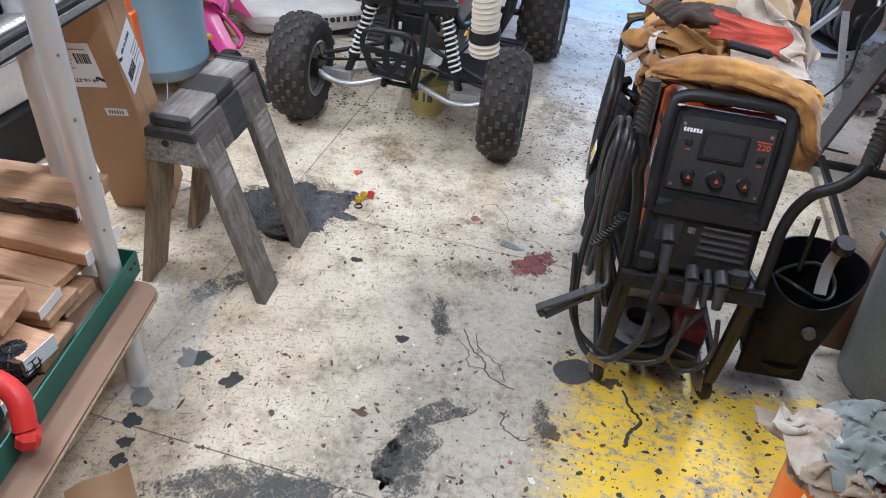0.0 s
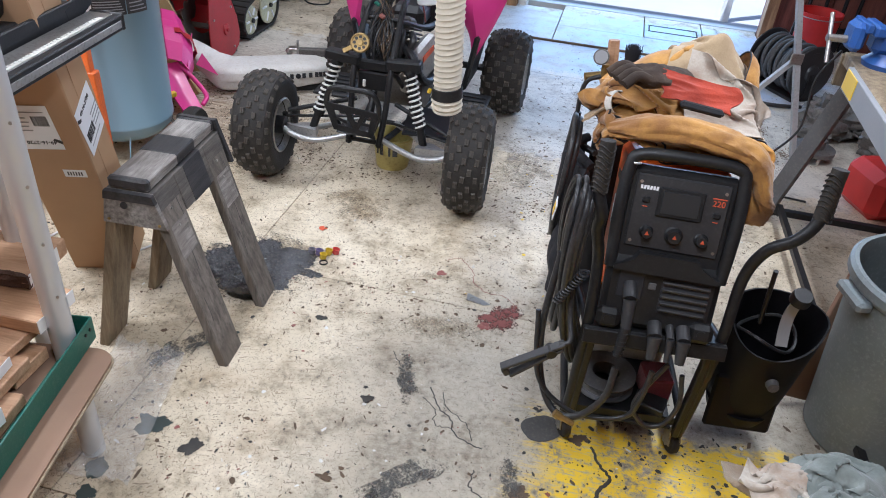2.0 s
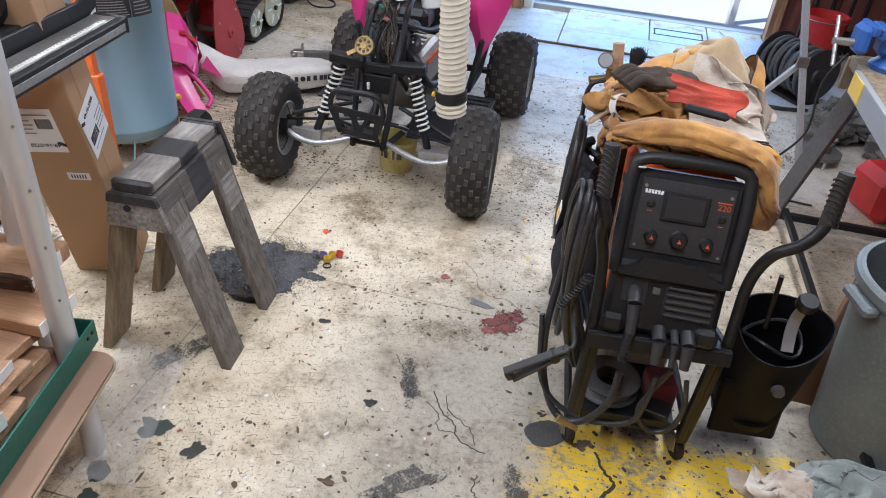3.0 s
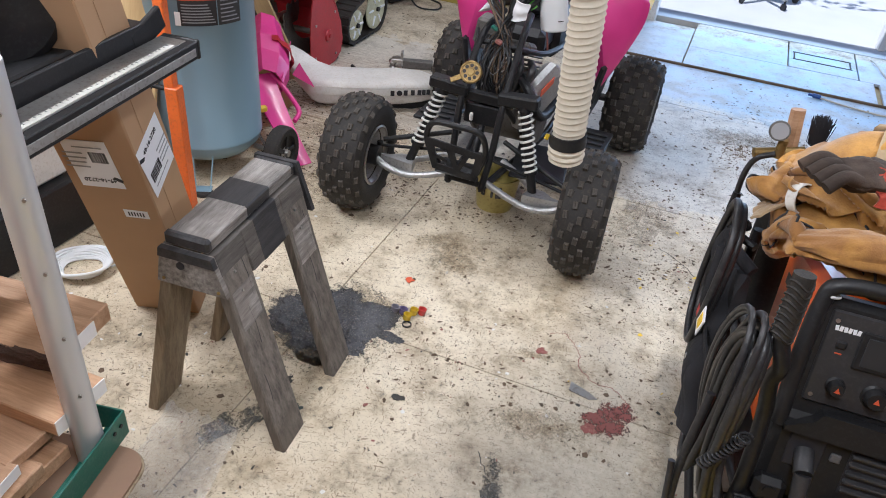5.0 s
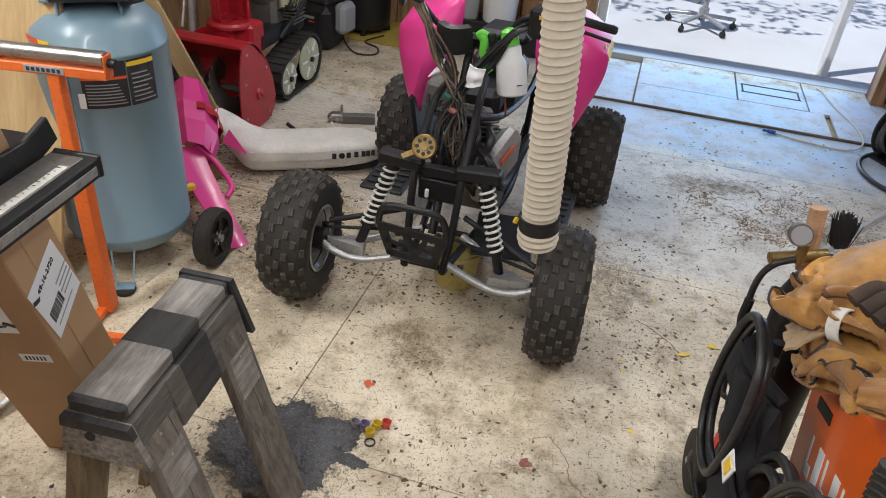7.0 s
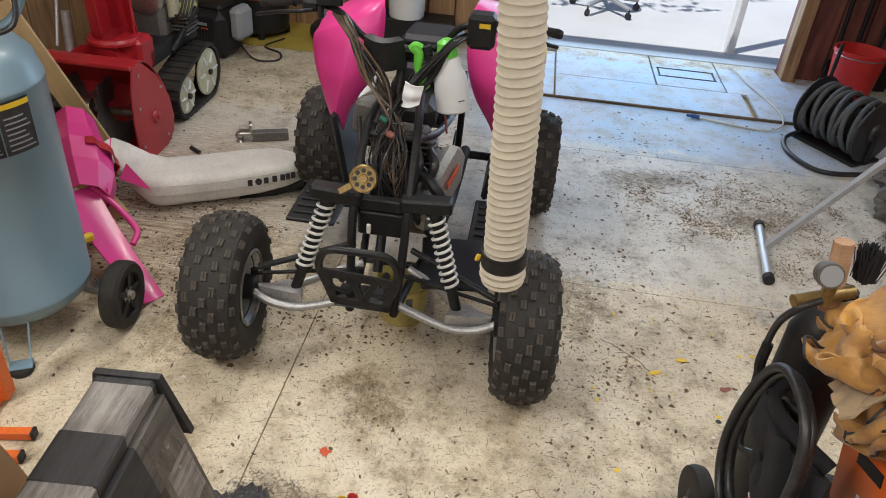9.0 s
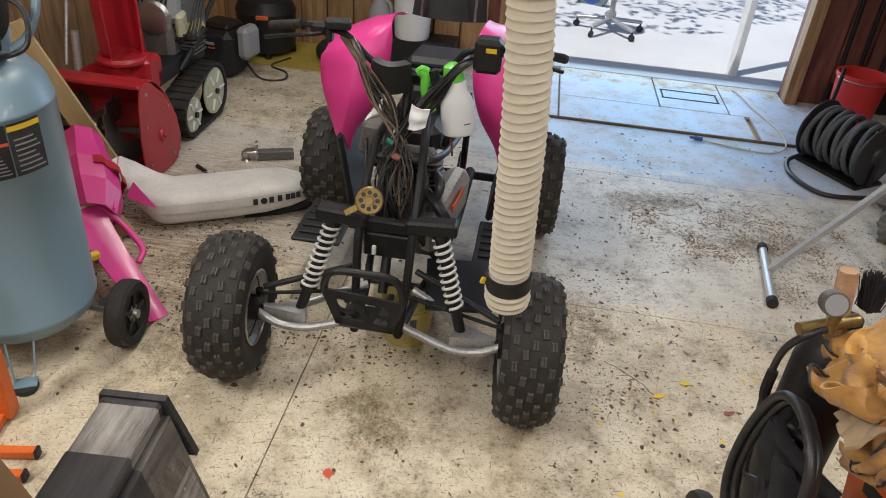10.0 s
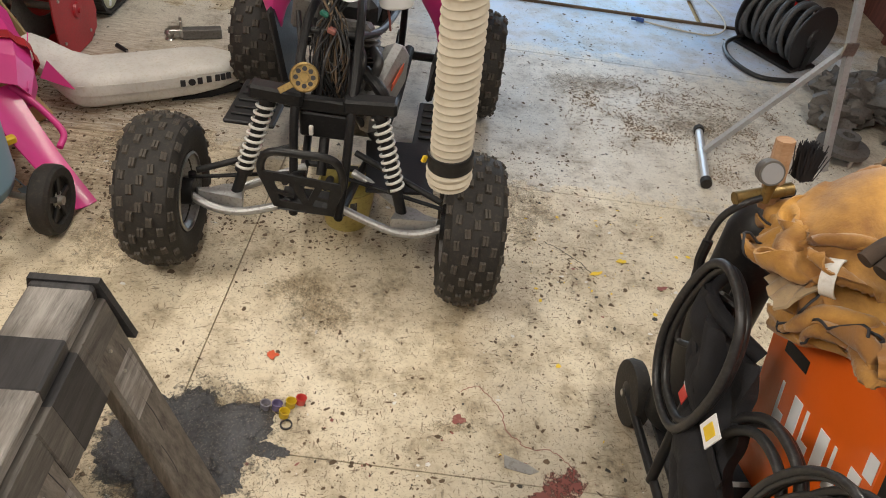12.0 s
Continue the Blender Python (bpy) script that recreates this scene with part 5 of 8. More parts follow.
table = thing("saw_table", RAIL @ pose(-0.34, -0.40, 0), "black steel support table under the saw", "table")
part("top", Mesh().box((0, 0, 1.07), (0.36, 0.9, 0.035), bev=0.004), BLACKSTEEL, table)
for x in (-0.16, -0.10):
    for y in (-0.42, -0.30):
        part("leg", Mesh().rod((x, y, 0), (x, y, 1.055), 0.016), BLACKSTEEL, table)

# ---- lumber rack: bright tube uprights, green channel, hardboard shelf, offcuts ----
rack = thing("lumber_rack", pose(-0.92, 1.68, 0, 0, 0, -4), "lumber rack with bright steel uprights and a dark green channel", "rack")
up = part("upright", Mesh().rod((-0.015, 0.0, 0.02), (-0.015, 0.0, 1.34), 0.032, seg=28), TUBE, rack, "bright galvanised tube upright")
for z in (0.62, 0.78, 0.94, 1.10, 1.26):
    part("pin_hole", Mesh().rod((0.012, -0.019, z), (0.0135, -0.0225, z), 0.004, seg=8), STEEL, up, "", 0)
part("upright", Mesh().rod((-0.235, 0.245, 0.02), (-0.235, 0.245, 1.34), 0.032, seg=28), TUBE, rack, "bright galvanised tube upright")
for y in (-1.3,):
    part("upright", Mesh().rod((-0.015, y, 0.02), (-0.015, y, 1.62), 0.0235, seg=20), TUBE, rack)
part("channel", Mesh().box((0.025, -0.62, 0.44), (0.005, 1.40, 0.075), bev=0.001).box((-0.003, -0.62, 0.405), (0.055, 1.40, 0.005), bev=0.001).box((-0.02, 0.078, 0.44), (0.09, 0.005, 0.075), bev=0.001), GREENSTEEL, rack, "dark green steel channel")
for y in (0.03, 0.055):
    part("bolt", Mesh().rod((0.027, y, 0.45), (0.031, y, 0.45), 0.005, seg=8), BLACKSTEEL, rack)
outline = [(-0.62, -1.3), (0.105, -1.3), (0.105, -0.02)] + [(0.045 + 0.06 * math.cos(radians(a)), -0.02 + 0.06 * math.sin(radians(a))) for a in range(15, 91, 15)] + [(-0.62, 0.04)]
part("shelf", Mesh().slab(outline, 0.02, pose(0, 0, 0.378)), MDF, rack, "brown hardboard shelf with a rounded corner")
part("shelf_edge", Mesh().tube([(x + 0.002, y, 0.388) for x, y in outline[1:-1]], 0.004, 8), LEGTAN, rack)


def plank(name, x, y, z, L, w, t, rz, ry=0, bark=False, white=True, rx=0):
    b = thing(name, pose(x, y, z, rx, ry, rz), "sawn hardwood offcut" + (" with rough bark edge" if bark else " with white sealed end"), "wood offcut", "wood offcuts")
    part("board", Mesh().box((-L / 2, 0, t / 2), (L, w, t), bev=0.003), LUMBER, b)
    if white:
        part("sealed_end", Mesh().box((0.0005, 0, t / 2), (0.002, w * 0.98, t * 0.96)), WAX, b, "white sealed end", 0)
    if bark:
        part("bark", Mesh().sheet(lambda s, q: (-L * s, -w / 2 - 0.006 - 0.010 * noise.noise((s * 14, q * 4, w * 50)), t * (0.02 + 0.96 * q)), 40, 6, -0.012), BARK, b, "rough bark", 60)
    return b


Z0 = 0.402
plank("wood_offcut", -0.97, 1.42, Z0 + 0.005, 0.7, 0.15, 0.034, -6, white=False)
plank("wood_offcut", -1.02, 1.27, Z0 + 0.005, 0.6, 0.16, 0.036, 8)
plank("wood_offcut", -0.99, 1.60, Z0 + 0.005, 0.7, 0.13, 0.04, -14, white=False)
plank("wood_offcut", -0.99, 1.52, Z0 + 0.047, 0.7, 0.13, 0.032, -10, white=False)
plank("wood_offcut", -0.975, 1.35, Z0 + 0.043, 0.6, 0.10, 0.05, -18, bark=True, white=True)
plank("wood_offcut", -1.01, 1.50, Z0 + 0.081, 0.6, 0.10, 0.03, -6, white=True)
plank("wood_offcut", -1.0, 1.62, Z0 + 0.083, 0.7, 0.17, 0.03, -16, white=False)
plank("wood_offcut", -0.945, 1.70, Z0 + 0.115, 0.75, 0.15, 0.042, -13)
plank("wood_offcut", -1.05, 1.42, Z0 + 0.113, 0.5, 0.13, 0.05, -2, white=False)
plank("wood_offcut", -1.02, 1.83, Z0 + 0.16, 0.7, 0.14, 0.045, -8, bark=True)
plank("wood_offcut", -1.06, 1.92, Z0 + 0.10, 0.7, 0.2, 0.055, -8, white=False)
ms = thing("red_power_tool", pose(-0.95, 1.15, 0.41, 0, 0, 15), "red and black power tool lying on the lumber rack", "power tool")
part("handle", Mesh().tube(smooth_path([(-0.22, 0.10, 0.16), (-0.05, 0.06, 0.15), (0.02, 0.02, 0.12), (0.035, -0.03, 0.06)], 6), 0.026, 12), REDPLASTIC, ms)
part("body", Mesh().box((-0.20, 0.0, 0.055), (0.34, 0.16, 0.11), bev=0.03), BLACK, ms)
part("handle_cap", Mesh().box((0.036, -0.035, 0.045), (0.05, 0.06, 0.05), (0, 20, 10), bev=0.012), REDPLASTIC, ms)
net = thing("mesh_bag", pose(-1.03, 1.34, 0.408, 0, 0, 0), "black net bag in a heap", "net bag")
gm = Mesh()
for k in range(9):
    a = math.pi * k / 9
    gm.tube([(0.055 * math.cos(a) * math.cos(q), 0.055 * math.sin(a) * math.cos(q), 0.05 + 0.045 * math.sin(q)) for q in [math.pi * 2 * i / 20 for i in range(20)]], 0.002, 4, closed=True)
for k in range(-3, 4):
    q = k * 0.4
    gm.tube([(0.056 * math.cos(q) * math.cos(a), 0.056 * math.cos(q) * math.sin(a), 0.05 + 0.046 * math.sin(q)) for a in [math.pi * 2 * i / 20 for i in range(20)]], 0.002, 4, closed=True)
part("net", gm, CABLE, net)
part("filling", Mesh().lathe([(0, 0.004), (0.04, 0.012), (0.052, 0.05), (0.04, 0.085), (0, 0.094)], 20), DENIM, net)
bagf = solo("plastic_bag", Mesh().sheet(lambda s, t: (-0.17 + 0.26 * s - 0.1 * t, -0.28 + 0.56 * t, 0.006 + 0.05 * abs(noise.noise((s * 6, t * 8, 3))) + 0.03 * abs(noise.noise((s * 15, t * 15, 8))) + 0.05 * math.sin(math.pi * s) * math.sin(math.pi * t)), 36, 44), FILM, pose(-0.83, 1.85, 0, 0, 0, -12), "crumpled clear plastic bag lying on the floor", "plastic bag", smooth=0)
solo("cardboard_scrap", Mesh().sheet(lambda s, t: (0.17 * (s - 0.5), 0.13 * (t - 0.5), 0.004 + 0.03 * s * t + 0.01 * math.sin(6 * s)), 10, 8, 0.004), CARD, pose(-0.90, 1.27, 0, 0, 0, 30), "torn brown cardboard scrap on the floor", "cardboard")

# ---- white saw cabinet and a cord on the floor behind the rack ----
cab = thing("saw_cabinet", pose(-2.14, 2.84, 0, 0, 0, -16), "white steel saw cabinet on a black base", "cabinet")
part("body", Mesh().box((0, 0, 0.54), (0.52, 0.62, 0.58), bev=0.012), WHITE, cab)
part("base", Mesh().box((0.02, 0, 0.125), (0.58, 0.68, 0.25), bev=0.01), BLACKSTEEL, cab)
part("seam", Mesh().box((0.2605, 0, 0.44), (0.003, 0.62, 0.006)), GREYINK, cab, "", 0)
text("model_mark", "T10", 0.10, INK, cab, pose(0.2615, -0.02, 0.55, 90, 0, 90))
part("handle_slot", Mesh().rod((0.258, -0.17, 0.72), (0.262, -0.17, 0.72), 0.03, seg=16), INK, cab)
part("top", Mesh().box((0, 0, 0.85), (0.56, 0.70, 0.04), bev=0.004), STEEL, cab)
cord = Mesh()
for k in range(7):
    r = 0.075 + 0.006 * k
    cord.tube([(r * math.cos(a), r * 0.9 * math.sin(a), 0.008 + 0.006 * k + 0.004 * math.sin(3 * a + k)) for a in [2 * math.pi * i / 28 for i in range(28)]], 0.0055, 6, closed=True)
cord.tube(smooth_path([(0.1, 0, 0.006), (0.22, 0.08, 0.006), (0.32, 0.02, 0.006), (0.30, -0.14, 0.006), (0.42, -0.2, 0.006), (0.62, -0.12, 0.006)], 8), 0.005, 6)
solo("extension_cord", cord, POLY, pose(-1.64, 2.78, 0.0, 0, 0, 20), "white extension cord coiled on the floor", "cord")
# boards leaning on the wall behind the compressor
for x, y, z, w, L, rx, ry, rz, mat, lab in ((-2.00, 3.40, 0.0, 0.30, 1.4, -8, 10, 10, PLYWOOD, "pale plywood sheet leaning on the wall"), (-1.86, 3.40, 0.0, 0.42, 1.15, -10, 6, -6, PLYWOOD, "pale plywood sheet leaning on the wall"), (-2.20, 3.52, 0.0, 0.09, 1.8, -6, 14, 5, PINE, "brown board leaning on the wall"), (-2.10, 3.46, 0.0, 0.07, 1.7, -4, 16, 5, PINE, "brown board leaning on the wall")):
    solo("leaning_board", Mesh().box((0, 0, L / 2), (w, 0.02, L), bev=0.003), mat, pose(x, y, z, rx, ry, rz), lab, "board")
solo("leaning_board", Mesh().box((0, 0, 0.55), (0.12, 0.03, 1.1), bev=0.003), PLYWOOD, pose(-1.33, 4.42, 0.0, 0, -38, -20), "tan board leaning against the compressor", "board")
# tan board leaning behind the compressor
solo("leaning_board", Mesh().box((0, 0, 0.46), (0.10, 0.02, 0.92), bev=0.002), PLYWOOD, pose(-1.40, 4.83, 0.0, 3, -23, 0), "tan board edge leaning behind the compressor", "board")

# ---- welding cart ----
CART = pose(0.694, 1.79, 0, 0, 0, -9)
FORE = CART @ pose(0, -0.10, 0.072)                # what hangs at the welder's front
cart = thing("welding_cart", CART, "black steel welding cart with rubber-gripped handles", "cart")
for x in (-0.175, 0.175):
    cs = part("castor", Mesh().lathe([(0, -0.014), (0.03, -0.014), (0.036, -0.008), (0.036, 0.008), (0.03, 0.014), (0, 0.014)], 24, pose(0, 0, 0, 0, 90, 0)), RUBBER, cart, "black swivel castor", 30, pose(x, 0.01, 0.037, 0, 0, 20))
    part("fork", Mesh().box((-0.02, 0.01, 0.035), (0.004, 0.04, 0.075), (-15, 0, 0)).box((0.02, 0.01, 0.035), (0.004, 0.04, 0.075), (-15, 0, 0)).box((0, 0.018, 0.075), (0.05, 0.05, 0.008)).rod((-0.024, 0, 0), (0.024, 0, 0), 0.006), STEEL, cs)
for x in (-0.17, 0.215):
    wl = part("wheel", Mesh().lathe([(0.035, -0.02), (0.085, -0.024), (0.1, -0.02), (0.105, 0), (0.1, 0.02), (0.085, 0.024), (0.035, 0.02)], 36, pose(0, 0, 0, 0, 90, 0)), RUBBER, cart, "black rubber cart wheel", 30, pose(x, 0.86, 0.105))
    part("hub", Mesh().lathe([(0, -0.026), (0.02, -0.026), (0.04, -0.016), (0.07, -0.012), (0.07, 0.012), (0.04, 0.016), (0.02, 0.026), (0, 0.026)], 24, pose(0, 0, 0, 0, 90, 0)), BLACKSTEEL, wl)
    part("axle_nut", Mesh().rod((-0.034, 0, 0), (0.034, 0, 0), 0.012, seg=6), STEEL, wl)
part("axle", Mesh().rod((-0.2, 0.86, 0.105), (0.2, 0.86, 0.105), 0.01), STEEL, cart)
part("lower_shelf", Mesh().box((0, 0.42, 0.125), (0.30, 0.86, 0.012), (1, 0, 0), bev=0.003).box((0, 0.0, 0.14), (0.36, 0.006, 0.03), bev=0.002), BLACKSTEEL, cart)
part("upper_shelf", Mesh().box((0, 0.19, 0.440), (0.40, 0.56, 0.012), (-18, 0, 0), bev=0.003).box((0, -0.085, 0.508), (0.40, 0.012, 0.045), (-18, 0, 0), bev=0.003), BLACKSTEEL, cart)
for sx in (-1, 1):
    rail_pts = smooth_path([(sx * 0.182, 0.0, 0.09), (sx * 0.185, -0.03, 0.3), (sx * 0.188, -0.05, 0.54), (sx * 0.195, -0.02, 0.72), (sx * 0.218, -0.04, 0.83), (sx * 0.247 + 0.028, -0.06, 0.89), (sx * 0.275 + 0.038, -0.05, 0.955), (sx * 0.28 + 0.042, -0.03, 1.07)], 6)
    h = part("handle", Mesh().tube(rail_pts, 0.016, 14), BLACKSTEEL, cart, "bent black tube handle")
    grip = part("grip", Mesh().rod((sx * 0.275 + 0.038, -0.05, 0.95), (sx * 0.28 + 0.042, -0.028, 1.08), 0.020, seg=16), RUBBER, cart, "black cross-hatched rubber grip")
    for k in range(9):
        q = [(sx * 0.2775 + 0.040 + 0.0205 * math.cos(a), -0.048 + 0.0022 * k + 0.0205 * math.sin(a), 0.955 + 0.0135 * k + 0.008 * math.sin(a * 2)) for a in [2 * math.pi * i / 16 for i in range(16)]]
        part("grip_rib", Mesh().tube(q, 0.0028, 5, closed=True), RUBBER, grip, "", 60)
    part("back_post", Mesh().rod((sx * 0.19, 0.56, 0.105), (sx * 0.19, 0.60, 0.80), 0.014), BLACKSTEEL, cart)
    part("side_rail", Mesh().rod((sx * 0.188, 0.0, 0.12), (sx * 0.185, 0.86, 0.11), 0.013).rod((sx * 0.19, -0.05, 0.52), (sx * 0.19, 0.58, 0.32), 0.012), BLACKSTEEL, cart)
    part("front_upright", Mesh().box((sx * 0.168, -0.030, 0.30), (0.022, 0.035, 0.42), (7, 0, 0), bev=0.004), BLACKSTEEL, cart)
# stuff on the lower shelf
spool = thing("wire_spool", CART @ pose(-0.06, 0.14, 0.137), "grey plastic welding wire spool lying flat", "spool")
part("flange", Mesh().lathe([(0.045, 0.0), (0.10, 0.0), (0.10, 0.006), (0.05, 0.008), (0.05, 0.042), (0.10, 0.044), (0.10, 0.05), (0.045, 0.05)], 32, closed=True), GREYPLASTIC, spool)
part("wire", Mesh().lathe([(0.055, 0.008), (0.085, 0.008), (0.085, 0.042), (0.055, 0.042)], 32, closed=True), STEEL, spool)
solo("parts_box", Mesh().box((0, 0, 0.045), (0.09, 0.10, 0.09), (0, 0, 8), bev=0.006), RAGRED, CART @ pose(0.10, 0.13, 0.136), "small dark red box on the cart shelf", "box")
solo("parts_box", Mesh().box((0, 0, 0.125), (0.29, 0.12, 0.25), bev=0.008), WHITE, CART @ pose(0.0, 0.33, 0.138), "long off-white box on the cart shelf", "box")
solo("parts_box", Mesh().box((0, 0, 0.02), (0.10, 0.07, 0.04), (0, 0, -20), bev=0.004), BLACK, CART @ pose(0.08, 0.045, 0.136), "small black case on the cart shelf", "box")

# ---- welder ----
UNIT = CART @ pose(-0.012, -0.065, 0.528, -18, 0, -4) @ Matrix.Scale(0.94, 4)
wd = thing("welder", UNIT, "orange and black multi-process welder with display and knobs", "welder")
part("case", Mesh().box((0, 0.31, 0.265), (0.29, 0.50, 0.48), bev=0.02), WELDORANGE, wd, "orange steel case")
part("front_bezel", Mesh().box((0, 0.035, 0.345), (0.315, 0.06, 0.30), bev=0.015).box((0, 0.03, 0.12), (0.33, 0.08, 0.22), bev=0.018), BLACK, wd)
part("control_panel", Mesh().box((0, 0.003, 0.365), (0.265, 0.01, 0.215), bev=0.004), PANELBLACK, wd)
hp = smooth_path([(-0.158, 0.0, 0.19), (-0.165, -0.005, 0.35), (-0.16, -0.005, 0.48), (-0.135, -0.005, 0.525), (0, -0.005, 0.533), (0.135, -0.005, 0.525), (0.16, -0.005, 0.48), (0.165, -0.005, 0.35), (0.158, 0.0, 0.19)], 6)
part("front_handle", Mesh().tube(hp, 0.018, 14), BLACK, wd, "thick black handle frame")
part("bezel_lip", Mesh().box((0, -0.005, 0.40), (0.13, 0.008, 0.086), bev=0.004), BLACK, wd)
part("screen", Mesh().box((0, -0.010, 0.40), (0.105, 0.004, 0.066), bev=0.001), SCREEN, wd, "dark display screen")
text("model_number", "220", 0.024, REDINK, wd, pose(0.104, -0.0035, 0.418, 90, 0, 0))
part("number_bar", Mesh().box((0.104, -0.0028, 0.433), (0.04, 0.002, 0.003)), REDINK, wd, "", 0)
for k in range(6):
    part("logo_bar", Mesh().box((-0.115 + k * 0.0088, -0.0028, 0.435), (0.0066, 0.002, 0.011), (0, (k % 2) * 14 - 7, 0)), PAPER, wd, "white brand lettering as plain bars", 0)
for x, z in ((-0.096, 0.40), (0.104, 0.385)):
    part("button", Mesh().box((x, -0.004, z), (0.022, 0.008, 0.018), bev=0.004), BLACK, wd)
    part("button_mark", Mesh().box((x, -0.0025, z - 0.02), (0.014, 0.002, 0.0025)), REDINK, wd, "", 0)
for x, r in ((-0.078, 0.016), (0.0, 0.021), (0.078, 0.016)):
    kn = part("knob", Mesh().lathe([(0, 0.028), (r * 0.85, 0.028), (r, 0.022), (r * 1.05, 0.004), (r * 1.3, 0.0), (0, 0)], 20, pose(x, -0.002, 0.307, 90, 0, 0)), BLACK, wd, "black round knob")
    part("pointer", Mesh().slab([(-0.006, -0.004), (0.006, -0.004), (0, 0.008)], 0.002, pose(x, -0.030, 0.307, 90, 0, 0)), REDINK, kn, "orange pointer", 0)
for x in (-0.118, 0.118):
    for z in (0.275, 0.45):
        part("panel_screw", Mesh().rod((x, -0.004, z), (x, -0.001, z), 0.005, seg=8), STEEL, wd)
part("visor", Mesh().slab([(-0.15, 0.20), (-0.10, 0.225), (-0.085, 0.248), (0.085, 0.248), (0.10, 0.225), (0.15, 0.20), (0.15, 0.19), (-0.15, 0.19)], 0.035, pose(0, 0.0, 0, 90, 0, 0)), BLACK, wd, "", 0)
for k in range(5):
    part("vent_slat", Mesh().box((0.068, -0.014, 0.085 + k * 0.021), (0.135, 0.016, 0.011), (25, 0, 0), bev=0.003), PANELBLACK, wd)
part("vent_back", Mesh().box((0.068, -0.0105, 0.127), (0.14, 0.004, 0.11)), INK, wd, "", 0)
part("gun_recess", Mesh().box((-0.09, -0.011, 0.145), (0.075, 0.006, 0.085), bev=0.006), INK, wd)
part("power_switch", Mesh().box((-0.028, -0.013, 0.15), (0.022, 0.008, 0.02), bev=0.002), GREYPLASTIC, wd)
for x in (-0.135, 0.135):
    part("corner_foot", Mesh().box((x, -0.012, 0.035), (0.07, 0.05, 0.06), bev=0.014).rod((x, -0.042, 0.035), (x, -0.034, 0.035), 0.014), BLACK, wd)
plug = part("gun_plug", Mesh().rod((-0.09, -0.01, 0.145), (-0.088, -0.055, 0.11), 0.021).rod((-0.088, -0.055, 0.11), (-0.085, -0.075, 0.02), 0.019, 0.015), PANELBLACK, wd)
part("plug_boot", Mesh().rod((-0.085, -0.075, 0.03), (-0.095, -0.08, -0.06), 0.016, 0.011), BLACK, plug)
for k in range(6):
    part("boot_rib", Mesh().lathe([(0.012, -0.003), (0.0165, 0), (0.012, 0.003)], 12, pose(-0.086 - k * 0.0014, -0.076, 0.015 - k * 0.013), True), BLACK, plug)
for x, r in ((0.0, 0.021), (0.083, 0.021), (0.045, 0.012)):
    part("cable_plug", Mesh().rod((x, -0.02, 0.04), (x + 0.003, -0.06, 0.012), r).rod((x + 0.003, -0.06, 0.014), (x + 0.004, -0.065, -0.055), r, r * 0.65), PANELBLACK, wd)
part("warning_tag", Mesh().box((-0.1462, 0.10, 0.36), (0.001, 0.03, 0.05)), PAPER, wd, "", 0)
for k in range(6):
    part("side_logo_bar", Mesh().box((-0.1458, 0.13 + k * 0.058, 0.28), (0.0016, 0.036, 0.095), (0, 0, 0)) if k % 2 == 0 else Mesh().box((-0.1458, 0.13 + k * 0.058, 0.247), (0.0016, 0.036, 0.03)).box((-0.1458, 0.145 + k * 0.058, 0.28), (0.0016, 0.01, 0.095)), PAPER, wd, "white brand lettering as plain bars", 0)
part("side_vent", Mesh().box((-0.1465, 0.42, 0.40), (0.003, 0.10, 0.03), bev=0.001), BLACK, wd)
# white zip tie and red body sheen strip above the panel are part of the case
part("cable_tie", Mesh().lathe([(0.021, -0.003), (0.023, 0), (0.021, 0.003)], 16, pose(-0.15, 0.0, 0.50, 0, 0, 0), True), POLY, wd)

# leads that hang from the welder's front
def lead(name, pts, r, parent_m, label, n=8):
    return solo(name, Mesh().tube(smooth_path(pts, n), r, 9), CABLE, parent_m, label, "cable", "welding leads", smooth=60)


lead("welding_lead", [(-0.095, -0.02, 0.36), (-0.11, -0.05, 0.27), (-0.17, -0.05, 0.18), (-0.24, -0.02, 0.16), (-0.29, 0.03, 0.24), (-0.31, 0.08, 0.40), (-0.29, 0.14, 0.62)], 0.0105, FORE, "thick black welding lead from the front socket")
lead("welding_lead", [(0.005, -0.03, 0.375), (-0.01, -0.05, 0.28), (-0.03, -0.04, 0.2), (-0.10, -0.03, 0.165), (-0.20, -0.02, 0.17), (-0.30, 0.02, 0.25), (-0.33, 0.08, 0.45)], 0.0078, FORE, "thick black welding lead from the front socket")
lead("welding_lead", [(0.088, -0.03, 0.375), (0.10, -0.045, 0.28), (0.075, -0.05, 0.2), (0.02, -0.05, 0.185), (-0.02, -0.04, 0.24), (0.0, -0.03, 0.31), (0.045, -0.02, 0.40)], 0.0075, FORE, "thick black welding lead looped below the front")
# coils on the side hook
rc = random.Random(11)
for k in range(11):
    x = -0.225 - 0.013 * (k % 4) - 0.01 * rc.random()
    cy, cz = 0.11 + 0.04 * rc.random(), 0.52 + 0.04 * rc.random()
    ry, rz = 0.075 + 0.045 * rc.random(), 0.26 + 0.08 * rc.random()
    loop = []
    for i in range(40):
        a = 2 * math.pi * i / 40
        loop.append((x - 0.04 * math.sin(a) - 0.02 * math.cos(2 * a), cy + ry * math.cos(a) * (1 + 0.2 * math.sin(a)) - 0.05 * math.sin(a), cz + rz * math.sin(a)))
    solo("cable_coil", Mesh().tube(loop, 0.0052 + 0.0022 * (k % 3), 8, closed=True), CABLE, FORE, "black welding cable hung in a loop on the cart", "cable", "welding leads", smooth=60)
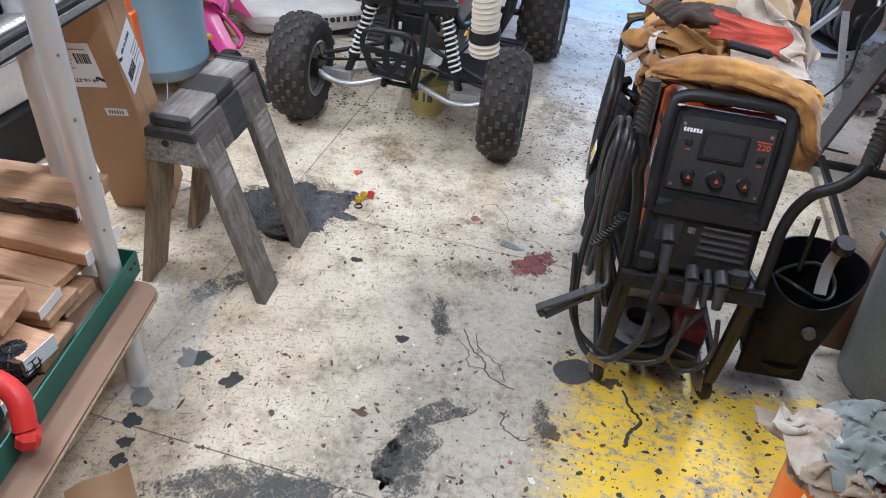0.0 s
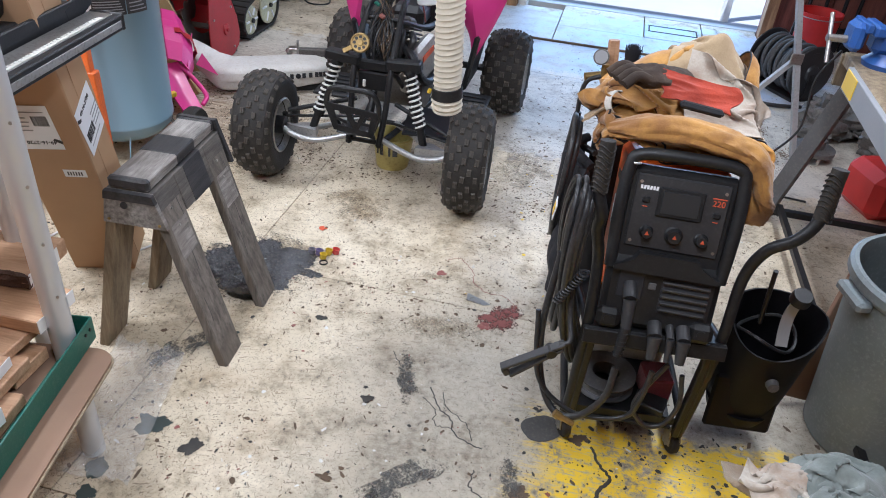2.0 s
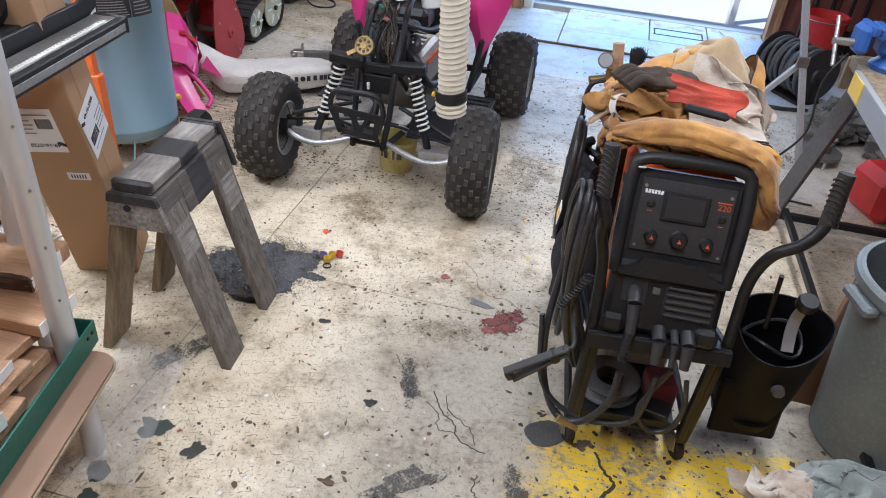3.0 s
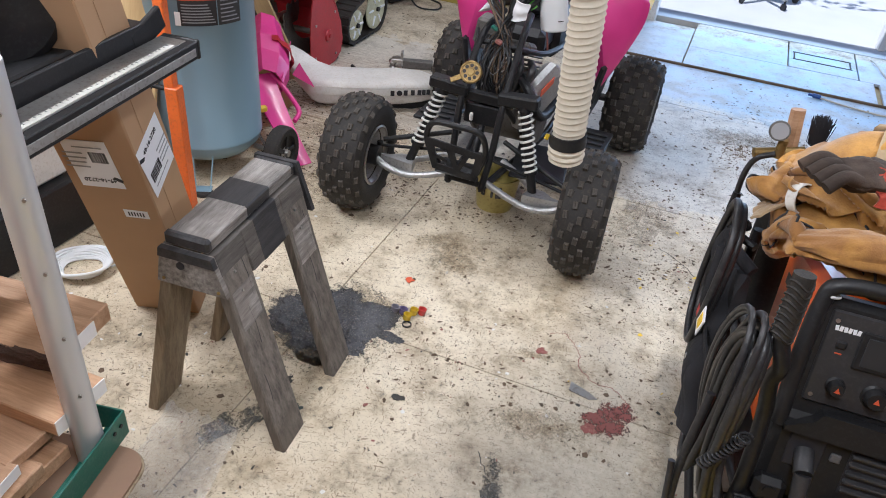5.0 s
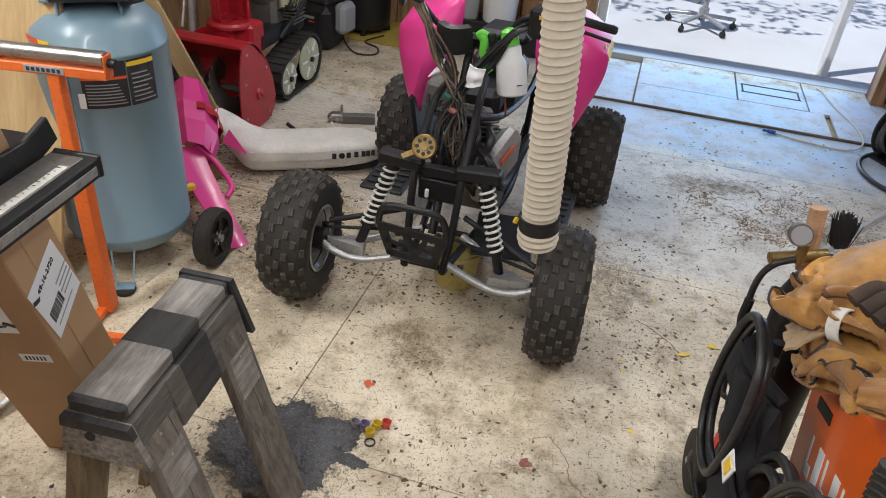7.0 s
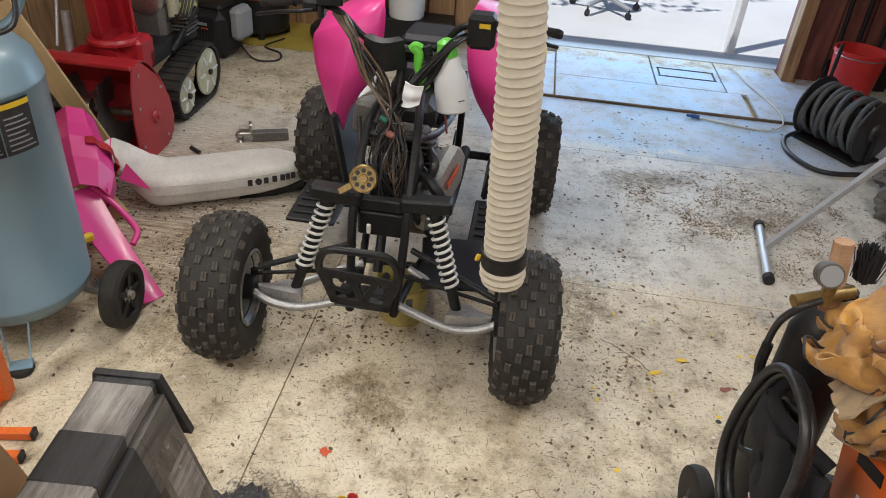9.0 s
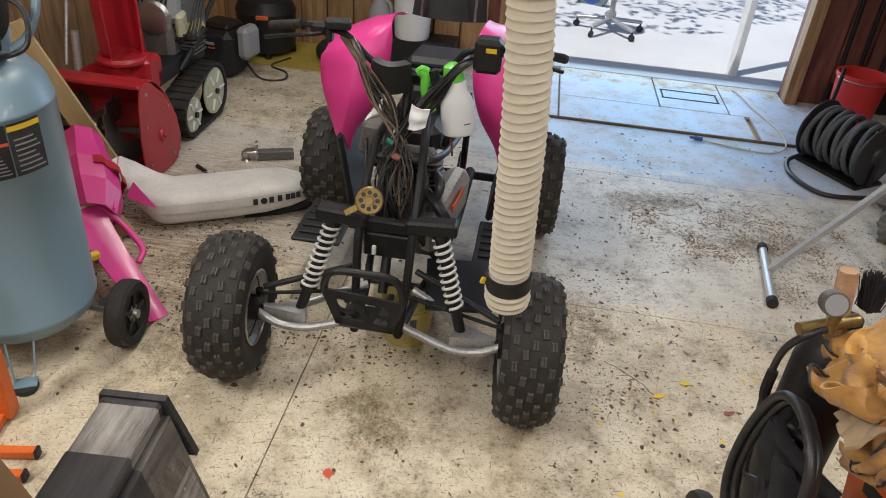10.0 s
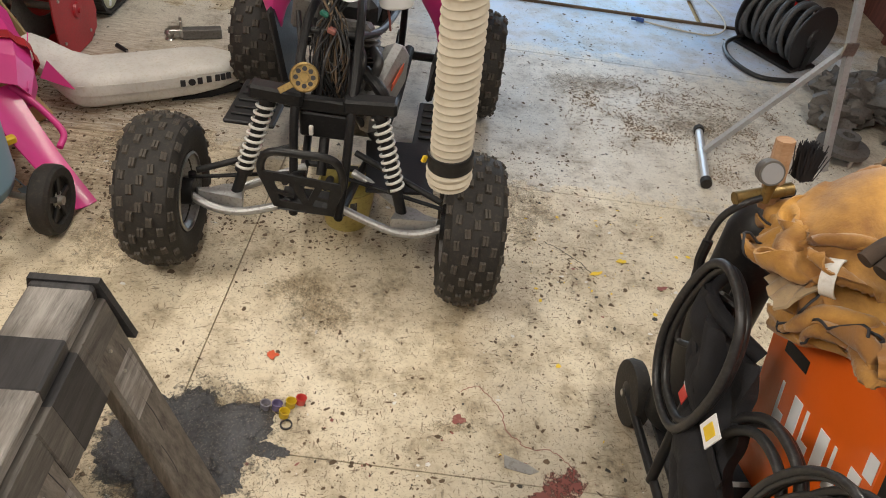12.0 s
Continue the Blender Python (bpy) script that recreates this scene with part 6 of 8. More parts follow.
UPPER = ((-0.28, 0.515, 0.905), (-0.275, 0.60, 0.85), (-0.28, 0.645, 0.71), (-0.285, 0.64, 0.57), (-0.29, 0.565, 0.49), (-0.295, 0.45, 0.50), (-0.30, 0.385, 0.60), (-0.295, 0.365, 0.75), (-0.285, 0.41, 0.87))
LOWER = ((-0.25, 0.09, 0.70), (-0.245, 0.15, 0.79), (-0.24, 0.27, 0.765), (-0.235, 0.36, 0.63), (-0.235, 0.375, 0.46), (-0.245, 0.29, 0.34), (-0.255, 0.17, 0.31), (-0.26, 0.09, 0.45))
for ring, strands in ((UPPER, ((0, 1.0), (0.016, 0.93))), (LOWER, ((0, 1.0), (0.014, 0.93), (-0.012, 0.86)))):
    mid = Vector((0, sum(p[1] for p in ring) / len(ring), sum(p[2] for p in ring) / len(ring)))
    for dx, k in strands:
        q = [(p[0] + dx, mid.y + (p[1] - mid.y) * k, mid.z + (p[2] - mid.z) * k + 0.3 * dx) for p in ring]
        path = smooth_path(q + q[:3], 8)
        path = path[8:8 + 8 * len(q)]
        solo("cable_coil", Mesh().tube(path, 0.0105, 10, closed=True), CABLE, CART, "black welding cable hung in a loop on the cart", "cable", "welding leads", smooth=60)
hook = solo("cable_hook", Mesh().tube(smooth_path([(-0.19, 0.57, 0.76), (-0.25, 0.63, 0.77), (-0.265, 0.66, 0.80), (-0.262, 0.67, 0.86)], 5), 0.012, 8), BLACKSTEEL, CART, "black steel cable hook on the cart", "hook")
boot = solo("spring_guard", Mesh().tube([(-0.235 + 0.013 * math.cos(a) - 0.0006 * i, -0.005 + 0.013 * math.sin(a), 0.66 - 0.0011 * i) for i, a in enumerate([2 * math.pi * q / 8 for q in range(100)])], 0.003, 5), CABLE, FORE, "black coiled strain relief on a lead", "cable guard", smooth=60)
clampt = thing("ground_clamp", FORE @ pose(-0.33, -0.075, 0.40, 0, -32, 12), "grey steel ground clamp hanging on a lead", "clamp")
part("jaw", Mesh().box((0, 0, 0.012), (0.19, 0.028, 0.010), (0, 4, 0), bev=0.002).box((0, 0, -0.012), (0.17, 0.028, 0.010), (0, -4, 0), bev=0.002), PANELBLACK, clampt)
part("jaw_tip", Mesh().box((-0.088, 0, 0.0), (0.02, 0.024, 0.028), bev=0.004), PANELBLACK, clampt)
part("spring", Mesh().rod((0.05, -0.018, 0.0), (0.05, 0.018, 0.0), 0.014), BLACKSTEEL, clampt)
lead("clamp_lead", [(-0.27, -0.06, 0.45), (-0.24, -0.05, 0.46), (-0.25, 0.0, 0.52), (-0.26, 0.06, 0.66)], 0.0075, FORE, "black lead of the ground clamp")
brass = solo("brass_connector", Mesh().rod((-0.22, -0.055, 0.17), (-0.18, -0.06, 0.155), 0.009).rod((-0.24, -0.052, 0.18), (-0.22, -0.055, 0.17), 0.012), GOLD, FORE, "brass hose connector on a lead", "connector")
torchbag = thing("canvas_sleeve", CART, "black canvas torch sleeve with a red label", "canvas sleeve")
part("sleeve", Mesh().sheet(lambda s, t: (-0.215 - 0.045 * math.sin(math.pi * s) - 0.030 * noise.noise((s * 4, t * 5, 1)) - 0.012 * abs(noise.noise((s * 9, t * 4, 6))), 0.16 + 0.24 * s + 0.23 * t + 0.03 * noise.noise((s * 3, t * 5, 5)), 0.38 + 0.42 * t - 0.05 * abs(s - 0.5) + 0.02 * noise.noise((s * 6, t * 2, 9))), 36, 44, 0.03), DENIM, torchbag, "", 60)
part("mouth_fold", Mesh().tube(smooth_path([(-0.215, 0.40, 0.79), (-0.262, 0.46, 0.81), (-0.270, 0.53, 0.80), (-0.25, 0.60, 0.785), (-0.215, 0.63, 0.79)], 6), 0.016, 8), DENIM, torchbag, "", 60)
lbl = part("sewn_label", Mesh().box((-0.293, 0.456, 0.617), (0.003, 0.030, 0.075), (8, 0, 0), bev=0.001), REDPLASTIC, torchbag, "red and white sewn label")
part("label_print", Mesh().box((-0.2955, 0.459, 0.635), (0.002, 0.020, 0.024), (8, 0, 0)), PAPER, lbl, "", 0)
part("strap", Mesh().sheet(lambda s, t: (-0.262 - 0.02 * math.sin(math.pi * s), 0.26 + 0.34 * s, 0.55 + 0.16 * s + 0.025 * t), 14, 2, 0.004), DENIM, torchbag, "", 60)
tagm = thing("warning_tag", CART @ pose(-0.310, 0.304, 0.68, 0, 0, 0), "folded white and yellow warning tag on a cable", "tag")
part("card", Mesh().box((0, 0, 0), (0.003, 0.05, 0.06), (14, 6, 0)), PAPER, tagm, "", 0)
part("warning_mark", Mesh().box((-0.0025, 0, 0), (0.002, 0.028, 0.034), (14, 6, 0)), YELLOWINK, tagm, "", 0)
# gas hose and gauge behind the welder
solo("gas_hose", Mesh().tube(smooth_path([(-0.215, 0.635, 1.005), (-0.255, 0.63, 0.985), (-0.265, 0.66, 0.92), (-0.262, 0.672, 0.82), (-0.26, 0.645, 0.68), (-0.258, 0.625, 0.60), (-0.24, 0.585, 0.615), (-0.22, 0.55, 0.62)], 8), 0.008, 8), CABLE, CART, "thin black gas hose", "hose", smooth=60)
gau = thing("gas_regulator", CART @ pose(-0.205, 0.64, 0.995, 0, 0, 0), "brass gas regulator with a round gauge", "regulator")
part("body", Mesh().rod((-0.06, 0, 0), (0.06, 0.02, 0.02), 0.014).rod((0.0, 0, 0), (0.0, 0.0, 0.05), 0.012), GOLD, gau)
part("gauge", Mesh().lathe([(0, -0.016), (0.024, -0.016), (0.026, 0), (0.025, 0.012), (0, 0.012)], 24, pose(-0.02, -0.01, 0.075, 70, -20, 0)), ENGINE, gau)
part("gauge_glass", Mesh().lathe([(0, 0.013), (0.021, 0.013), (0.021, 0.0145), (0, 0.0145)], 24, pose(-0.02, -0.01, 0.075, 70, -20, 0)), GREYINK, gau)
cyl = thing("gas_cylinder", CART @ pose(-0.09, 0.76, 0.14), "dark gas cylinder standing on the cart", "gas cylinder")
part("cylinder", Mesh().lathe([(0, 0), (0.075, 0), (0.08, 0.01), (0.08, 0.68), (0.06, 0.74), (0.03, 0.77), (0.025, 0.81), (0, 0.81)], 32), BLACKSTEEL, cyl)
brush = thing("bench_brush", CART @ pose(-0.175, 0.665, 0.965, -8, -4, 10), "bench brush with a wooden handle and dark bristles", "brush")
part("handle", Mesh().rod((0, 0, 0), (0, 0, 0.15), 0.021, 0.019, 8), LUMBER, brush)
bris = Mesh()
rb = random.Random(2)
for k in range(220):
    x, y = 0.045 + 0.03 * rb.random(), -0.02 + 0.04 * rb.random()
    bris.rod((x, y, 0.06), (x + 0.03 * (rb.random() - 0.3), y + 0.03 * (rb.random() - 0.5), 0.115 + 0.02 * rb.random()), 0.0012, seg=3, cap=False)
tagged(part("bristles", bris, INK, brush, "", 0), "", "", "", "stuff")


# ---- leather welding jacket heaped on the welder ----
def heap(x, y):
    """Height of the welder's top, its handle and what is bunched under the jacket."""
    top = 0.965 + 0.045 * np.exp(-((y - 0.12) / 0.14) ** 2) + 0.15 * np.exp(-((y - 0.54) / 0.15) ** 2 - ((x + 0.02) / 0.22) ** 2) + 0.055 * np.exp(-((x - 0.13) / 0.08) ** 2 - ((y - 0.56) / 0.09) ** 2) + 0.03 * np.exp(-((x + 0.15) / 0.06) ** 2 - ((y - 0.44) / 0.10) ** 2)
    top = top - 0.11 * np.exp(-((x + 0.23) / 0.10) ** 2 - ((y - 0.64) / 0.14) ** 2)
    edge = np.maximum(np.abs(x - 0.005) - 0.205, 0) / 0.03
    front, rear = np.maximum(0.135 - y, 0) / 0.025, np.maximum(y - 0.66, 0) / 0.05
    return top - 0.42 * np.clip(edge, 0, 1) - 0.42 * np.clip(front, 0, 1) - 0.4 * np.clip(rear, 0, 1)


def bunched(s, t):
    x = -0.245 + 0.50 * s + 0.018 * np.sin(17 * t + 5 * s) + 0.012 * np.sin(31 * s + 3 * t)
    y = 0.145 + 0.49 * t + 0.014 * np.sin(14 * s + 2) + 0.012 * np.sin(23 * s - 9 * t)
    z = 1.10 + 0.05 * np.sin(6.5 * s + 9 * t) * np.sin(11 * t - 4 * s + 1) + 0.035 * np.sin(19 * s - 13 * t) + 0.05 * t
    return x, y, z


def bulk(pts, radii, seed, flat=0.8, wr=0.38, n=7, seg=40):
    """A soft roll of leather along a path, flattened and creased along and across."""
    P = smooth_path(pts, n)
    m = len(P) - 1

    def fn(s, t):
        i = min(m, int(s * m))
        j = min(m, i + 1)
        p = Vector(P[i]).lerp(Vector(P[j]), s * m - i)
        d = (Vector(P[min(m, i + 1)]) - Vector(P[max(0, i - 1)])).normalized()
        side = d.cross(Vector((0, 0, 1)))
        side = side.normalized() if side.length > 0.05 else Vector((1, 0, 0))
        up = side.cross(d)
        q = s * (len(radii) - 1)
        k = min(len(radii) - 2, int(q))
        r = radii[k] + (radii[k + 1] - radii[k]) * (q - k)
        an = 2 * math.pi * t
        c = Vector((math.cos(an), math.sin(an), 0))
        w = 1 - abs(noise.noise((c.x * 1.3 + seed, c.y * 1.3, s * 4.2 + seed))) * 1.8
        w2 = 1 - abs(noise.noise((c.x * 2.2, c.y * 2.2 + seed, s * 11 + c.x))) * 1.8
        r *= 1 + wr * w + wr * 0.55 * w2
        return p + side * (c.x * r) + up * (c.y * r * flat)
    return Mesh().sheet(fn, max(50, m * 2), seg)


jk = thing("leather_jacket", CART, "ochre leather welding jacket heaped over the welder", "jacket")
shell = drape(84, 80, 0.745, 0.80, bunched, heap)
part("shell", cloth_sheet(shell, 0.005), LEATHER, jk, "", 75)
for row in (shell[:, 0], shell[0, :], shell[-1, :], shell[:, 40], shell[30, :46]):
    part("piping", Mesh().tube([Vector(p) + Vector((0, 0, 0.0015)) for p in row], 0.0028, 6), INK, jk, "black bound edge", 60)


def panel(c, ax, ay, w, h, amp, seed, thick=0.006, nu=40, nv=36, curl=0.0):
    ax, ay = Vector(ax).normalized(), Vector(ay).normalized()
    nn = ax.cross(ay).normalized()

    def fn(s, t):
        u, v = (s - 0.5) * w * (1 + 0.3 * noise.noise((t * 2.2, seed, 1))), (t - 0.5) * h * (1 + 0.3 * noise.noise((s * 2.2, seed, 9)))
        a = 1 - abs(noise.noise((s * 2.1 + seed, t * 1.8, seed))) * 1.8
        b = 1 - abs(noise.noise((s * 4.5, t * 4 + seed, seed + 3))) * 1.8
        d = amp * a + amp * 0.4 * b - curl * ((s - 0.5) ** 2 + (t - 0.5) ** 2)
        return Vector(c) + ax * u + ay * v + nn * d
    return Mesh().sheet(fn, nu, nv, thick)


part("front_fold", bulk([(-0.205, 0.19, 1.02), (-0.12, 0.155, 1.05), (-0.02, 0.135, 1.06), (0.08, 0.12, 1.05), (0.155, 0.11, 1.025), (0.195, 0.10, 0.975), (0.210, 0.10, 0.90), (0.213, 0.115, 0.83)], (0.028, 0.042, 0.040, 0.042, 0.042, 0.036, 0.034, 0.028), 3.3, 0.62, 0.28), LEATHER, jk, "", 60)
part("sleeve", cloth_sheet(drape(44, 40, 0.46, 0.34, lambda s, t: (-0.205 + 0.24 * s + 0.015 * np.sin(15 * t), 0.36 + 0.21 * t + 0.015 * np.sin(14 * s), 1.20 + 0.05 * np.sin(9 * s + 5 * t) + 0.03 * np.sin(13 * t - 4 * s)), lambda x, y: heap(x, y) + 0.030, 150), 0.005), LEATHER, jk, "", 75)
part("collar", cloth_sheet(drape(40, 36, 0.40, 0.32, lambda s, t: (0.0 + 0.25 * s + 0.015 * np.sin(14 * t + 1), 0.43 + 0.19 * t + 0.02 * np.sin(11 * s), 1.24 + 0.06 * np.sin(7 * s + 8 * t)), lambda x, y: heap(x, y) + 0.04 + 0.05 * np.exp(-((x - 0.12) / 0.06) ** 2 - ((y - 0.56) / 0.05) ** 2), 150), 0.005), LINING, jk, "paler suede inside of the collar", 75)
part("lining", panel((-0.225, 0.415, 0.985), (0.3, 1, -0.1), (0.75, 0.0, 0.65), 0.10, 0.10, 0.008, 19.1), LINING, jk, "pale tan lining", 60)
part("hem_flap", panel((-0.20, 0.37, 0.895), (0.03, -0.19, 0.125), (-0.35, 0.25, 0.6), 0.22, 0.065, 0.008, 2.7, curl=0.05), LEATHER, jk, "", 60)
part("cuff", Mesh().lathe([(0.030, -0.012), (0.034, -0.012), (0.036, 0.014), (0.032, 0.014)], 28, pose(-0.185, 0.385, 1.02, 70, 10, 40), True), WHITE, jk, "pale cuff band", 60)


def lump(c, r, seed, amp=0.25, n=26):
    def fn(s, t):
        a, b = 2 * math.pi * s, math.pi * (t - 0.5)
        d = Vector((math.cos(a) * math.cos(b), math.sin(a) * math.cos(b), math.sin(b)))
        k = 1 + amp * noise.noise(d * 1.7 + Vector((seed, seed, 0))) + amp * 0.55 * noise.noise(d * 3.7 + Vector((0, seed, seed))) + amp * 0.22 * (1 - abs(noise.noise(d * 6.5 + Vector((seed, 0, seed)))) * 2)
        return Vector(c) + Vector((d.x * r[0], d.y * r[1], d.z * r[2])) * k
    return Mesh().sheet(fn, n, n)


gl = thing("work_glove", CART @ pose(-0.115, 0.30, 1.12, 0, 6, 25), "dark worn leather work glove on the jacket", "glove")
part("palm", lump((0, 0, 0.02), (0.065, 0.055, 0.030), 4), GLOVE, gl, "", 60)
for k in range(4):
    part("finger", Mesh().tube(smooth_path([(-0.03, -0.036 + 0.026 * k, 0.02), (-0.075, -0.042 + 0.028 * k, 0.032), (-0.11, -0.046 + 0.03 * k, 0.006)], 5), 0.0145, 10), GLOVE, gl, "", 60)
part("cuff", lump((0.075, 0.01, 0.02), (0.055, 0.055, 0.026), 9), GLOVE, gl, "", 60)
solo("red_cloth", panel((0.01, 0.255, 1.125), (1, -0.12, -0.12), (0.1, 0.75, 0.62), 0.21, 0.085, 0.007, 5.5), REDCLOTH, CART, "rust-red suede cloth on the jacket", "cloth", smooth=60)
solo("black_strap", Mesh().box((0.02, 0.205, 1.10), (0.12, 0.028, 0.02), (0, 6, -6), bev=0.008), DENIM, CART, "black strap lying on the jacket", "strap")

# ---- welding helmet hung beside the cart ----
hel = thing("welding_helmet", CART @ pose(0.385, 0.14, 0.10, 0, 0, 0), "black welding helmet hung upside down by its headgear", "welding helmet")


def helm(s, t):
    a = radians(200 + 360 * s - 90)
    k = 0.72 + 0.28 * t ** 0.7
    z = 0.40 * t - 0.10 * max(0, math.cos(a - radians(250))) * t
    return (0.138 * math.cos(a) * k + 0.02 * t, 0.122 * math.sin(a) * k, z + 0.02)


part("shell", Mesh().sheet(helm, 44, 18, 0.006), HELMET, hel, "", 60)
part("crown", Mesh().lathe([(0, 0.022), (0.10, 0.022), (0.11, 0.06), (0.0, 0.05)], 30), HELMET, hel)
part("face_plate", Mesh().box((-0.02, -0.075, 0.10), (0.21, 0.02, 0.20), (-8, 0, 0), bev=0.012), HELMET, hel)
part("pivot_knob", Mesh().lathe([(0, 0.02), (0.017, 0.02), (0.02, 0.0), (0, 0)], 12, pose(0.02, -0.118, 0.235, 90, 0, 0)), GREYPLASTIC, hel)
part("head_strap", Mesh().sheet(lambda s, t: (-0.005 + 0.035 * t, -0.09 + 0.03 * math.sin(3 * s), 0.36 + 0.17 * s), 12, 2, 0.003), GREYINK, hel, "grey headgear strap", 60)
part("ratchet_knob", Mesh().lathe([(0, 0.03), (0.026, 0.03), (0.03, 0.02), (0.03, 0.0), (0, 0)], 14, pose(0.01, -0.09, 0.53, 20, 0, 0)), BLACK, hel)
part("head_band", Mesh().tube([(0.085 * math.cos(a), 0.08 * math.sin(a), 0.34 + 0.02 * math.sin(2 * a)) for a in [2 * math.pi * i / 30 for i in range(30)]], 0.006, 6, closed=True), BLACK, hel)
part("hanger", Mesh().rod((-0.07, -0.06, 0.60), (-0.05, -0.04, 0.40), 0.007), BLACKSTEEL, hel)

# ---- grey bin and rag bucket ----
solo("stained_rag", cloth_sheet(drape(44, 40, 0.34, 0.30, lambda s, t: (0.05 + 0.19 * s + 0.012 * np.sin(19 * t), 0.27 + 0.20 * t + 0.01 * np.sin(17 * s + 2), 1.22 + 0.03 * np.sin(12 * s + 9 * t) + 0.02 * np.sin(21 * t - 11 * s)), lambda x, y: heap(x, y) + 0.045 + 0.20 * (y - 0.27), 140, 0.12), 0.002), RAGWHITE, CART, "off-white rag with brown stains on the jacket", "rag", smooth=75)
bin_ = thing("rubbish_bin", pose(1.60, 1.87, 0, 0, 0, 10), "grey plastic rubbish bin with a rolled rim", "bin")
part("body", Mesh().lathe([(0, 0.005), (0.20, 0.0), (0.215, 0.012), (0.262, 0.60), (0.275, 0.605), (0.285, 0.62), (0.285, 0.645), (0.275, 0.655), (0.262, 0.655), (0.252, 0.60), (0.208, 0.02), (0, 0.02)], 48), GREYBIN, bin_)
for a in (170, 350):
    part("handle", Mesh().box((0.285 * math.cos(radians(a)), 0.285 * math.sin(radians(a)), 0.59), (0.05, 0.14, 0.035), (0, 0, a), bev=0.01), GREYBIN, bin_)
bk = thing("rag_bucket", pose(1.035, 1.265, 0), "orange plastic bucket full of dirty rags", "bucket")
part("body", Mesh().lathe([(0, 0.004), (0.125, 0), (0.13, 0.01), (0.148, 0.33), (0.154, 0.332), (0.154, 0.345), (0.15, 0.35), (0.156, 0.355), (0.156, 0.37), (0.146, 0.372), (0.126, 0.012), (0, 0.012)], 40), WELDORANGE, bk)
for k in range(5):
    a = 205 + 9 * k
    part("print_mark", Mesh().box((0.1445 * math.cos(radians(a)), 0.1445 * math.sin(radians(a)), 0.27 - 0.012 * (k % 2)), (0.003, 0.016, 0.04), (0, -3, a)), PAPER, bk, "white bucket print as plain bars", 0)
part("bail", Mesh().tube(arc((0, 0, 0.34), 0.157, 200, 340, 16, "xy"), 0.003, 6), STEEL, bk)
for (x, y, z, r, sd, mat, lab) in ((-0.075, 0.045, 0.385, (0.085, 0.075, 0.05), 1.0, RAGWHITE, "off-white rag in the bucket"), (0.055, 0.07, 0.40, (0.09, 0.07, 0.07), 2.3, RAGGREY, "grey-green rag in the bucket"), (0.02, -0.03, 0.40, (0.10, 0.07, 0.065), 3.7, RAGGREY, "grey-green rag in the bucket"), (-0.065, -0.065, 0.375, (0.08, 0.06, 0.045), 4.2, RAGTAN, "dirty tan rag in the bucket"), (0.085, -0.05, 0.375, (0.065, 0.07, 0.05), 5.9, RAGRED, "maroon rag in the bucket"), (0.0, 0.02, 0.33, (0.13, 0.12, 0.04), 6.6, RAGTAN, "dirty tan rag in the bucket")):
    solo("rag", cloth_sheet(drape(34, 34, r[0] * 3.6, r[1] * 3.6, lambda a, b: ((a - 0.5) * r[0] * 1.75 + 0.012 * np.sin(16 * b + sd), (b - 0.5) * r[1] * 1.75 + 0.012 * np.sin(15 * a + sd * 2), 0.10 + 0.03 * np.sin(11 * a + 7 * b + sd) + 0.025 * np.sin(17 * b - 9 * a)), lambda x, y: r[2] * 0.9 * np.exp(-(x / r[0]) ** 2 - (y / r[1]) ** 2) - 0.03 + 0.012 * np.sin(40 * x + sd) * np.sin(36 * y), 110, 0.1), 0.002), mat, pose(1.035 + x, 1.265 + y, z + 0.012), lab, "rag", "rags in the bucket", smooth=60)

# ---- steel bench at the side, vise, stand ----
bench = thing("work_bench", shop(2.40, -0.55, 0), "paint-splashed bench with black angle-iron legs", "work bench")
part("top", Mesh().box((0.02, 0, 0.855), (0.70, 2.0, 0.05), bev=0.004), LEGTAN, bench)
part("edge_board", Mesh().box((-0.34, -0.1, 0.825), (0.025, 1.8, 0.10), bev=0.003), GREYINK, bench, "white painted front board")
part("paint_splash", Mesh().box((-0.3545, 0.70, 0.83), (0.005, 0.16, 0.085), bev=0.001), YELLOWINK, bench, "yellow paint patch", 0)
part("end_board", Mesh().box((0.0, 0.99, 0.80), (0.68, 0.025, 0.14), bev=0.003), LEGTAN, bench)
for x0, x1, y0, y1 in ((-0.24, -0.40, 0.86, 0.98), (0.30, 0.34, 0.9, 0.98), (-0.26, -0.32, -0.8, -0.92), (0.3, 0.34, -0.8, -0.92)):
    d = Vector((x1 - x0, y1 - y0, -0.83))
    q = Matrix.Translation((x0, y0, 0.83)) @ d.to_track_quat("Z", "Y").to_matrix().to_4x4()
    lg = part("leg", Mesh().box((0, 0.0, d.length / 2), (0.055, 0.006, d.length), bev=0.001, m=q).box((0.025, 0.035, d.length / 2), (0.006, 0.07, d.length), bev=0.001, m=q), GREYPLASTIC, bench, "slotted grey angle-iron leg", 0)
    for k in range(6):
        part("bolt_hole", Mesh().box((-0.012, -0.0035, 0.10 + 0.12 * k), (0.012, 0.002, 0.024), m=q), INK, lg, "", 0)
part("stretcher", Mesh().rod((-0.40, 0.95, 0.07), (0.34, 0.95, 0.07), 0.022, seg=4).rod((-0.37, 0.95, 0.10), (-0.33, -0.9, 0.10), 0.018, seg=4), BLACKSTEEL, bench)
part("bolt", Mesh().rod((-0.2, 0.92, 0.075), (-0.2, 0.93, 0.075), 0.012, seg=6), STEEL, bench)
solo("leaning_board", Mesh().box((0, 0, 0.30), (0.30, 0.02, 0.60), bev=0.003), MDF, shop(2.02, -0.90, 0, -14, 18, 20), "brown hardboard panel leaning on the bench", "board")
vise = thing("bench_vise", shop(2.19, 0.30, 0.88, 0, 0, 100), "blue steel bench vise on the bench", "vise")
